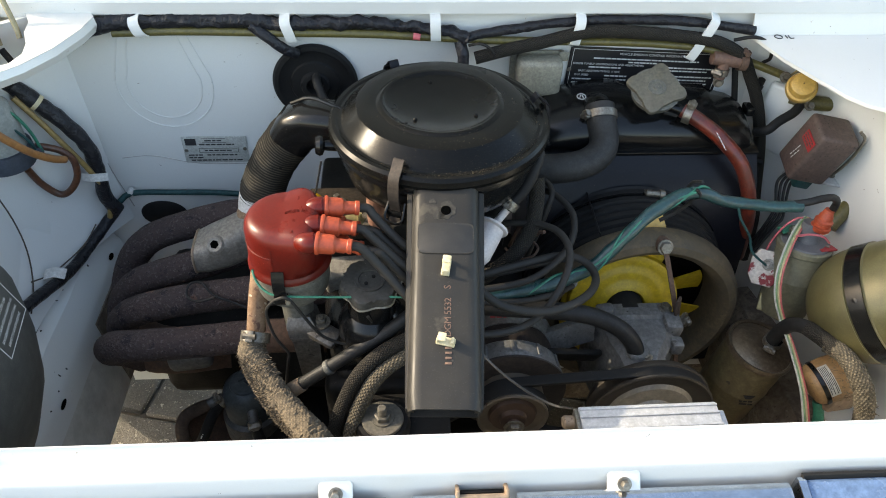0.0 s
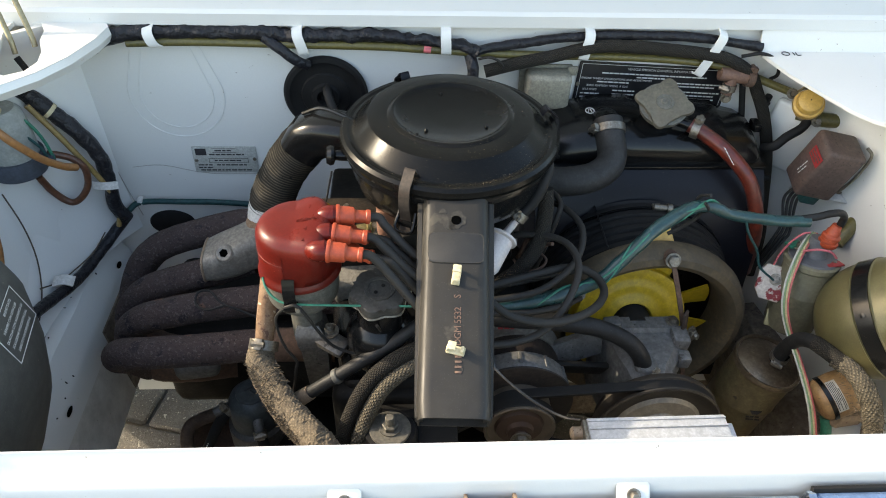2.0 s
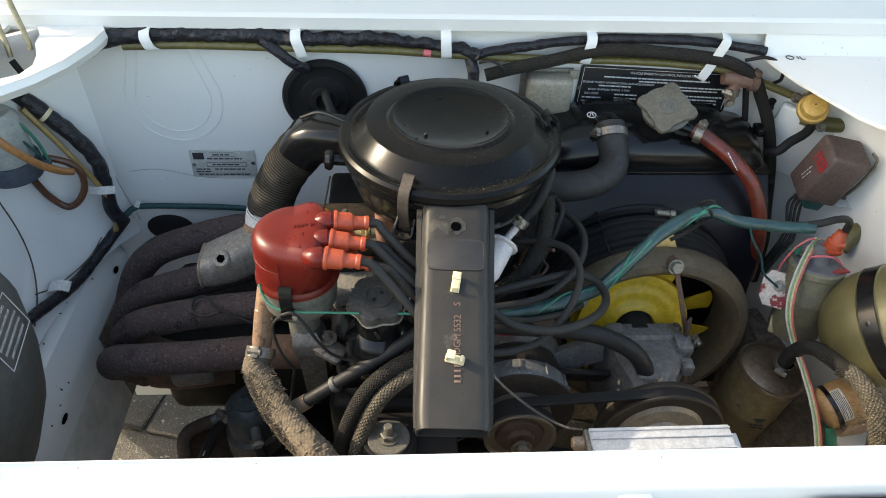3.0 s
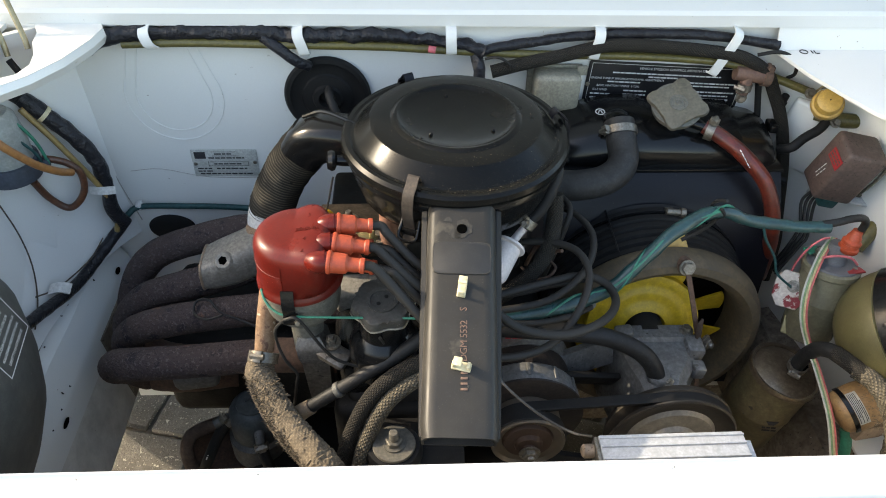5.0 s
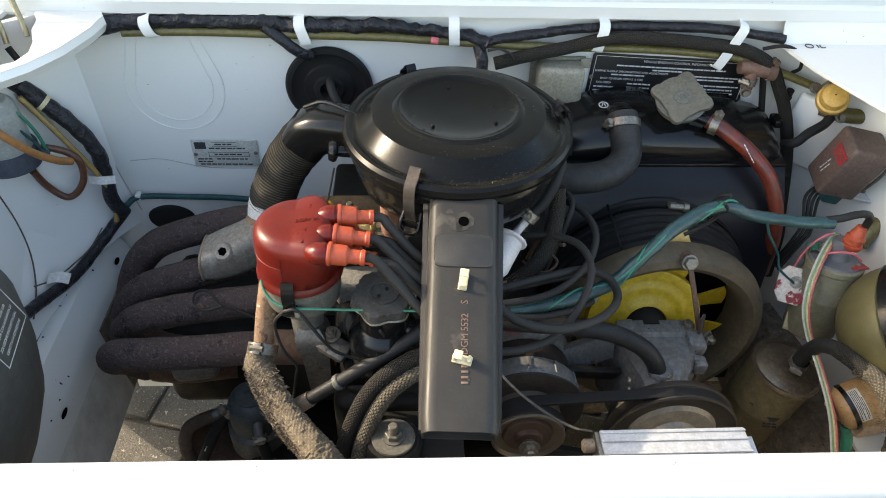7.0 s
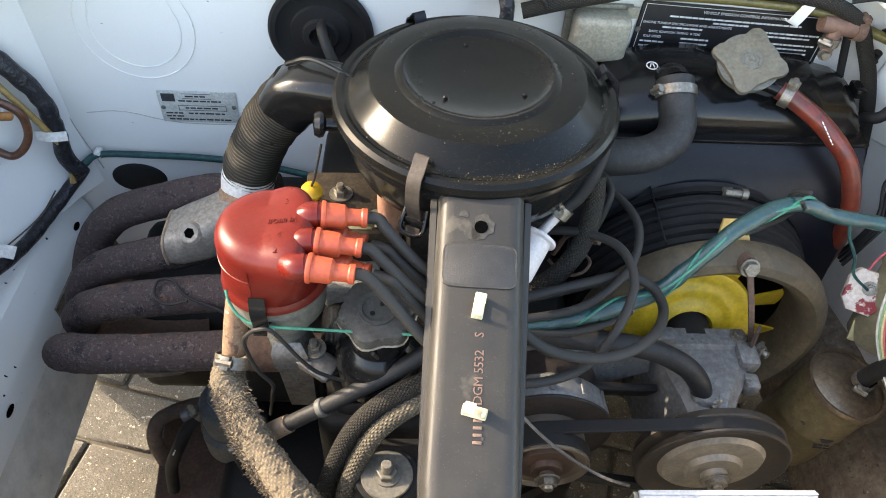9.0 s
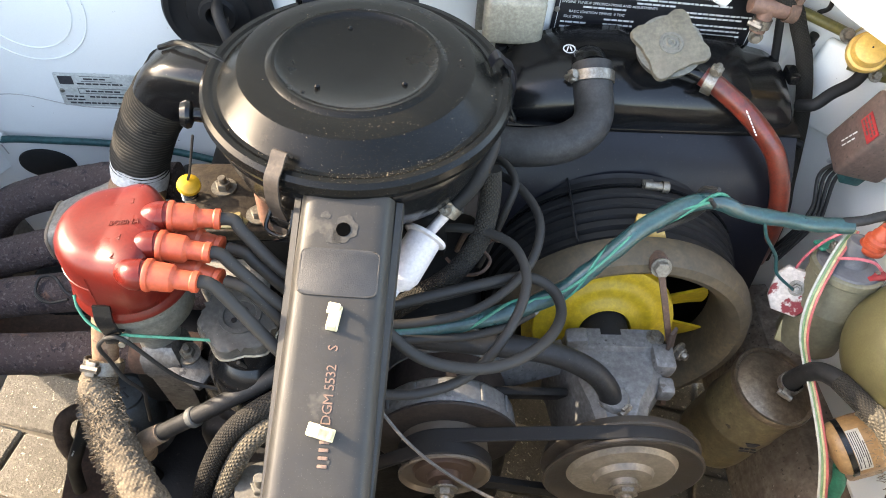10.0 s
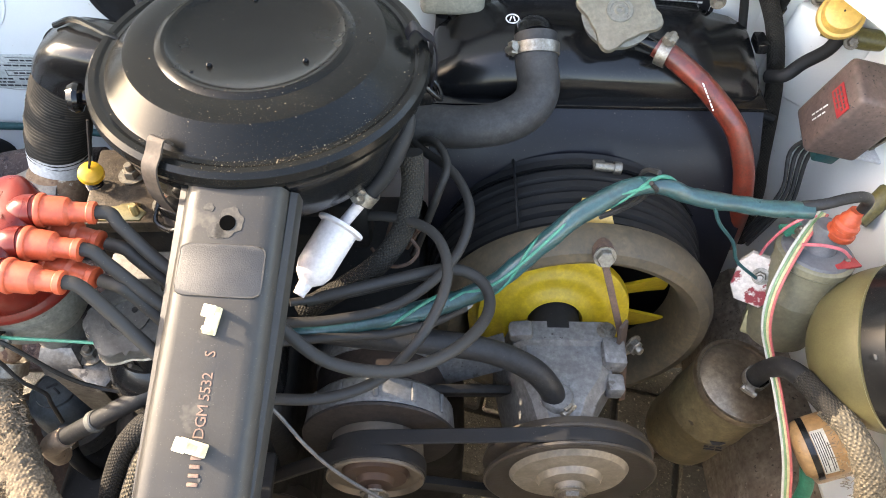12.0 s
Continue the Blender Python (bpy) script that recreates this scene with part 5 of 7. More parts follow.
fp = thing("fuel_pump", (-0.229, 0.549, 0.50), "grey round fuel pump with clipped hoses", "fuel pump")
part("dome", lathe([(0.0290, 0.505), (0.0300, 0.528), (0.0290, 0.541), (0.0255, 0.549), (0.0185, 0.5535), (0.0180, 0.5560), (0.0165, 0.5565), (0, 0.5570)], 36, pose(-0.229, 0.549, 0)), mat("blue_grey_casting", (0.085, 0.105, 0.115), (0.055, 0.066, 0.072), rough=0.4, rough2=0.52, metal=0.3, bump=0.15), fp)
part("stamped_mark", join(box((0.010, 0.0022, 0.001), pose(-0.2325, 0.5515, 0.5572, 0, 0, 30), 0.0003), box((0.009, 0.0022, 0.001), pose(-0.2265, 0.5465, 0.5572, 0, 0, -40), 0.0003)), mat("dark_casting_mark", (0.03, 0.036, 0.04)), fp)
part("base", lathe([(0, 0.47), (0.034, 0.47), (0.034, 0.502), (0.028, 0.507), (0, 0.507)], 32, pose(-0.229, 0.549, 0)), ALUGREY, fp)
part("spout", tube([(-0.245, 0.545, 0.535), (-0.262, 0.538, 0.538), (-0.272, 0.533, 0.536)], 0.006, 12, 4), ALUGREY, fp)
part("spout", tube([(-0.222, 0.530, 0.535), (-0.218, 0.515, 0.53), (-0.215, 0.505, 0.51)], 0.006, 12, 4), ALUGREY, fp)
fh = part("fuel_hose", tube([(-0.245, 0.543, 0.536), (-0.256, 0.538, 0.535), (-0.269, 0.530, 0.520), (-0.280, 0.517, 0.500), (-0.292, 0.512, 0.470), (-0.297, 0.505, 0.43)], 0.0066, 14, 8), RUBBER, fp, "black fuel hose with faint white print")
part("fuel_hose", tube([(-0.217, 0.510, 0.525), (-0.210, 0.500, 0.505), (-0.20, 0.50, 0.46)], 0.0066, 14, 6), RUBBER, fp)
part("hose_clip", ring((-0.256, 0.538, 0.535), (-0.7, -0.5, -0.5), 0.0070, 0.008), STEEL, fp)
part("hose_clip", ring((-0.2165, 0.510, 0.524), (0.2, -0.6, -0.7), 0.0070, 0.008), STEEL, fp)
HD = V(-0.011, -0.013, -0.020).normalized()
HN = V(-0.15, -0.65, 0.75)
HN = (HN - HD * HN.dot(HD)).normalized()
bars("faint_print", [(0.0, 0.0, 0.018)], along(V(-0.2745, 0.5235, 0.510) + HN * 0.0064, HN, HD) @ pose(0, 0, 0, 0, 0, 90), WRITING, fh, h=0.0014)
solo("tan_bracket", tube([(-0.318, 0.545, 0.40), (-0.3265, 0.5545, 0.44), (-0.3235, 0.566, 0.46), (-0.313, 0.577, 0.462), (-0.289, 0.590, 0.46), (-0.262, 0.594, 0.46)], 0.0085, 14, 6), mat("tan_rust", (0.20, 0.14, 0.10), (0.12, 0.08, 0.06), rough=0.75, bump=0.4), "bent tan pipe under the exhaust", "pipe")
solo("heat_shield", box((0.13, 0.12, 0.004), pose(-0.262, 0.555, 0.415, 4, -3, 5), 0.001), RUST, "rust-brown heat shield under the fuel pump", "heat shield")
solo("gearbox_bracket", box((0.052, 0.036, 0.03), pose(-0.292, 0.575, 0.580, 6, 0, 8), 0.010, 3), ALU, "grey cast bracket below the exhaust branches", "bracket")
solo("swing_arm", box((0.05, 0.30, 0.05), pose(-0.22, 0.62, 0.38, 0, 0, 8), 0.01), DARK, "dark oily suspension arm", "suspension arm")

# ---- radiator and fan ----
rad = thing("radiator", (0.25, 0.75, 0.42), "black radiator with a pressed top tank and cowl", "radiator")
rings = []
for x, k, dz in ((0.112, 0.74, -0.016), (0.117, 0.86, -0.012), (0.132, 0.93, -0.006), (0.136, 0.97, -0.004), (0.165, 1.0, 0.002), (0.195, 1.06, 0.004), (0.225, 1.06, 0.004), (0.24, 1.0, 0.003), (0.30, 1.0, 0.002), (0.335, 1.0, 0.0), (0.342, 0.96, -0.004), (0.365, 0.92, -0.007), (0.381, 0.86, -0.012), (0.386, 0.74, -0.016)):
    row = []
    for y, z in ((0.712, 0.768), (0.711, 0.777), (0.714, 0.788), (0.722, 0.798), (0.735, 0.804), (0.755, 0.8085), (0.776, 0.811), (0.792, 0.810), (0.797, 0.800), (0.798, 0.768)):
        row.append(V(x, 0.75 + (y - 0.75) * k, 0.768 + (z - 0.768) * k + (dz if z > 0.77 else 0)))
    rings.append(row)
tank = part("top_tank", loft(rings), BLACK, rad, "glossy black top tank", angle=60)
part("seam_flange", box((0.282, 0.088, 0.004), pose(0.249, 0.750, 0.766), 0.001), BLACK, rad)
part("cowl", loft([[V(x, y, z) for y, z in ((0.708, 0.764), (0.683, 0.735), (0.664, 0.68), (0.655, 0.60), (0.65, 0.45), (0.72, 0.45), (0.74, 0.764))] for x in (0.110, 0.114, 0.384, 0.388)]), SATIN, rad, "satin black sheet cowl")
part("core", box((0.27, 0.05, 0.33), pose(0.249, 0.76, 0.60), 0.004), SATIN, rad)
part("side_stay", box((0.010, 0.02, 0.010), pose(0.390, 0.765, 0.790), 0.002), BLACK, rad)
part("stamp_ring", tube([(0.177 + 0.0052 * math.cos(a), 0.758 + 0.0045 * math.sin(a), 0.8140 + 0.0010 * math.sin(a)) for a in [2 * math.pi * k / 16 for k in range(17)]], 0.0006, 5, 2), WRITING, tank)
part("stamp_mark", join(box((0.0010, 0.005, 0.0006), pose(0.1755, 0.758, 0.8142, 12, 0, -20), 0), box((0.0010, 0.005, 0.0006), pose(0.1785, 0.758, 0.8142, 12, 0, 15), 0)), WRITING, tank)
RN = V(-0.08, -0.45, 0.9).normalized()
RM = along((0.257, 0.737, 0.835), RN, (0.35, 0.8, 0.4)) @ pose(0, 0, 0, 0, 0, 2)
poly = []
for k in range(96):
    a = 2 * math.pi * k / 96
    r = 0.0282 + 0.0052 * math.cos(4 * a) + 0.0014 * math.cos(8 * a)
    poly.append((r * math.cos(a), r * math.sin(a)))
rc = part("pressure_cap", prism(poly, 0.0050, RM, 0.002), mat("tarnished_cap_metal", (0.19, 0.17, 0.125), (0.14, 0.125, 0.095), rough=0.5, metal=0.35, scale=50, bump=0.2, spots=(((0.13, 0.11, 0.08), 0.0, 110.0),)), rad, "tarnished grey pressed cap with four lobes")
part("rivet", lathe([(0.0105, 0.005), (0.0100, 0.0060), (0.0075, 0.0060), (0.0070, 0.0052), (0.0045, 0.0055), (0.0035, 0.0068), (0.0020, 0.0068), (0.0015, 0.0058), (0, 0.0058)], 30, RM), DULLGREY, rc)
part("skirt", lathe([(0.027, -0.008), (0.029, 0.0005), (0, 0.0005)], 30, RM), DULLGREY, rc)
part("neck", lathe([(0.021, -0.04), (0.021, -0.004), (0, -0.004)], 24, RM), BLACK, rc)
part("overflow_spout", tube([(0.268, 0.732, 0.818), (0.282, 0.726, 0.816), (0.300, 0.717, 0.812)], 0.006, 12, 4), BLACK, rc)
oh = thing("overflow_hose", (0.30, 0.72, 0.80), "red-brown overflow hose with faded print", "hose")
ot = part("tube", tube([(0.289, 0.724, 0.815), (0.301, 0.716, 0.811), (0.327, 0.695, 0.798), (0.353, 0.677, 0.774), (0.367, 0.666, 0.745), (0.376, 0.663, 0.715), (0.385, 0.668, 0.68), (0.398, 0.684, 0.62)], 0.0086, 18, 8), REDHOSE, oh)
part("hose_clip", ring((0.295, 0.7185, 0.8128), (0.8, -0.5, -0.1), 0.0100, 0.009), STEEL, oh)
bars("faded_print", [(0.0, 0.0, 0.03)], along((0.3305, 0.6885, 0.8045), (-0.1, -0.5, 0.85), (0.5, 0.5, 0.3)) @ pose(-0.014, 0, 0, 0, 0, -32), WRITING, ot, h=0.0010)

eh = thing("top_hose", (0.12, 0.68, 0.74), "dusty black moulded radiator hose with a worm clip", "hose")
part("tube", tube([(0.1945, 0.737, 0.8135), (0.1955, 0.720, 0.8010), (0.198, 0.706, 0.784), (0.190, 0.693, 0.775), (0.170, 0.683, 0.769), (0.142, 0.680, 0.766), (0.117, 0.683, 0.764), (0.08, 0.688, 0.762), (0.04, 0.690, 0.755)], 0.0172, 26, 8), mat("dusty_coolant_rubber", (0.050, 0.049, 0.048), (0.026, 0.025, 0.024), rough=0.5, rough2=0.7, scale=35, fine=500, bump=0.1), eh)
part("hose_clip", ring((0.1950, 0.7265, 0.8065), (0.03, -0.78, -0.62), 0.0178, 0.009, up=(-1, -0.3, 0.3)), STEEL, eh)
part("spigot", tube([(0.193, 0.755, 0.800), (0.194, 0.744, 0.809), (0.1945, 0.732, 0.810)], 0.0160, 20, 4), BLACK, rad)

AY = along((0.236, 0.0, 0.622), (0, 1, 0), (0, 0, 1))
fan = thing("cooling_fan", (0.232, 0.60, 0.60), "yellow pressed fan inside the cowl ring", "fan")
FM = along((0.219, 0.586, 0.638), (0, -1, 0.25), (0, 0, 1))
FR = along((0.236, 0.594, 0.622), (0, -1, 0.0), (0, 0, 1))
part("hub", lathe([(0.066, -0.005), (0.0645, 0.002), (0.060, 0.0034), (0.055, 0.0026), (0.050, 0.0030), (0.0465, 0.0055), (0.042, 0.0062), (0.038, 0.0054), (0.033, 0.0062), (0.029, 0.0098), (0.024, 0.011), (0.0215, 0.0035), (0, 0.0035)], 56, FM), YELLOW, fan)
for a0, a1, r1 in ((68, 236, 0.0895), (2, 34, 0.089), (-40, -8, 0.089), (215, 260, 0.089)):
    rr, back = [], -0.016 if a0 < 60 else 0.0
    for k in range(13):
        a = radians(a0 + (a1 - a0) * k / 12)
        tw = (k / 12 - 0.5) * 0.02
        rr.append([FR @ V(r * math.cos(a), r * math.sin(a), back - 0.003 + tw * q) for r, q in ((0.035, 0.2), (0.055, 0.6), (0.074, 0.9), (r1, 1.0))] + [FR @ V(r * math.cos(a), r * math.sin(a), back - 0.005 + tw * q) for r, q in ((r1, 1.0), (0.035, 0.2))])
    part("blade", loft(rr), YELLOW, fan)
shr = thing("fan_cowl_ring", (0.236, 0.60, 0.50), "dusty tan bell-mouth ring with a ribbed rubber bellows", "fan cowl")
part("bell_mouth", lathe([(0.092, 0.620), (0.093, 0.602), (0.096, 0.586), (0.101, 0.577), (0.108, 0.573), (0.116, 0.575), (0.1210, 0.583), (0.1225, 0.594), (0.1200, 0.602), (0.117, 0.600), (0.115, 0.590), (0.109, 0.580), (0.103, 0.584), (0.098, 0.602), (0.096, 0.622), (0.092, 0.620)], 80, AY, cap=False), RINGTAN, shr, "tan painted bell-mouth ring")
AB = along((0.236, 0.0, 0.612), (0, 1, 0), (0, 0, 1))
prof = [(0.108, 0.600)]
for k in range(7):
    y = 0.600 + k * 0.0108
    b = 0.114 + 0.0016 * k
    prof += [(b, y), (b + 0.004, y + 0.002), (b + 0.004, y + 0.0085), (b, y + 0.0105)]
prof += [(0.127, 0.680), (0.10, 0.685)]
part("bellows", lathe(prof, 80, AB, cap=False), RUBBER, shr, "black ribbed rubber bellows")
part("strap", lathe([(0.1255, 0.664), (0.1275, 0.664), (0.1275, 0.670), (0.1255, 0.670), (0.1255, 0.664)], 80, AB, cap=False), BLACK, shr)
part("strap_screw", join(lathe([(0, -0.010), (0.004, -0.010), (0.004, 0.006), (0.0055, 0.006), (0.0055, 0.012), (0, 0.012)], 12, along((0.256, 0.664, 0.7395), (1, 0, -0.1))), box((0.01, 0.008, 0.008), pose(0.250, 0.666, 0.7385), 0.001)), STEEL, shr)
part("seam_rib", box((0.0016, 0.085, 0.004), pose(0.182, 0.650, 0.728, 0, -25, 0), 0.0005), RUBBER, shr)
part("yellow_lug", prism([(-0.016, 0), (0.016, 0), (0.010, 0.022), (-0.010, 0.022)], 0.003, along((0.240, 0.606, 0.733), (0, -0.7, 0.6), (0, 0.6, 0.7)), 0.0008), AMBER, shr, "yellow lug on the ring")
stay = thing("fan_stay", (0.27, 0.56, 0.62), "rusty flat stay bolted to the fan ring", "stay")
part("strip", strip([(0.243, 0.566, 0.738), (0.254, 0.560, 0.705), (0.267, 0.556, 0.665), (0.277, 0.552, 0.630), (0.285, 0.548, 0.585), (0.289, 0.546, 0.56)], (0.95, 0.2, 0.3), 0.0052, 0.002), RUST, stay)
part("boss", lathe([(0.009, -0.012), (0.0085, 0), (0, 0)], 18, along((0.243, 0.572, 0.740), (0, -1, 0.45))), RUST, stay)
part("bolt", bolt((0.243, 0.5705, 0.7405), (0, -1, 0.45), 0.0068, 0.0085), STEEL, stay)
part("lower_bolt", bolt((0.282, 0.556, 0.640), (0.6, -0.8, 0.2), 0.0068, 0.0095, 0.010), STEEL, stay)
part("leaf", prism([(-0.006, -0.05), (0.006, -0.05), (0.010, 0.0), (0.005, 0.05), (-0.005, 0.05)], 0.003, along((0.270, 0.548, 0.630), (0.75, -0.6, 0.1), (0, 0, 1)), 0.001), mat("dark_spring_leaf", (0.05, 0.042, 0.038), (0.09, 0.06, 0.045), rough=0.6, metal=0.3), stay)

# ---- belt drive ----
wp = thing("water_pump", (0.22, 0.53, 0.55), "grey cast water pump housing", "water pump")
part("casting", loft([[V(x, y, z) for x, z in ((0.172 + i, 0.560), (0.266 - i2, 0.560), (0.270 - i2, 0.620), (0.266 - i2, 0.646 - t), (0.256 - i2, 0.653 - t), (0.190 + i, 0.653 - t), (0.182 + i, 0.646 - t), (0.172 + i, 0.61))]
                       for y, i, i2, t in ((0.478, 0.022, 0.030, 0.014), (0.484, 0.017, 0.026, 0.004), (0.500, 0.013, 0.020, 0.001), (0.520, 0.006, 0.006, 0.0), (0.545, 0.002, 0.002, -0.001), (0.548, 0.0, 0.0, -0.005), (0.566, 0.0, 0.0, -0.005), (0.570, 0.006, 0.006, 0.002))]), ALU, wp, angle=30)
part("boss", lathe([(0.013, 0), (0.0125, 0.006), (0.011, 0.008), (0, 0.008)], 24, pose(0.214, 0.500, 0.648)), ALU, wp)
part("lug", join(box((0.020, 0.026, 0.018), pose(0.262, 0.540, 0.650, 0, 6, 0), 0.004), box((0.014, 0.016, 0.016), pose(0.262, 0.516, 0.642, 0, 6, 0), 0.003)), ALU, wp)
part("lug", box((0.020, 0.016, 0.012), pose(0.188, 0.556, 0.658, 0, -8, 0), 0.004), ALU, wp)
part("stud", bolt((0.258, 0.558, 0.657), (0, 0, 1), 0.005, 0.008), STEEL, wp)
part("shaft_nose", lathe([(0.022, 0.560), (0.022, 0.585), (0.014, 0.590), (0, 0.590)], 28, along((0.219, 0, 0.638), (0, 1, 0))), RUBBER, wp)
part("rear_arm", prism([(0, 0), (0.075, 0.02), (0.075, 0.05), (0, 0.028)], 0.012, pose(0.100, 0.530, 0.612, 68, 0, 4), 0.002), ALUGREY, wp)


def pulley(name, c, r, width, label, hub_mat, face):
    """A grooved wheel on an axle along y, its front at c."""
    th = thing(name, c, label, "pulley")
    m = along(c, (0, 1, 0), (0, 0, 1))
    part("wheel", lathe([(r * 0.70, 0.006), (r * 0.94, 0.004), (r, 0.0), (r * 1.03, 0.001), (r * 1.03, 0.003), (r * 0.90, 0.0075), (r * 0.90, 0.0105), (r * 1.03, 0.015), (r * 1.03, 0.017), (r, 0.018), (r * 0.98, width), (0, width)], 64, m), mat("worn_pulley_steel", (0.10, 0.085, 0.07), (0.20, 0.165, 0.13), rough=0.4, metal=0.6, scale=25, bump=0.1, spots=(((0.035, 0.028, 0.024), 0.05, 45.0),)) if face else mat("blued_pulley_steel", (0.05, 0.05, 0.052), (0.085, 0.07, 0.055), rough=0.4, metal=0.6), th)
    part("face", lathe([(r * 0.72, 0.0062), (r * 0.66, 0.002), (r * 0.40, 0.001), (r * 0.36, -0.004), (r * 0.18, -0.005), (r * 0.17, -0.012), (0, -0.012)], 48, m), hub_mat, th)
    part("nut", bolt(V(*c) + V(0, -0.010, 0), (0, -1, 0), 0.008 if r < 0.05 else 0.010, 0.011 if r < 0.05 else 0.014, 0.009), STEEL, th)
    return th


pulley("alternator_pulley", (0.074, 0.447, 0.612), 0.037, 0.036, "small rusty double-groove alternator pulley", mat("dark_rusty_hub", (0.055, 0.042, 0.036), (0.10, 0.062, 0.045), rough=0.5, metal=0.4), True)
pulley("pump_pulley", (0.227, 0.456, 0.597), 0.0665, 0.024, "large worn steel water pump pulley", mat("worn_tan_steel", (0.34, 0.30, 0.245), (0.24, 0.21, 0.17), rough=0.4, rough2=0.52, metal=0.4, scale=18, bump=0.05, spots=(((0.17, 0.12, 0.08), -0.03, 50.0),)), False)


def belt(name, wheels, y, w, label):
    """A V-belt round two wheels (x, z, r)."""
    (x0, z0, r0), (x1, z1, r1) = wheels
    dx, dz = x1 - x0, z1 - z0
    dist_ = math.hypot(dx, dz)
    base, off = math.atan2(dz, dx), math.acos(max(-1, min(1, (r0 - r1) / dist_)))
    path = []
    for (x, z, r), a0, a1 in (((x0, z0, r0), base + off, base + 2 * math.pi - off), ((x1, z1, r1), base - off, base + off)):
        for k in range(25):
            a = a0 + (a1 - a0) * k / 24
            path.append((x, z, r, a))
    rings = []
    for x, z, r, a in path:
        c, s = math.cos(a), math.sin(a)
        rings.append([V(x + (r + h) * c, y + q, z + (r + h) * s) for h, q in ((0.001, -w / 2), (0.0042, -w / 2 - 0.001), (0.005, -w / 2), (0.005, w / 2), (0.0042, w / 2 + 0.001), (0.001, w / 2), (-0.003, w * 0.3), (-0.003, -w * 0.3))])
    rings.append([p.copy() for p in rings[0]])
    return solo(name, loft(rings, cap0=False, cap1=False), RUBBER, label, "drive belt")


belt("drive_belt", ((0.074, 0.612, 0.0345), (0.227, 0.597, 0.062)), 0.4655, 0.010, "black rubber belt between alternator and water pump pulleys")
belt("drive_belt", ((-0.045, 0.490, 0.055), (0.074, 0.612, 0.0345)), 0.4560, 0.010, "black rubber belt from the crankshaft pulley")
pulley("crank_pulley", (-0.045, 0.445, 0.490), 0.058, 0.03, "dark crankshaft pulley low in the bay", DARK, False)

alt = thing("alternator", (0.073, 0.50, 0.55), "grey finned alternator with a wide front fan disc", "alternator")
AM = along((0.075, 0.013, 0.612), (0, 1, 0), (0, 0, 1))
part("fan_disc", lathe([(0.02, 0.466), (0.058, 0.467), (0.0612, 0.468), (0.0616, 0.470), (0.058, 0.472), (0.02, 0.472)], 56, AM), mat("oily_brown_steel", (0.055, 0.042, 0.035), (0.03, 0.026, 0.024), rough=0.5, metal=0.3), alt)
part("front_shell", lathe([(0.03, 0.472), (0.0595, 0.472), (0.0605, 0.474), (0.0590, 0.492), (0.055, 0.496), (0, 0.496)], 56, AM), ALU, alt, "stained aluminium front shell")
part("stator", lathe([(0.0, 0.496), (0.0540, 0.497), (0.0545, 0.522), (0, 0.522)], 48, AM), mat("brown_laminated_iron", (0.045, 0.032, 0.028), (0.025, 0.020, 0.018), rough=0.6, metal=0.3, scale=60, bump=0.2), alt, "rust-brown laminated core")
part("rear_shell", lathe([(0.0, 0.520), (0.0560, 0.520), (0.0575, 0.545), (0.047, 0.555), (0, 0.556)], 48, AM), ALU, alt)
for a in (35, 62, 90, 118, 145):
    q = radians(a)
    part("rib", box((0.003, 0.004, 0.016), AM @ Matrix.Rotation(q, 4, "Z") @ pose(0.0600, 0, 0.483), 0.001), ALU, alt)
part("adjusting_bracket", box((0.07, 0.008, 0.022), pose(0.145, 0.515, 0.632, 20, 14, 8), 0.003), DARK, alt)
bars("red_print", [(-0.011, 0.003, 0.022), (-0.011, -0.003, 0.018)], along((0.066, 0.540, 0.6740), (0, -0.3, 1)), REDPAINT, alt, h=0.003)

hose_thing("water_hose", [(0.03, 0.525, 0.705), (0.07, 0.520, 0.705), (0.115, 0.518, 0.702), (0.158, 0.516, 0.694), (0.190, 0.510, 0.680), (0.207, 0.503, 0.662), (0.214, 0.499, 0.640)], 0.0096, GREYRUB, "dusty black hose running into the water pump", n=18, steps=8)
solo("hose_ring", ring((0.2125, 0.4995, 0.647), (0.2, -0.2, -0.95), 0.0100, 0.009), STEEL, "bent steel clip round the water hose end", "hose clip")
solo("loose_silver_wire", tube([(0.012, 0.440, 0.766), (0.024, 0.434, 0.752), (0.040, 0.421, 0.738), (0.0574, 0.410, 0.727), (0.077, 0.402, 0.715), (0.0974, 0.394, 0.708), (0.112, 0.385, 0.715)], 0.0012, 8, 8), mat("dull_wire", (0.14, 0.13, 0.12), (0.05, 0.045, 0.04), rough=0.45, metal=0.3), "thin bare wire crossing in front of the pulley", "wire")

sv = thing("ballast_unit", (0.18, 0.345, 0.69), "flat ribbed aluminium ignition unit behind the rear panel", "ignition unit")
part("case", box((0.124, 0.052, 0.018), pose(0.1745, 0.3500, 0.722, 3, 0, 0.6), 0.0015), BARE, sv)
for k, yy in enumerate((0.372, 0.364, 0.352)):
    part("rib", box((0.123, 0.0018, 0.002), pose(0.1745, yy, 0.7325 + 0.0006 * (0.35 - yy) * 100 * 0.03, 3, 0, 0.6), 0.0004), BARE, sv)
part("end_plate", box((0.004, 0.050, 0.020), pose(0.1105, 0.3495, 0.720, 3, 0, 0.6), 0.001), STEEL, sv)
part("side_step", box((0.010, 0.046, 0.012), pose(0.239, 0.3490, 0.718, 3, 0, 0.6), 0.001), BARE, sv)
part("plug", lathe([(0, 0), (0.006, 0), (0.006, 0.008), (0.004, 0.010), (0, 0.010)], 14, along((0.108, 0.366, 0.722), (-1, 0, 0))), TANMETAL, sv)

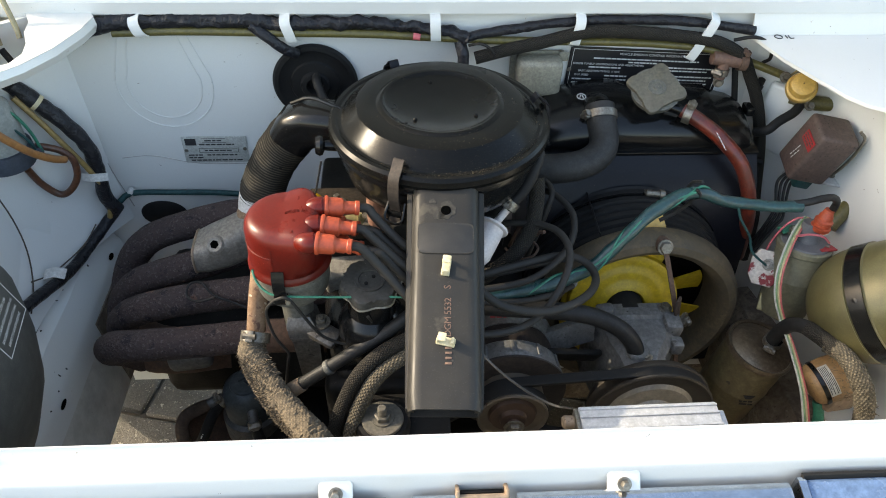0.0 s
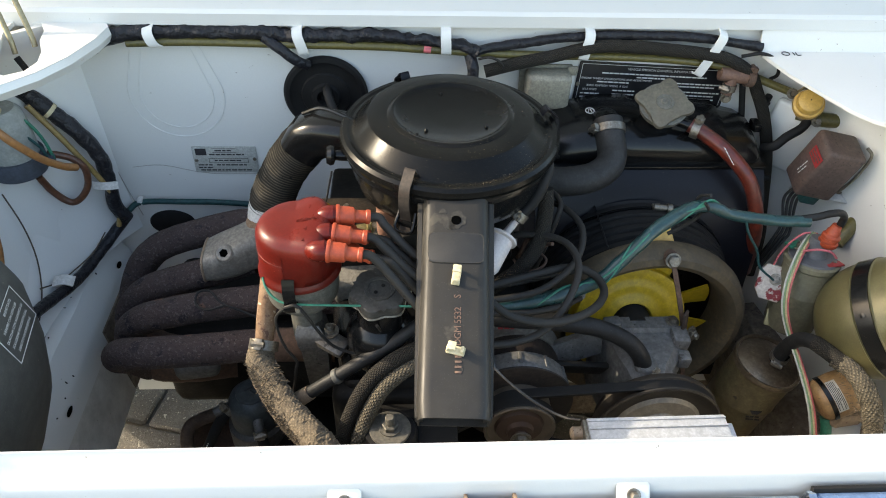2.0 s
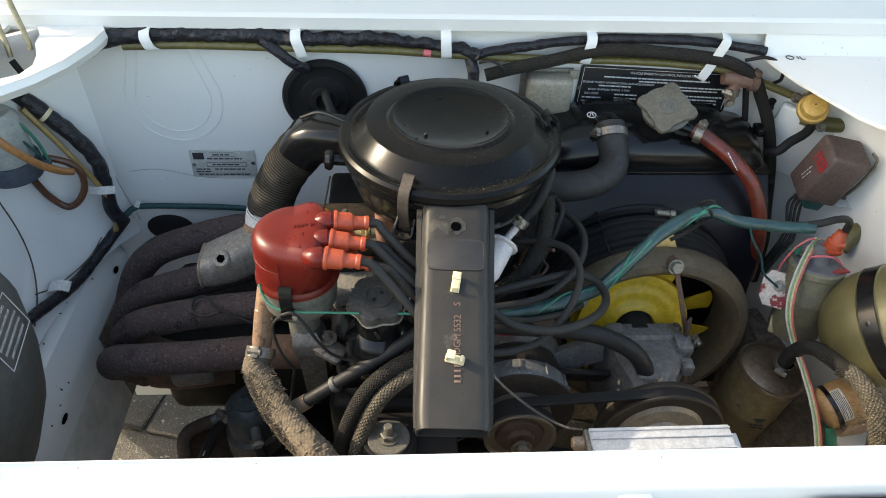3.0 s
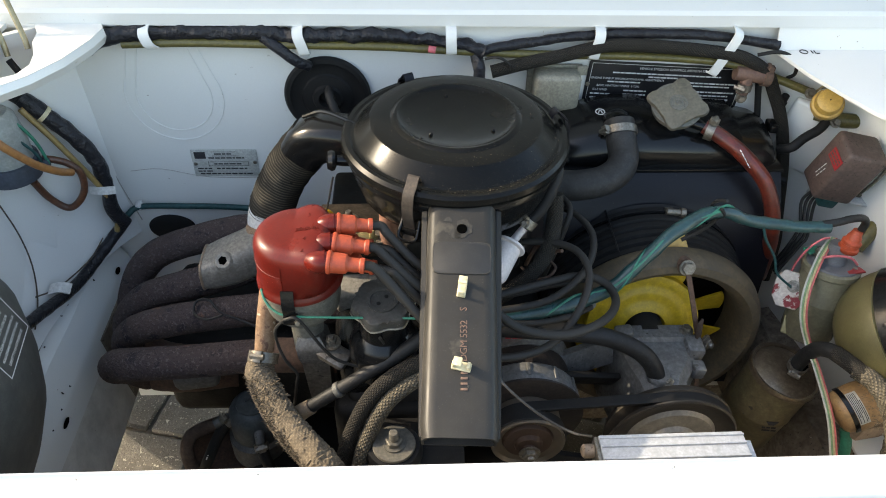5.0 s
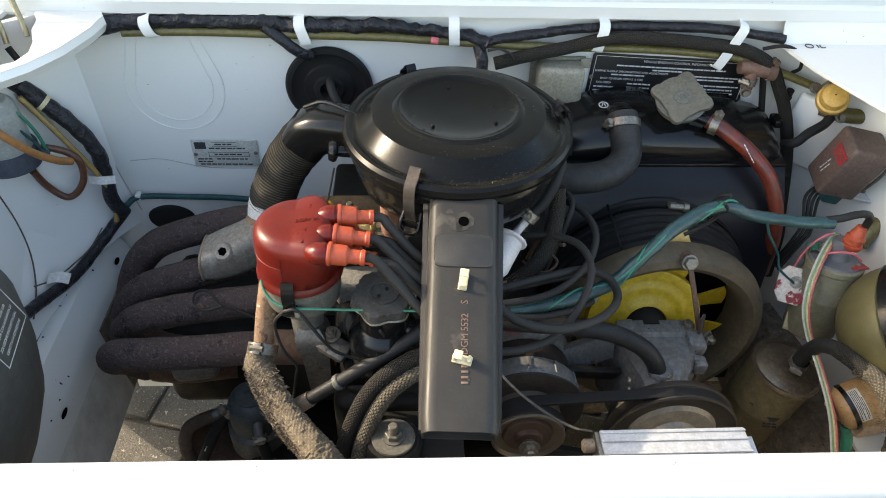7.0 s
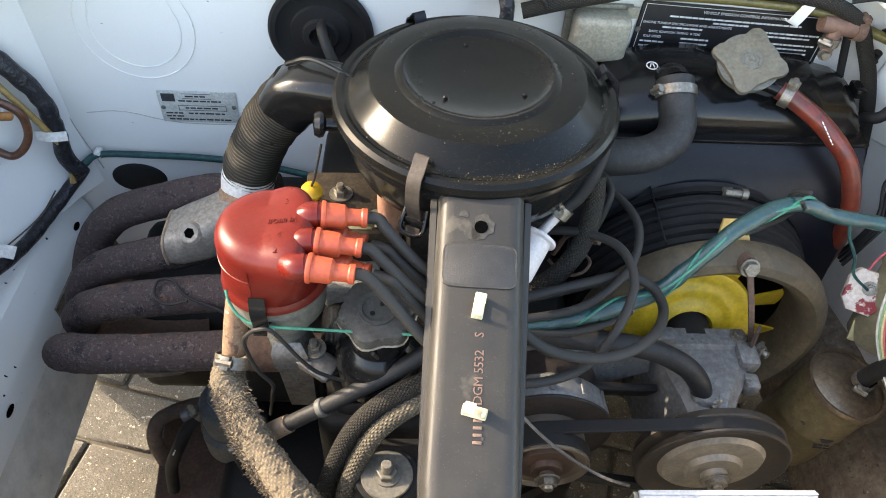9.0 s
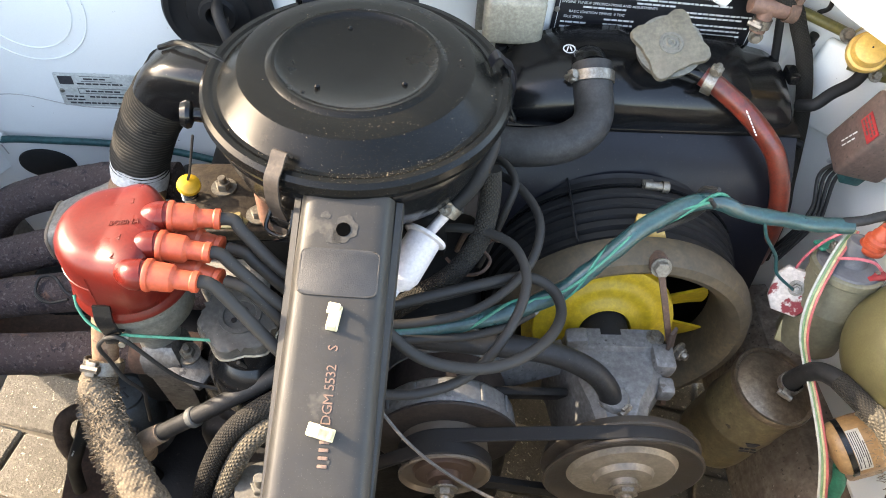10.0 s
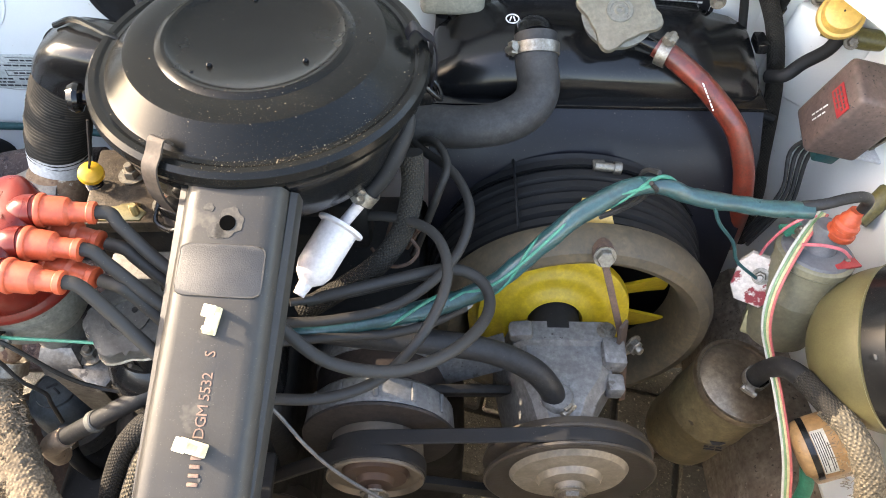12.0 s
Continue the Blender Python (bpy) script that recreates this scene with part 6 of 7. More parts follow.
# ---- carburettor side: filter, loom, cables ----
ff = thing("fuel_filter", (0.04, 0.54, 0.76), "white translucent plastic fuel filter", "fuel filter")
FD = V(-0.48, -0.80, -0.38).normalized()
FB = V(0.0525, 0.5610, 0.7815)
part("bowl", lathe([(0.0, -0.001), (0.0168, -0.001), (0.0172, 0.0), (0.0168, 0.0015), (0.0135, 0.0025), (0.0132, 0.034), (0.0105, 0.041), (0.005, 0.046), (0.004, 0.055), (0, 0.055)], 36, along(FB, FD)), WPLASTIC, ff)
FE = V(0.0711, 0.5702, 0.8026)
FU = (FE - FB).normalized()
part("stem", tube([FB + FD * 0.001, FB.lerp(FE, 0.5), FE - FU * 0.002], 0.0040, 16, 4), WPLASTIC, ff)
part("hose_clip", join(ring(FE, FU, 0.0066, 0.009), bolt(FE + V(-0.004, -0.006, 0.004), (-0.4, -0.7, 0.6), 0.0030, 0.0042)), STEEL, ff, "bright worm-drive hose clip")
part("rubber_hose", tube([FE - FU * 0.006, FE + FU * 0.006, (0.083, 0.575, 0.816), (0.092, 0.582, 0.832), (0.098, 0.594, 0.846), (0.095, 0.606, 0.849)], 0.0058, 14, 8), RUBBER, ff)
hose_thing("braided_hose", [(0.100, 0.600, 0.815), (0.101, 0.590, 0.790), (0.094, 0.572, 0.765), (0.076, 0.556, 0.745), (0.052, 0.545, 0.732), (0.02, 0.53, 0.72)], 0.0082, BRAID, "black woven hose under the fuel filter", n=18, steps=8)
hose_thing("copper_wire", [(0.07, 0.575, 0.74), (0.082, 0.563, 0.735), (0.097, 0.562, 0.738), (0.105, 0.572, 0.742), (0.095, 0.585, 0.745)], 0.0014, RUST, "thin copper-coloured wire under the carburettor", "wire", n=8, steps=6)

lm = thing("wiring_loom", (0.24, 0.58, 0.74), "wiring loom in clear teal sleeving tied to a stay", "wiring loom")
lp = [(-0.01, 0.500, 0.735), (0.04, 0.508, 0.735), (0.085, 0.518, 0.733), (0.128, 0.533, 0.732), (0.158, 0.543, 0.740), (0.187, 0.556, 0.763), (0.224, 0.576, 0.788), (0.262, 0.585, 0.803), (0.300, 0.585, 0.791), (0.340, 0.581, 0.787), (0.380, 0.577, 0.788)]
part("sleeve", tube(lp, [0.0075, 0.0075, 0.0072, 0.007, 0.0068, 0.0068, 0.0072, 0.0066, 0.0062, 0.006, 0.0058], 16, 8, wavy=0.0012), TEAL, lm, "wrinkled teal plastic sleeve")
path = spline(lp[2:9], 8)
wrap = []
for i, p in enumerate(path):
    a = i * 0.34
    wrap.append(p + V(0.2 * math.cos(a), -0.75 * math.cos(a), math.sin(a)) * 0.0078)
part("green_wire", tube(wrap, 0.0014, 8, 2), GREEN, lm)
part("green_wire", tube([p + V(0.15 * math.cos(1.2 + i * 0.2), -0.8 * abs(math.cos(1.2 + i * 0.2)), 0.7) * 0.0078 for i, p in enumerate(spline(lp[3:8], 6))], 0.0012, 8, 2), GREEN, lm)
part("wire_tie", join(tube([(0.262, 0.578, 0.812), (0.268, 0.580, 0.803), (0.266, 0.586, 0.795), (0.259, 0.592, 0.802), (0.260, 0.588, 0.814), (0.265, 0.578, 0.822)], 0.0018, 8, 6),
                      tube([(0.266, 0.586, 0.797), (0.262, 0.590, 0.782), (0.250, 0.592, 0.768), (0.238, 0.592, 0.760)], 0.0022, 8, 6)), GREYRUB, lm)
part("drop_wire", tube([(0.312, 0.579, 0.788), (0.322, 0.581, 0.768), (0.343, 0.588, 0.738), (0.355, 0.590, 0.712), (0.376, 0.588, 0.693)], 0.0014, 8, 6), DARKTEAL, lm)
part("coil_cable", tube([(0.372, 0.579, 0.790), (0.388, 0.580, 0.792), (0.404, 0.585, 0.792), (0.420, 0.591, 0.788), (0.430, 0.596, 0.778), (0.431, 0.598, 0.764)], 0.0040, 12, 6), GREYRUB, lm)

for pts, r, lab in (
    ([(0.02, 0.478, 0.790), (0.05, 0.462, 0.772), (0.085, 0.458, 0.765), (0.115, 0.466, 0.763), (0.142, 0.490, 0.755), (0.156, 0.520, 0.746), (0.150, 0.542, 0.747), (0.128, 0.548, 0.752), (0.09, 0.535, 0.756), (0.03, 0.52, 0.75)], 0.0042, "dusty black cable looped over the alternator"),
    ([(0.01, 0.445, 0.752), (0.05, 0.448, 0.748), (0.085, 0.462, 0.750), (0.112, 0.490, 0.762), (0.126, 0.522, 0.776), (0.120, 0.552, 0.780), (0.100, 0.572, 0.775), (0.07, 0.585, 0.765), (0.05, 0.59, 0.75)], 0.0037, "black cable rising from the alternator"),
    ([(0.00, 0.500, 0.752), (0.05, 0.505, 0.750), (0.095, 0.520, 0.750), (0.130, 0.548, 0.762), (0.142, 0.585, 0.772), (0.130, 0.625, 0.770), (0.105, 0.660, 0.760), (0.085, 0.69, 0.76)], 0.0036, "black cable arching past the radiator hose"),
    ([(0.00, 0.490, 0.742), (0.045, 0.500, 0.735), (0.085, 0.508, 0.728), (0.115, 0.520, 0.724), (0.14, 0.54, 0.715)], 0.0034, "dusty cable lying beside the loom"),
    ([(0.10, 0.60, 0.70), (0.118, 0.61, 0.76), (0.125, 0.63, 0.775), (0.112, 0.66, 0.77), (0.09, 0.68, 0.74)], 0.0032, "black cable behind the carburettor"),
    ([(0.02, 0.515, 0.755), (0.06, 0.528, 0.748), (0.10, 0.545, 0.742), (0.135, 0.56, 0.735)], 0.0028, "thin cable beside the loom"),
):
    hose_thing("black_cable", pts, r, CABLE, lab, "cable", n=12, steps=8)
solo("cable_lug", join(lathe([(0.003, 0), (0.007, 0), (0.007, 0.003), (0.003, 0.003)], 16, along((0.140, 0.548, 0.712), (0, -0.6, 0.8))), bolt((0.140, 0.548, 0.713), (0, -0.6, 0.8), 0.005, 0.007)), STEEL, "steel cable lug on the pump bracket", "cable lug")
solo("linkage", join(tube([(0.08, 0.60, 0.72), (0.086, 0.592, 0.752), (0.092, 0.585, 0.76)], 0.0025, 8, 4), tube([(0.095, 0.60, 0.71), (0.105, 0.59, 0.745), (0.112, 0.582, 0.755)], 0.0022, 8, 4)), RUST, "rusty throttle linkage rods", "linkage")

# ---- right side: coil, canister, tanks ----
coil = thing("ignition_coil", (0.40, 0.605, 0.60), "olive-grey ignition coil with a red rubber tower boot", "ignition coil")
C0, C1 = V(0.4125, 0.583, 0.6460), V(0.4165, 0.5965, 0.7200)
CD = (C1 - C0).normalized()
part("case", lathe([(0.0, -0.020), (0.0235, -0.020), (0.0282, -0.014), (0.0284, 0.030), (0.0291, 0.032), (0.0291, 0.034), (0.0284, 0.036), (0.0282, 0.066), (0.0302, 0.068), (0.0302, 0.0735), (0.0282, 0.0750), (0.0, 0.0750)], 40, along(C0, CD)), mat("olive_grey_enamel", (0.20, 0.185, 0.115), (0.145, 0.135, 0.09), rough=0.4, rough2=0.55, scale=30, bump=0.1), coil)
top = C0 + CD * 0.0750
part("top_insulator", lathe([(0.0, 0.0), (0.0270, 0.0), (0.0262, 0.002), (0.013, 0.004), (0.0095, 0.026), (0, 0.026)], 32, along(top, CD)), mat("mottled_grey_bakelite", (0.07, 0.072, 0.078), (0.15, 0.152, 0.16), rough=0.5, scale=140), coil)
part("tower_boot", lathe([(0.0, 0.0), (0.0125, 0.0), (0.0150, 0.003), (0.0152, 0.008), (0.0128, 0.009), (0.0128, 0.014), (0.0140, 0.015), (0.0138, 0.019), (0.0108, 0.022), (0.0105, 0.027), (0.0085, 0.030), (0.0070, 0.038), (0, 0.038)], 30, along(top + V(0.007, -0.002, 0.020), (0.15, 0.10, 1)) @ Matrix.Scale(0.72, 4)), ORANGE, coil, "orange-red rubber boot")
for dx, dy in ((-0.014, 0.010), (0.018, -0.014)):
    part("terminal", bolt(top + V(dx, dy, 0.002 - dx * 0.3), CD, 0.0042, 0.0065, 0.008), STEEL, coil)
part("red_tag", box((0.022, 0.010, 0.002), along(top + V(0.016, -0.016, 0.004), CD) @ pose(0, 0, 0, 0, 0, 30), 0.0006), REDPAINT, coil)
part("green_tag", box((0.02, 0.012, 0.003), along(top + V(-0.016, 0.016, 0.006), CD) @ pose(0, 0, 0, 0, 0, 30), 0.0006), GREEN, coil)
rs = thing("ballast_resistor", (0.384, 0.612, 0.655), "white ceramic resistor with red paint blotches", "resistor")
RB = along((0.3850, 0.600, 0.677), (-0.42, -0.62, 0.6), (0.1, 0.3, 0.9)) @ Matrix.Scale(1.16, 4)
part("block", prism([(-0.015, -0.009), (-0.009, -0.018), (0.009, -0.018), (0.015, -0.009), (0.015, 0.009), (0.008, 0.018), (-0.009, 0.018), (-0.015, 0.009)], 0.012, RB, 0.0025), CERAMIC, rs)
part("terminal", bolt(RB @ V(0.002, 0.004, 0.012), RB.to_3x3() @ V(0, 0, 1), 0.0045, 0.007, 0.009), STEEL, rs)
part("foot", box((0.026, 0.022, 0.006), along((0.394, 0.578, 0.640), (-0.35, -0.65, 0.6), (0.1, 0.3, 0.9)), 0.002), mat("yellowed_steel", (0.34, 0.30, 0.14), (0.25, 0.22, 0.12), rough=0.45, metal=0.4), rs)
hose_thing("pink_wire", [(0.381, 0.606, 0.692), (0.384, 0.608, 0.712), (0.391, 0.608, 0.733), (0.401, 0.608, 0.745), (0.410, 0.610, 0.745)], 0.0012, PINK, "pink wire from the coil to the resistor", "wire", n=8, steps=6)
rib = thing("ribbon_cable", (0.40, 0.54, 0.55), "flat four-colour ribbon cable hanging past the coil", "ribbon cable")
rp = [(0.422, 0.620, 0.737), (0.405, 0.602, 0.738), (0.389, 0.582, 0.728), (0.378, 0.563, 0.707), (0.378, 0.549, 0.682), (0.388, 0.536, 0.655), (0.393, 0.510, 0.640), (0.398, 0.470, 0.615), (0.402, 0.44, 0.58)]
for k, w in enumerate(WIRES):
    o = V(0.8, -0.55, 0.0).normalized() * ((k - 1.5) * 0.0021)
    part("strand", tube([V(*p) + o for p in rp], 0.00115, 8, 7), w, rib)
hose_thing("white_red_wire", [(0.396, 0.588, 0.737), (0.406, 0.581, 0.745), (0.419, 0.577, 0.745), (0.430, 0.578, 0.735)], 0.0013, PINK, "pink and white wire on the coil", "wire", n=8, steps=6)

can = thing("fuel_canister", (0.372, 0.55, 0.47), "tarnished brass-coloured canister with a pressed rim", "canister")
KM = pose(0.383, 0.545, 0.600, 4, 9, 0)
part("body", lathe([(0, -0.135), (0.030, -0.133), (0.0355, -0.122), (0.0372, -0.110), (0.0378, -0.060), (0.0388, -0.057), (0.0378, -0.054), (0.0380, -0.002), (0, -0.002)], 48, KM), CANISTER, can)
part("rim", lathe([(0.0378, -0.006), (0.0402, -0.005), (0.0408, -0.001), (0.0396, 0.0025), (0.0368, 0.0018), (0.036, -0.0005), (0.030, 0.003), (0.012, 0.0055), (0, 0.006)], 56, KM), mat("browned_lid_metal", (0.30, 0.235, 0.16), (0.17, 0.125, 0.085), rough=0.28, rough2=0.42, metal=0.7, scale=40, bump=0.15), can, "browned metal lid")
part("nipple", lathe([(0.0065, 0.0), (0.006, 0.02), (0, 0.02)], 16, KM @ pose(0.008, -0.006, 0.004)), BLACK, can)
cm = along((0.376, 0.548, 0.548), (-0.12, -0.98, 0.02), (0, 0, 1))
bars("faded_print", [(-0.009, -0.008, 0.018), (-0.008, -0.013, 0.016)], cm @ pose(0, 0, 0.0381), INK, can, h=0.0022)
part("emblem", prism([(-0.007, 0.003), (0.007, 0.003), (0.003, -0.003), (-0.003, -0.003)], 0.0006, cm @ pose(0.0, 0.0, 0.0381)), INK, can)
ch = thing("canister_hose", (0.39, 0.545, 0.60), "black vent hose turning into a frayed tan sleeve", "hose")
part("rubber_hose", tube([(0.390, 0.541, 0.608), (0.389, 0.536, 0.634), (0.391, 0.526, 0.660), (0.397, 0.511, 0.673), (0.405, 0.490, 0.678), (0.413, 0.474, 0.678)], 0.0082, 18, 8), GREYRUB, ch)
part("woven_cover", tube([(0.398, 0.508, 0.6745), (0.405, 0.490, 0.678), (0.413, 0.474, 0.678)], 0.0086, 20, 8), BRAID, ch, "black woven cover")
part("sleeve", tube([(0.408, 0.484, 0.677), (0.418, 0.468, 0.677), (0.428, 0.451, 0.668), (0.436, 0.436, 0.650), (0.441, 0.425, 0.622), (0.444, 0.415, 0.57)], [0.0088, 0.0096, 0.0102, 0.0102, 0.0102, 0.0100], 28, 16, jag=0.0007, wavy=0.001), BRAIDTAN, ch, "frayed tan woven sleeve")
part("hose_clip", ring((0.3895, 0.5385, 0.618), (0.0, -0.2, 1), 0.0095, 0.008, up=(-0.6, -0.8, 0)), STEEL, ch)
rnd = random.Random(9)
fz = []
for k in range(220):
    t = rnd.random()
    base = V(0.414, 0.474, 0.677).lerp(V(0.440, 0.428, 0.632), t)
    a = rnd.uniform(0, 2 * math.pi)
    w = V(math.cos(a), -abs(math.sin(a)) * 0.7, abs(math.sin(a)) * 0.5).normalized()
    p = base + w * 0.0102
    q = p + w * rnd.uniform(0.002, 0.006) + V(rnd.uniform(-1, 1), rnd.uniform(-1, 1), rnd.uniform(-1, 1)) * 0.002
    fz.append(tube([p, p.lerp(q, 0.5) + V(0, 0, 0.0006), q], 0.00028, 3, 2))
tagged(part("loose_threads", join(*fz), FUZZ, ch), kind="stuff")

tk = thing("expansion_tank", (0.46, 0.53, 0.58), "round yellow-lacquered metal tank held by a black strap", "tank")
TA = V(-0.583, 0.418, -0.697).normalized()
TM = along(V(0.467, 0.522, 0.695), TA, (0, 0, 1))
prof = [(0.0, -0.085), (0.035, -0.080), (0.056, -0.066), (0.064, -0.045)] + [(0.064 * math.cos(a), 0.064 * math.sin(a)) for a in [radians(6 * k) for k in range(15)]] + [(0.0, 0.064)]
part("shell", lathe(prof, 72, TM), BRASS, tk, angle=60)
part("strap", lathe([(0.0632, -0.018), (0.0656, -0.018), (0.0656, -0.002), (0.0632, -0.002), (0.0632, -0.018)], 72, TM, cap=False), BLACK, tk, "black steel strap")
for q, r in ((-0.0195, 0.0645), (-0.0005, 0.0645)):
    part("strap_bead", lathe([(r - 0.001, q - 0.0016), (r + 0.0012, q), (r - 0.001, q + 0.0016)], 72, TM, cap=False), BRASS, tk)
SP = V(-0.82, -0.36, 0.44)
SP = (SP - TA * SP.dot(TA)).normalized()
part("rivet", lathe([(0.0032, 0), (0.0028, 0.0012), (0, 0.0016)], 14, along(TM.translation + TA * -0.010 + SP * 0.0650, SP)), BLACK, tk)

rg = thing("amber_regulator", (0.425, 0.485, 0.56), "sandy orange round regulator with a printed label", "regulator")
GM = along((0.406, 0.4755, 0.6125), (0.83, 0.11, 0.42), (0, 0, 1)) @ Matrix.Scale(0.84, 4)
part("dome", lathe([(0, 0), (0.014, 0.0006), (0.0225, 0.0022), (0.0262, 0.006), (0.0275, 0.010), (0.0275, 0.012), (0, 0.012)], 40, GM), SANDY, rg)
part("case", lathe([(0.0275, 0.012), (0.0290, 0.014), (0.0296, 0.032), (0.0285, 0.048), (0.024, 0.056), (0, 0.057)], 40, GM), SANDY, rg)
ga = GM.to_3x3().inverted() @ V(-0.43, -0.49, 0.76)
g0 = math.atan2(ga.y, ga.x)


def wrap(r0, r1, z0, z1, d0, d1):
    """A thin band wrapped round the regulator between two angles."""
    return loft([[GM @ V(r * math.cos(g0 + radians(d)), r * math.sin(g0 + radians(d)), z) for r, z in ((r0, z0), (r1, z0), (r1, z1), (r0, z1))] for d in range(d0, d1 + 1, 5)])


part("band", wrap(0.026, 0.0298, 0.0112, 0.0168, -80, 80), BLACK, rg, "black band")
lbl = part("label", wrap(0.027, 0.0299, 0.0175, 0.0300, -35, 50), PLATE, rg, "pale printed label")
part("label_print", join(*[wrap(0.0290, 0.0302, z0, z0 + 0.0008, d0, d1) for z0, d0, d1 in ((0.0184, -30, 45), (0.0203, -30, 30), (0.0222, -30, 45), (0.0241, -30, 20), (0.0260, -30, 45), (0.0279, -10, 40))]), INK, lbl)
part("base", box((0.05, 0.05, 0.02), pose(0.445, 0.490, 0.588, 0, 20, 20), 0.004), TANMETAL, rg)
hose_thing("green_hose", [(0.425, 0.472, 0.590), (0.428, 0.462, 0.570), (0.430, 0.455, 0.53)], 0.006, GREEN, "short green tube under the regulator", "tube", n=12, steps=5)
rnd = random.Random(3)
solo("dry_stalks", join(*[tube([(0.44 + rnd.uniform(-0.03, 0.04), 0.43 + rnd.uniform(-0.03, 0.03), 0.545 + rnd.uniform(-0.01, 0.01)), (0.44 + rnd.uniform(-0.03, 0.05), 0.43 + rnd.uniform(-0.03, 0.03), 0.555 + rnd.uniform(-0.01, 0.02))], 0.0007, 4, 2) for k in range(40)]),
     mat("dry_straw", (0.42, 0.30, 0.15), rough=0.8), "dry grass stalks caught in the corner", "dry grass", kind="stuff")
solo("shelf_bracket", box((0.06, 0.13, 0.006), pose(0.485, 0.455, 0.545, 0, -6, 0), 0.002), WHITE, "white steel shelf under the regulator", "bracket")
rel = thing("relay_box", (0.44, 0.71, 0.72), "rust-filmed brown relay box on a zinc bracket", "relay")
BX, BY, BZ = V(0.97, -0.03, -0.21), V(0.03, 0.97, 0.20), V(0.20, -0.20, 0.96)
BY = (BY - BX * BY.dot(BX) / BX.length_squared).normalized()
BX.normalize()
BZ = BX.cross(BY)
BM = Matrix((BX, BY, BZ)).transposed().to_4x4()
BM.translation = V(0.449, 0.690, 0.781)
BM = BM @ Matrix.Scale(1.16, 4)
part("case", box((0.042, 0.038, 0.062), BM, 0.0045, 3), RELAYRUST, rel)
LF = BM @ pose(-0.0212, 0, 0, 0, -90, 0) @ pose(0, 0, 0, 0, 0, -90)
lb = part("red_label", box((0.022, 0.0115, 0.0006), LF @ pose(0.006, 0.0135, 0.0004), 0), REDPAINT, rel, "small red label")
bars("label_print", [(-0.009, 0.003, 0.018), (-0.009, 0.0, 0.018), (-0.009, -0.003, 0.016)], LF @ pose(0.006, 0.0135, 0.0008), RELAYRUST, lb, h=0.0012)
bars("scratched_writing", [(-0.008, 0.002, 0.018), (-0.008, -0.002, 0.014)], LF @ pose(0.002, -0.006, 0.0004, 0, 0, 80), WRITING, rel, h=0.0010)
part("bracket", join(box((0.060, 0.003, 0.05), BM @ pose(0.030, 0.016, -0.030), 0.001), box((0.028, 0.03, 0.003), BM @ pose(0.036, 0.002, -0.032), 0.001)), BARE, rel, "zinc-plated bracket")
part("screw", bolt(BM @ V(0.036, 0.002, -0.030), BZ, 0.0045, 0.007), STEEL, rel)
part("wire_clip", tube([BM @ V(0.020, -0.005, 0.036), BM @ V(0.027, -0.010, 0.030), BM @ V(0.027, -0.014, 0.005), BM @ V(0.026, -0.012, -0.02)], 0.0018, 8, 5), STEEL, rel)
part("plug", box((0.018, 0.014, 0.014), BM @ pose(0.006, -0.006, -0.038), 0.002), DARKTEAL, rel, "dark green plug")
for k in range(4):
    o = 0.005 * k
    hose_thing("relay_wire", [BM @ V(-0.012 + o, -0.004, -0.030), BM @ V(-0.016 + o, -0.006, -0.048), V(0.418 + o, 0.678, 0.705 - o), V(0.410 + o, 0.672, 0.68), V(0.405, 0.68 - o, 0.64)], 0.0018, GREYRUB, "grey wire hanging from the relay plug", "wire", n=8, steps=6)

# ---- pipes on the firewall ----
vl = thing("amber_cap_valve", (0.456, 0.775, 0.79), "amber capped brake-pipe valve on a clip", "valve")
VM = along((0.434, 0.744, 0.831), (-0.32, -0.62, 0.72))
part("cap", lathe([(0.0, -0.004), (0.0172, -0.004), (0.0180, 0.000), (0.0172, 0.005), (0.0150, 0.0062), (0.0146, 0.012), (0.0132, 0.016), (0.0095, 0.0175), (0, 0.018)], 36, VM), AMBER, vl, "amber plastic cap")
part("vent", lathe([(0, 0.0184), (0.0009, 0.0184), (0.0009, 0.0175)], 8, VM), DARK, vl)
part("stem", lathe([(0.010, -0.030), (0.011, -0.004), (0, -0.004)], 18, VM), TANMETAL, vl)
part("bracket", strip([(0.430, 0.772, 0.830), (0.445, 0.776, 0.838), (0.462, 0.768, 0.834), (0.476, 0.752, 0.826), (0.490, 0.738, 0.822), (0.503, 0.732, 0.826)], (0.1, -0.5, 0.8), 0.012, 0.002), mat("amber_steel", (0.50, 0.40, 0.20), rough=0.45, metal=0.3), vl)
part("screw", bolt((0.424, 0.768, 0.832), (-0.2, -0.8, 0.6), 0.0045, 0.0065), STEEL, vl)
part("screw", bolt((0.455, 0.747, 0.805), (-0.2, -0.8, 0.6), 0.0040, 0.0060), STEEL, vl)
pipe_pts = [(-0.36, 0.792, 0.880), (-0.286, 0.791, 0.8825), (-0.186, 0.791, 0.8805), (-0.076, 0.791, 0.8785), (-0.017, 0.791, 0.875), (0.088, 0.792, 0.869), (0.221, 0.792, 0.8665), (0.303, 0.791, 0.8615), (0.345, 0.789, 0.855), (0.382, 0.787, 0.843), (0.412, 0.780, 0.834), (0.432, 0.774, 0.828)]
hose_thing("fuel_pipe", pipe_pts, 0.0048, OLIVE, "olive coated pipe clipped along the firewall", "pipe", n=12, steps=5)
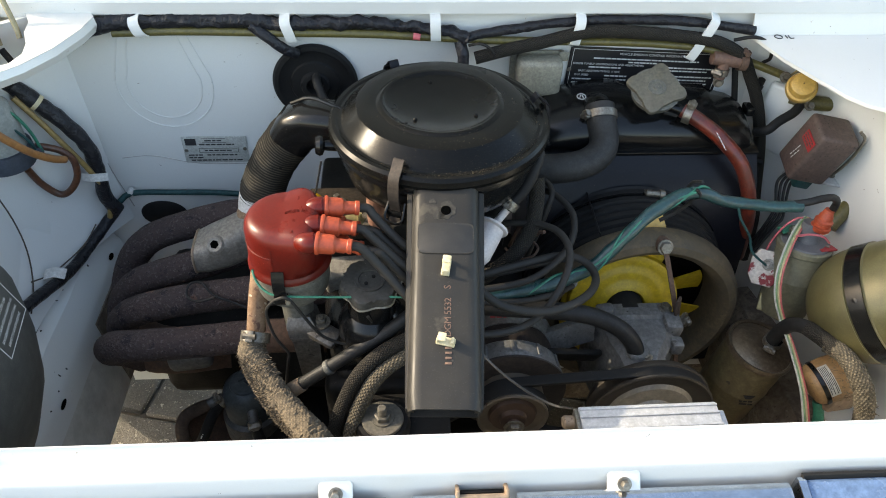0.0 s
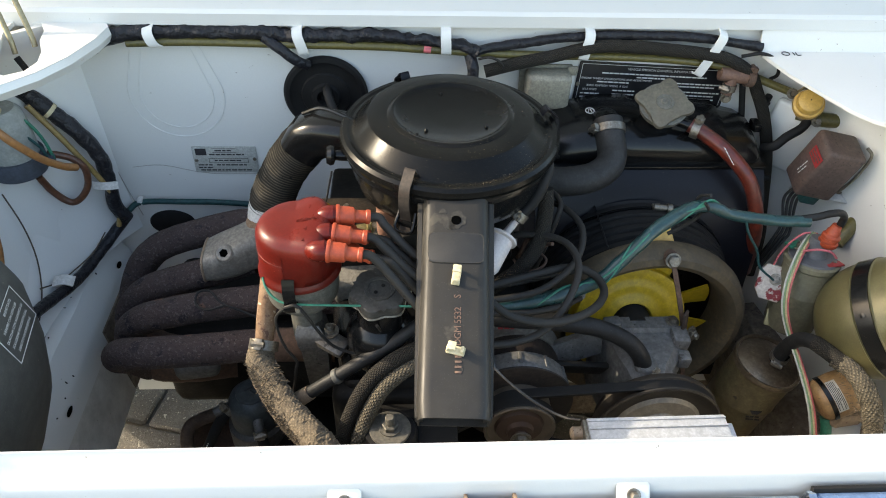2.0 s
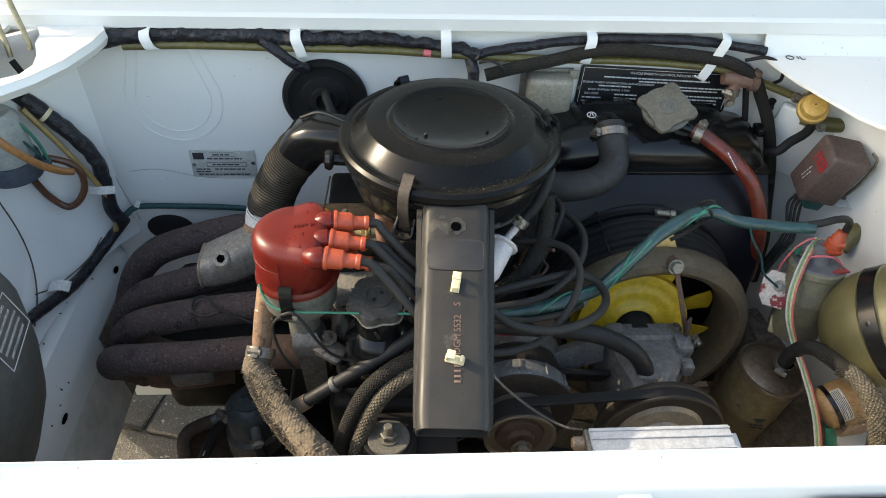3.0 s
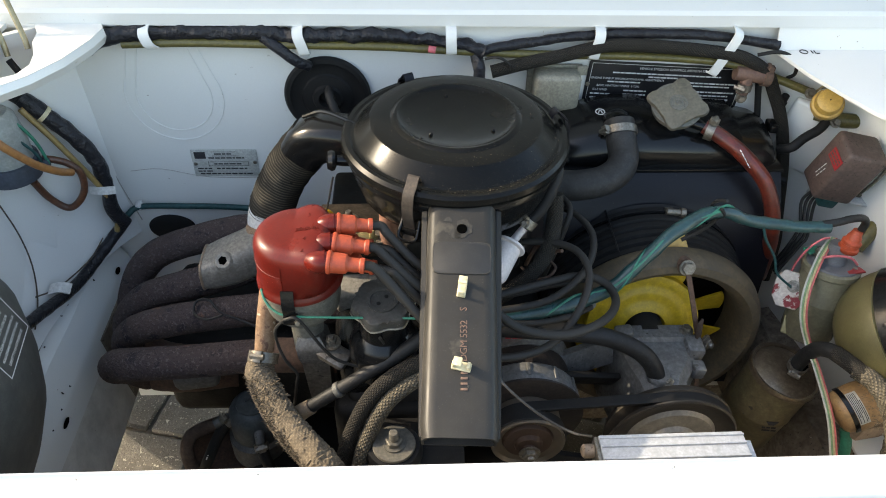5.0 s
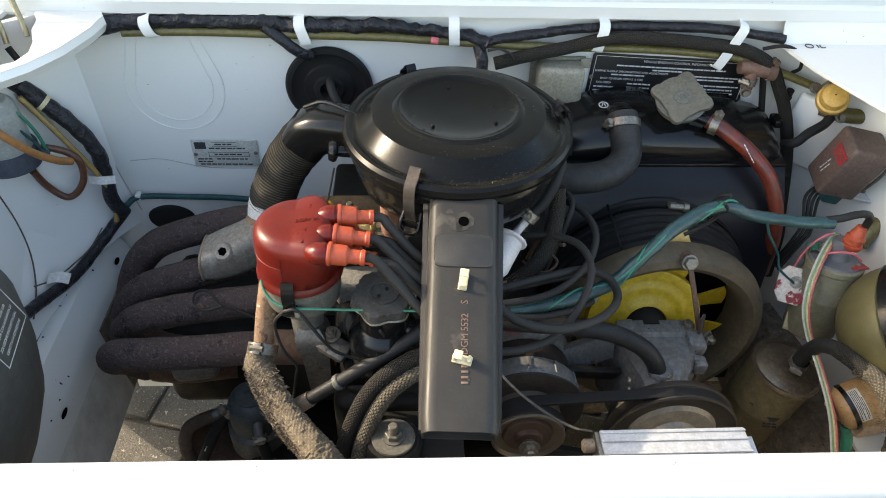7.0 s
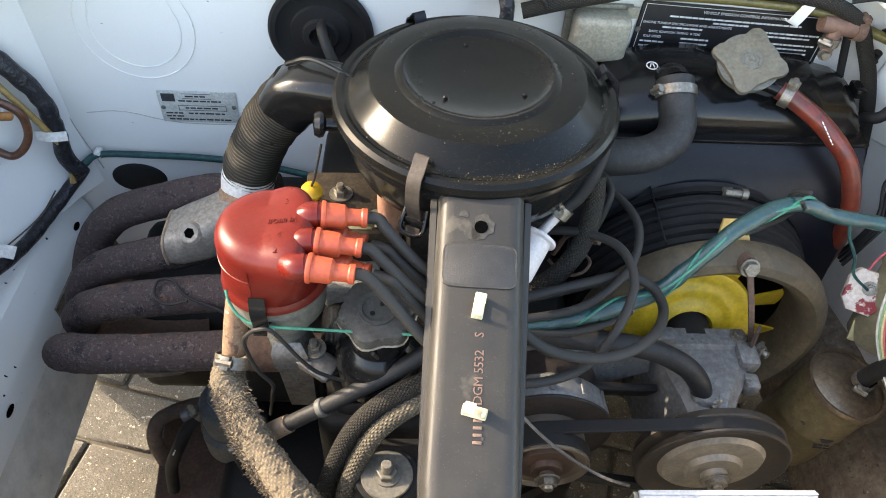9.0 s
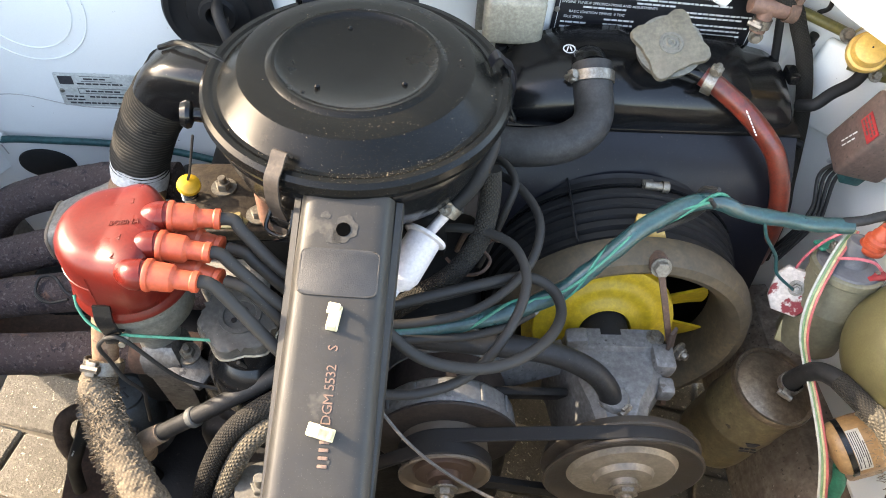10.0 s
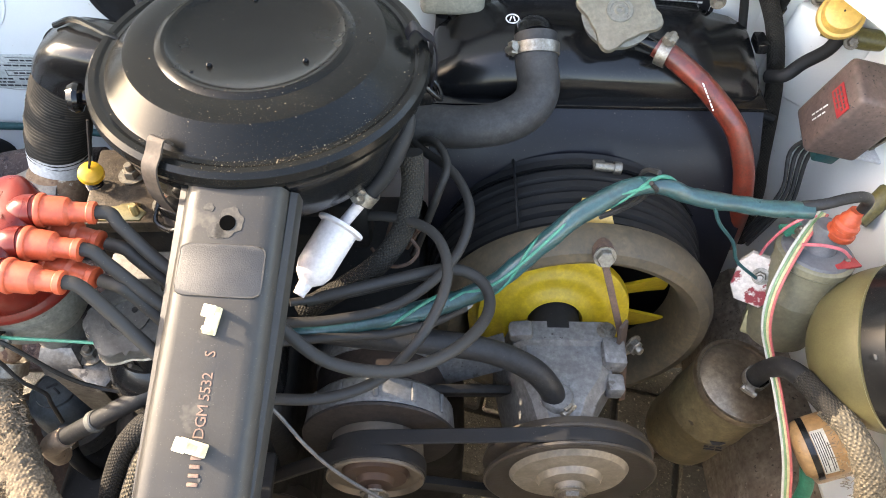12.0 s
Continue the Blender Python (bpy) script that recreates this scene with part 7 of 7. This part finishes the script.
hose_thing("fuel_pipe", [(0.440, 0.768, 0.806), (0.462, 0.752, 0.806), (0.482, 0.745, 0.808), (0.506, 0.735, 0.810), (0.524, 0.720, 0.801), (0.532, 0.705, 0.776), (0.528, 0.690, 0.747), (0.512, 0.675, 0.726), (0.494, 0.660, 0.711), (0.478, 0.650, 0.695)], 0.0088, OLIVE, "olive hose running down the inner wing", "pipe", n=14, steps=6)
hr = thing("wiring_harness", (-0.1, 0.79, 0.87), "black taped wiring harness along the firewall lip", "wiring harness")
part("main_run", tube([(-0.43, 0.770, 0.862), (-0.40, 0.783, 0.878), (-0.361, 0.7930, 0.891), (-0.285, 0.7940, 0.8935), (-0.20, 0.7940, 0.8925), (-0.165, 0.7940, 0.889), (-0.127, 0.7940, 0.890), (-0.075, 0.7940, 0.890), (-0.03, 0.7940, 0.8855), (0.02, 0.7930, 0.880), (0.042, 0.788, 0.874)], [0.008, 0.0085, 0.0080, 0.0072, 0.0072, 0.0080, 0.0072, 0.0070, 0.0064, 0.0068, 0.0075], 18, 16, wavy=0.0042, jag=0.0004), TAPE, hr)
part("branch", tube([(-0.205, 0.792, 0.889), (-0.185, 0.786, 0.876), (-0.172, 0.786, 0.864), (-0.158, 0.795, 0.852)], 0.0062, 12, 6, wavy=0.001), TAPE, hr)
part("branch", tube([(0.035, 0.789, 0.872), (0.055, 0.792, 0.877), (0.088, 0.793, 0.882), (0.14, 0.7955, 0.888), (0.20, 0.7965, 0.892), (0.30, 0.7955, 0.890), (0.38, 0.7930, 0.880)], 0.0056, 12, 6, wavy=0.0012), TAPE, hr)
part("branch", tube([(0.03, 0.7955, 0.872), (0.036, 0.782, 0.855), (0.035, 0.778, 0.835), (0.030, 0.775, 0.80)], 0.0066, 12, 6, wavy=0.0014), TAPE, hr)
part("wire_loop", tube([(0.042, 0.782, 0.868), (0.055, 0.776, 0.873), (0.068, 0.775, 0.866), (0.072, 0.778, 0.853)], 0.0016, 8, 6), CABLE, hr)
part("red_sleeve", tube([(-0.022, 0.782, 0.880), (-0.014, 0.781, 0.879)], 0.004, 10, 3), PINK, hr)
hose_thing("braided_hose", [(0.05, 0.782, 0.852), (0.0875, 0.783, 0.862), (0.127, 0.785, 0.870), (0.185, 0.787, 0.8825), (0.251, 0.787, 0.880), (0.319, 0.787, 0.8725), (0.350, 0.785, 0.864), (0.374, 0.784, 0.848), (0.388, 0.784, 0.826), (0.403, 0.779, 0.798), (0.414, 0.769, 0.764), (0.421, 0.759, 0.728), (0.425, 0.740, 0.675), (0.430, 0.730, 0.639), (0.43, 0.72, 0.58)], 0.0074, BRAID, "black woven hose along the lip and down beside the radiator", n=18, steps=9)
hose_thing("black_hose", [(0.368, 0.790, 0.84), (0.378, 0.788, 0.80), (0.386, 0.78, 0.76), (0.392, 0.765, 0.735), (0.402, 0.752, 0.727), (0.42, 0.742, 0.725)], 0.0038, RUBBER, "thin black wire beside the radiator", "wire", n=10, steps=6)
hose_thing("black_hose", [(0.402, 0.752, 0.765), (0.410, 0.741, 0.775), (0.423, 0.745, 0.785), (0.441, 0.750, 0.795), (0.449, 0.757, 0.805), (0.447, 0.765, 0.812)], 0.0058, RUBBER, "short black hose to the amber valve", n=12, steps=6)
hose_thing("thin_cable", [(0.355, 0.785, 0.872), (0.378, 0.780, 0.878), (0.398, 0.778, 0.868), (0.405, 0.782, 0.850), (0.402, 0.79, 0.84)], 0.0022, RUBBER, "thin black cable looped under the gusset", "wire", n=8, steps=6)
solo("wire_connector", join(lathe([(0.005, 0), (0.006, 0.012), (0.0045, 0.013), (0.0045, 0.022), (0, 0.022)], 14, along((0.408, 0.795, 0.795), (0.05, -0.2, 1)))), RUBBER, "black wire connector hanging on the firewall", "connector")
cu = thing("pipe_union", (0.352, 0.79, 0.83), "rusty copper pipe union with clips", "pipe union")
part("tee", join(tube([(0.335, 0.785, 0.850), (0.375, 0.782, 0.845)], 0.0085, 14, 4), tube([(0.352, 0.783, 0.852), (0.348, 0.780, 0.825)], 0.007, 14, 4)), mat("rusted_copper", (0.26, 0.14, 0.095), (0.17, 0.10, 0.075), rough=0.6, metal=0.3, bump=0.4), cu)
part("clip", ring((0.372, 0.782, 0.845), (1, -0.05, -0.12), 0.0090, 0.009), RUST, cu)
part("clip", ring((0.349, 0.780, 0.834), (-0.1, -0.1, -1), 0.0074, 0.008), STEEL, cu)
part("screw", bolt((0.347, 0.776, 0.822), (-0.2, -1, 0.1), 0.0045, 0.0065), STEEL, cu)

for x, bend, low in ((-0.332, 0.007, 0.877), (-0.166, 0.006, 0.870), (0.003, 0.001, 0.871), (0.170, -0.004, 0.866), (0.327, -0.018, 0.847)):
    t = strip([(x, 0.798, 0.9010), (x, 0.7880, 0.899), (x + bend * 0.05, 0.7840, 0.893), (x + bend * 0.5, 0.7830, 0.884 if low > 0.85 else 0.873), (x + bend, 0.7850, low + 0.002), (x + bend * 1.1, 0.7900, low)],
              (1, 0, 0.5 * bend / 0.018), 0.0118, 0.0014, 6)
    solo("cable_tab", t, WHITE, "white painted metal tab holding the harness", "cable tab", "tabs along the cowl lip")

gr = thing("rubber_grommet", (-0.14, 0.80, 0.78), "large black rubber grommet with a cable through it", "grommet")
GMX = along((-0.1405, 0.8055, 0.809), (0, -1, 0), (0, 0, 1))
part("disc", lathe([(0.0505, 0), (0.0515, 0.003), (0.0490, 0.006), (0.0440, 0.0065), (0.0410, 0.0045), (0.0300, 0.0045), (0.0285, 0.007), (0.0180, 0.008), (0.0160, 0.012), (0.0105, 0.0125), (0.0085, 0.004), (0, 0.004)], 56, GMX), RUBBER, gr)
part("cable", tube([(-0.138, 0.80, 0.822), (-0.137, 0.786, 0.820), (-0.131, 0.775, 0.808), (-0.120, 0.765, 0.79), (-0.10, 0.755, 0.78)], 0.0052, 14, 6), CABLE, gr)

rgb = thing("voltage_regulator", (0.127, 0.79, 0.80), "grey-beige pressed voltage regulator box on the firewall", "regulator")
part("case", box((0.054, 0.028, 0.046), pose(0.128, 0.788, 0.826, 0, 1, 0), 0.006, 3), BEIGE, rgb)
part("flange", box((0.064, 0.004, 0.05), pose(0.127, 0.803, 0.826), 0.001), BEIGE, rgb)
part("ear", box((0.012, 0.003, 0.012), pose(0.158, 0.797, 0.846), 0.001), BEIGE, rgb)
part("screw_dimple", lathe([(0.004, 0), (0.003, -0.0006), (0, -0.0006)], 16, along((0.126, 0.7735, 0.825), (0, -1, 0))), BEIGE, rgb)
for x, zz in ((0.118, 0.772), (0.148, 0.770)):
    part("plug", lathe([(0.0045, 0), (0.0055, 0.012), (0.0055, 0.026), (0, 0.026)], 14, along((x, 0.785, zz), (0.05, 0, 1))), RUBBER, rgb)
hose_thing("regulator_wire", [(0.148, 0.785, 0.772), (0.147, 0.778, 0.762), (0.135, 0.772, 0.755), (0.118, 0.77, 0.762), (0.10, 0.77, 0.775)], 0.0018, CABLE, "black wire below the regulator box", "wire", n=8, steps=6)

bd = thing("emission_board", (0.262, 0.806, 0.79), "black enamelled information board with white print", "information board")
EM = along((0.262, 0.8048, 0.8205), (0, -1, 0), (0, 0, 1)) @ pose(0, 0, 0, 0, 0, 0)
EM = EM @ Matrix.Diagonal((-1, 1, 1, 1)) if (EM.to_3x3() @ V(1, 0, 0)).x < 0 else EM
EM = EM @ pose(0, 0, 0, 0, 0, -3.0)
part("board", prism([(-0.094, -0.030), (0.094, -0.030), (0.096, -0.028), (0.096, 0.028), (0.094, 0.030), (-0.094, 0.030), (-0.096, 0.028), (-0.096, -0.028)], 0.0016, EM, 0.0004), BOARD, bd)
EMT = EM @ pose(0, 0, 0.0018)
words("heading", "VEHICLE EMISSION CONTROL INFORMATION", 0.0042, EMT @ pose(0.008, 0.023, 0), WRITING, bd, 0.0001)
words("heading", "ENGINE TUNEUP SPECIFICATIONS AND ADJUSTMENTS", 0.0036, EMT @ pose(-0.046, 0.0085, 0), WRITING, bd, 0.0001)
words("line", "BASIC IGNITION TIMING  0 TDC", 0.0036, EMT @ pose(-0.056, -0.001, 0), WRITING, bd, 0.0001)
words("line", "IDLE SPEED", 0.0036, EMT @ pose(-0.077, -0.0065, 0), WRITING, bd, 0.0001)
bars("small_print", [(-0.066, 0.0165, 0.132), (-0.022, 0.0125, 0.036), (-0.070, 0.0045, 0.040)] + [(-0.088, -0.012 - 0.005 * k, 0.024) for k in range(3)] + [(-0.048, -0.0065 - 0.005 * k, 0.028) for k in range(4)]
     + [(0.020, 0.0075, 0.068), (0.030, 0.0035, 0.05)] + [(0.022, -0.004 - 0.0046 * k, (0.066, 0.060, 0.064, 0.050, 0.062)[k]) for k in range(5)], EMT, WRITING, bd, h=0.0017, depth=0.0002, gap=0.0009)
part("border", join(*[box(s, EMT @ pose(*p), 0) for s, p in (((0.184, 0.0005, 0.0002), (0, 0.0275, 0)), ((0.0005, 0.055, 0.0002), (-0.092, 0, 0)), ((0.0005, 0.055, 0.0002), (0.092, 0, 0)))]), WRITING, bd)
for x in (-0.0935, 0.0935):
    part("rivet", lathe([(0.0028, 0), (0.0022, 0.0014), (0, 0.0018)], 14, EMT @ pose(x, 0, 0)), STEEL, bd)

idp = thing("maker_plate", (-0.278, 0.806, 0.69), "small aged aluminium identification plate", "identification plate")
PM = along((-0.278, 0.8050, 0.7125), (0, -1, 0), (0, 0, 1))
PM = PM @ Matrix.Diagonal((-1, 1, 1, 1)) if (PM.to_3x3() @ V(1, 0, 0)).x < 0 else PM
part("plate", prism([(-0.040, -0.020), (0.040, -0.020), (0.041, -0.019), (0.041, 0.019), (0.040, 0.020), (-0.040, 0.020), (-0.041, 0.019), (-0.041, -0.019)], 0.001, PM, 0.0003), PLATE, idp)
PT = PM @ pose(0, 0, 0.0011)
bars("maker_mark", [(-0.037, 0.012, 0.014)], PT, INK, idp, h=0.010, depth=0.0002, gap=0.0008)
part("field_box", join(*[box(s, PT @ pose(*p), 0) for s, p in (((0.030, 0.0005, 0.0002), (0.0, 0.017, 0)), ((0.030, 0.0005, 0.0002), (0.0, 0.011, 0)), ((0.05, 0.0005, 0.0002), (0.004, 0.002, 0)), ((0.05, 0.0005, 0.0002), (0.004, -0.004, 0)), ((0.0005, 0.008, 0.0002), (-0.021, -0.001, 0)), ((0.0005, 0.008, 0.0002), (0.029, -0.001, 0)))]), INK, idp)
bars("small_print", [(-0.012, 0.014, 0.024), (-0.020, 0.008, 0.045), (-0.014, -0.001, 0.034), (-0.036, -0.008, 0.018), (-0.036, -0.012, 0.018), (-0.012, -0.008, 0.040), (-0.034, -0.016, 0.066)], PT, INK, idp, h=0.0018, depth=0.0002)
for x in (-0.0375, 0.0375):
    part("rivet", lathe([(0.0026, 0), (0.0020, 0.0012), (0, 0.0015)], 12, PT @ pose(x, -0.001 if x < 0 else 0.001, 0)), STEEL, idp)

# ---- left side ----
hose_thing("green_cable", [(-0.425, 0.775, 0.632), (-0.412, 0.785, 0.645), (-0.395, 0.793, 0.652), (-0.34, 0.796, 0.650), (-0.28, 0.796, 0.648), (-0.22, 0.796, 0.640), (-0.16, 0.79, 0.63)], 0.0040, DARKTEAL, "dark green cable clipped along the firewall", "cable", n=10, steps=6)
solo("cable_clip", box((0.008, 0.012, 0.010), pose(-0.398, 0.795, 0.652), 0.002), WBAND, "white clip on the green cable", "cable clip")
bh = thing("battery_cable", (-0.45, 0.72, 0.60), "thick black sleeved cable down the inner wing", "cable")
part("sleeve", tube([(-0.484, 0.762, 0.838), (-0.472, 0.765, 0.822), (-0.452, 0.767, 0.798), (-0.433, 0.770, 0.769), (-0.421, 0.772, 0.736), (-0.420, 0.772, 0.702), (-0.422, 0.772, 0.662), (-0.414, 0.776, 0.638)], [0.0085, 0.0095, 0.0098, 0.0096, 0.0092, 0.0088, 0.0088, 0.009], 16, 8, wavy=0.0016), TAPE, bh)
part("tape_ring", tube([(-0.4605, 0.7662, 0.8085), (-0.4575, 0.7665, 0.8050)], 0.0104, 16, 3), CREAM, bh)
part("lower_run", tube([(-0.420, 0.785, 0.632), (-0.432, 0.765, 0.622), (-0.446, 0.735, 0.612), (-0.455, 0.700, 0.610), (-0.460, 0.665, 0.618), (-0.468, 0.630, 0.628), (-0.475, 0.590, 0.640)], 0.0072, 14, 8, wavy=0.0008), TAPE, bh)
part("clip", strip([(-0.450, 0.665, 0.628), (-0.460, 0.662, 0.634), (-0.472, 0.660, 0.632)], (0, 1, 0.3), 0.014, 0.002), WBAND, bh)
part("strap", strip([(-0.436, 0.760, 0.704), (-0.421, 0.758, 0.704), (-0.406, 0.763, 0.702)], (0, 0.3, 1), 0.010, 0.0016), WBAND, bh, "white strap")
hose_thing("tan_tube", [(-0.475, 0.752, 0.822), (-0.456, 0.755, 0.785), (-0.442, 0.757, 0.755), (-0.428, 0.760, 0.722), (-0.420, 0.766, 0.690), (-0.418, 0.770, 0.660), (-0.424, 0.768, 0.632)], 0.0034, mat("tan_clear_tube", (0.38, 0.25, 0.09), (0.28, 0.19, 0.07), rough=0.35, bump=0.04), "tan plastic tube beside the black cable", "tube", n=10, steps=6)
wsp = thing("washer_pump", (-0.475, 0.715, 0.75), "cloudy grey washer pump with tubes and plugs", "pump")
part("body", lathe([(0, 0.765), (0.027, 0.765), (0.0265, 0.80), (0.0235, 0.822), (0.018, 0.828), (0, 0.829)], 32, pose(-0.488, 0.715, 0.012)), GREYCLEAR, wsp)
part("base", lathe([(0, 0.748), (0.030, 0.748), (0.032, 0.756), (0.031, 0.770), (0, 0.770)], 32, pose(-0.488, 0.715, 0.012)), BLUEGREY, wsp)
part("connector", box((0.020, 0.012, 0.016), pose(-0.487, 0.700, 0.848, 20), 0.002), CREAM, wsp)
part("connector", box((0.018, 0.012, 0.014), pose(-0.480, 0.718, 0.860, 20), 0.002), CREAM, wsp)
part("lug", box((0.02, 0.014, 0.012), pose(-0.459, 0.720, 0.770), 0.003), BLUEGREY, wsp)
part("green_wire", tube([(-0.476, 0.712, 0.838), (-0.462, 0.718, 0.820), (-0.454, 0.722, 0.795), (-0.450, 0.722, 0.770)], 0.0018, 8, 5), GREEN, wsp)
part("green_wire", tube([(-0.480, 0.706, 0.838), (-0.466, 0.708, 0.812), (-0.456, 0.714, 0.790), (-0.453, 0.718, 0.768)], 0.0016, 8, 5), DARKTEAL, wsp)
hose_thing("orange_tube", [(-0.488, 0.690, 0.878), (-0.480, 0.672, 0.855), (-0.463, 0.670, 0.831), (-0.453, 0.680, 0.808), (-0.445, 0.693, 0.787), (-0.437, 0.712, 0.766), (-0.433, 0.730, 0.752)], 0.0044, ORANGEPIPE, "orange-brown plastic washer tube", "tube", n=12, steps=6)
hose_thing("brown_tube", [(-0.462, 0.733, 0.769), (-0.452, 0.738, 0.764), (-0.440, 0.743, 0.755), (-0.431, 0.745, 0.740), (-0.434, 0.745, 0.716), (-0.446, 0.742, 0.698), (-0.460, 0.740, 0.693), (-0.474, 0.736, 0.712), (-0.480, 0.730, 0.738)], 0.0042, BROWNPIPE, "brown clear tube looping under the washer pump", "tube", n=12, steps=8)
hose_thing("orange_tube", [(-0.52, 0.64, 0.82), (-0.508, 0.645, 0.79), (-0.502, 0.645, 0.74), (-0.502, 0.63, 0.69), (-0.51, 0.60, 0.65)], 0.0042, ORANGEPIPE, "orange-brown tube down the inner wing", "tube", n=12, steps=6)
hose_thing("hook_wire", [(-0.466, 0.753, 0.885), (-0.470, 0.760, 0.905), (-0.492, 0.79, 0.955), (-0.51, 0.82, 1.0)], 0.0030, mat("brass_rod", (0.42, 0.36, 0.22), rough=0.35, metal=0.6), "thin brass-coloured rod through the gusset hole", "rod", n=10, steps=4)
hose_thing("hook_wire", [(-0.446, 0.760, 0.890), (-0.450, 0.767, 0.905), (-0.468, 0.79, 0.955), (-0.482, 0.82, 1.0)], 0.0030, bpy.data.materials["brass_rod"], "thin brass-coloured rod through the gusset hole", "rod", n=10, steps=4)
hose_thing("black_wire", [(-0.462, 0.745, 0.885), (-0.452, 0.742, 0.862), (-0.458, 0.738, 0.852), (-0.468, 0.735, 0.846)], 0.0036, RUBBER, "black wire loop under the gusset", "wire", n=10, steps=5)

tkl = thing("washer_tank", (-0.50, 0.47, 0.56), "dark grey plastic fluid tank with a printed label", "fluid tank")
rings = []
for z, rx, ry in ((0.545, 0.03, 0.05), (0.555, 0.065, 0.10), (0.585, 0.090, 0.13), (0.64, 0.112, 0.145), (0.70, 0.124, 0.15), (0.755, 0.126, 0.15), (0.80, 0.112, 0.14), (0.825, 0.09, 0.12), (0.838, 0.05, 0.08)):
    rings.append([V(-0.507 + (rx - 0.009) * math.copysign(abs(math.cos(a)) ** 0.8, math.cos(a)), 0.415 + ry * math.copysign(abs(math.sin(a)) ** 0.8, math.sin(a)), z) for a in [2 * math.pi * k / 40 for k in range(40)]])
part("body", loft(rings), GREYPLAST, tkl, angle=60)
LM = along((-0.3955, 0.462, 0.768), (0.92, 0.20, 0.30), (-0.35, 0.0, 0.93)) @ Matrix.Scale(0.78, 4)
lab = part("label", join(*[box(q, LM @ pose(*p), 0) for q, p in (((0.085, 0.0007, 0.0006), (0, 0.025, 0)), ((0.085, 0.0007, 0.0006), (0, -0.025, 0)), ((0.0007, 0.05, 0.0006), (-0.0425, 0, 0)), ((0.0007, 0.05, 0.0006), (0.0425, 0, 0)))]), WRITING, tkl, "white printed label")
for k, body in enumerate(("BREVETTATO", "RIEMPIRE CON LITRI 2,00", "DI ACQUA CON AGGIUNTA DI", "SOLUZIONE PRESCRITTA DAL", "LIBRETTO DI ISTRUZIONE")):
    words("label_line", body, 0.0050, LM @ pose(0.010 if k == 0 else 0, 0.018 - 0.0088 * k, 0.0002), WRITING, lab, 0.0001)

# ---- paving: blocks laid on the ground, those in view ----
pav = tagged(new("paving"), "sandy concrete block paving with open joints", "paving", kind="structure")
HOME["paving"] = V(0, 0, 0)
bm = box((0.194, 0.094, 0.030), Matrix(), 0.004, 1)
me = finish(bm, "paver", PAVER)
rnd = random.Random(11)
PA = radians(-14)
for i in range(-7, 8):
    for j in range(-9, 14):
        x0, y0 = (i + 0.5 * (j % 2)) * 0.2, j * 0.1
        x = -0.53 + x0 * math.cos(PA) - y0 * math.sin(PA)
        y = 0.765 + x0 * math.sin(PA) + y0 * math.cos(PA)
        if -1.5 < x < 0.9 and 0.15 < y < 1.6:
            o = new("paver", me)
            o.parent = pav
            o.matrix_basis = pose(x, y, GROUND - 0.015 + rnd.uniform(-0.002, 0.001), rnd.uniform(-0.6, 0.6), rnd.uniform(-0.6, 0.6), math.degrees(PA) + rnd.uniform(-0.8, 0.8))
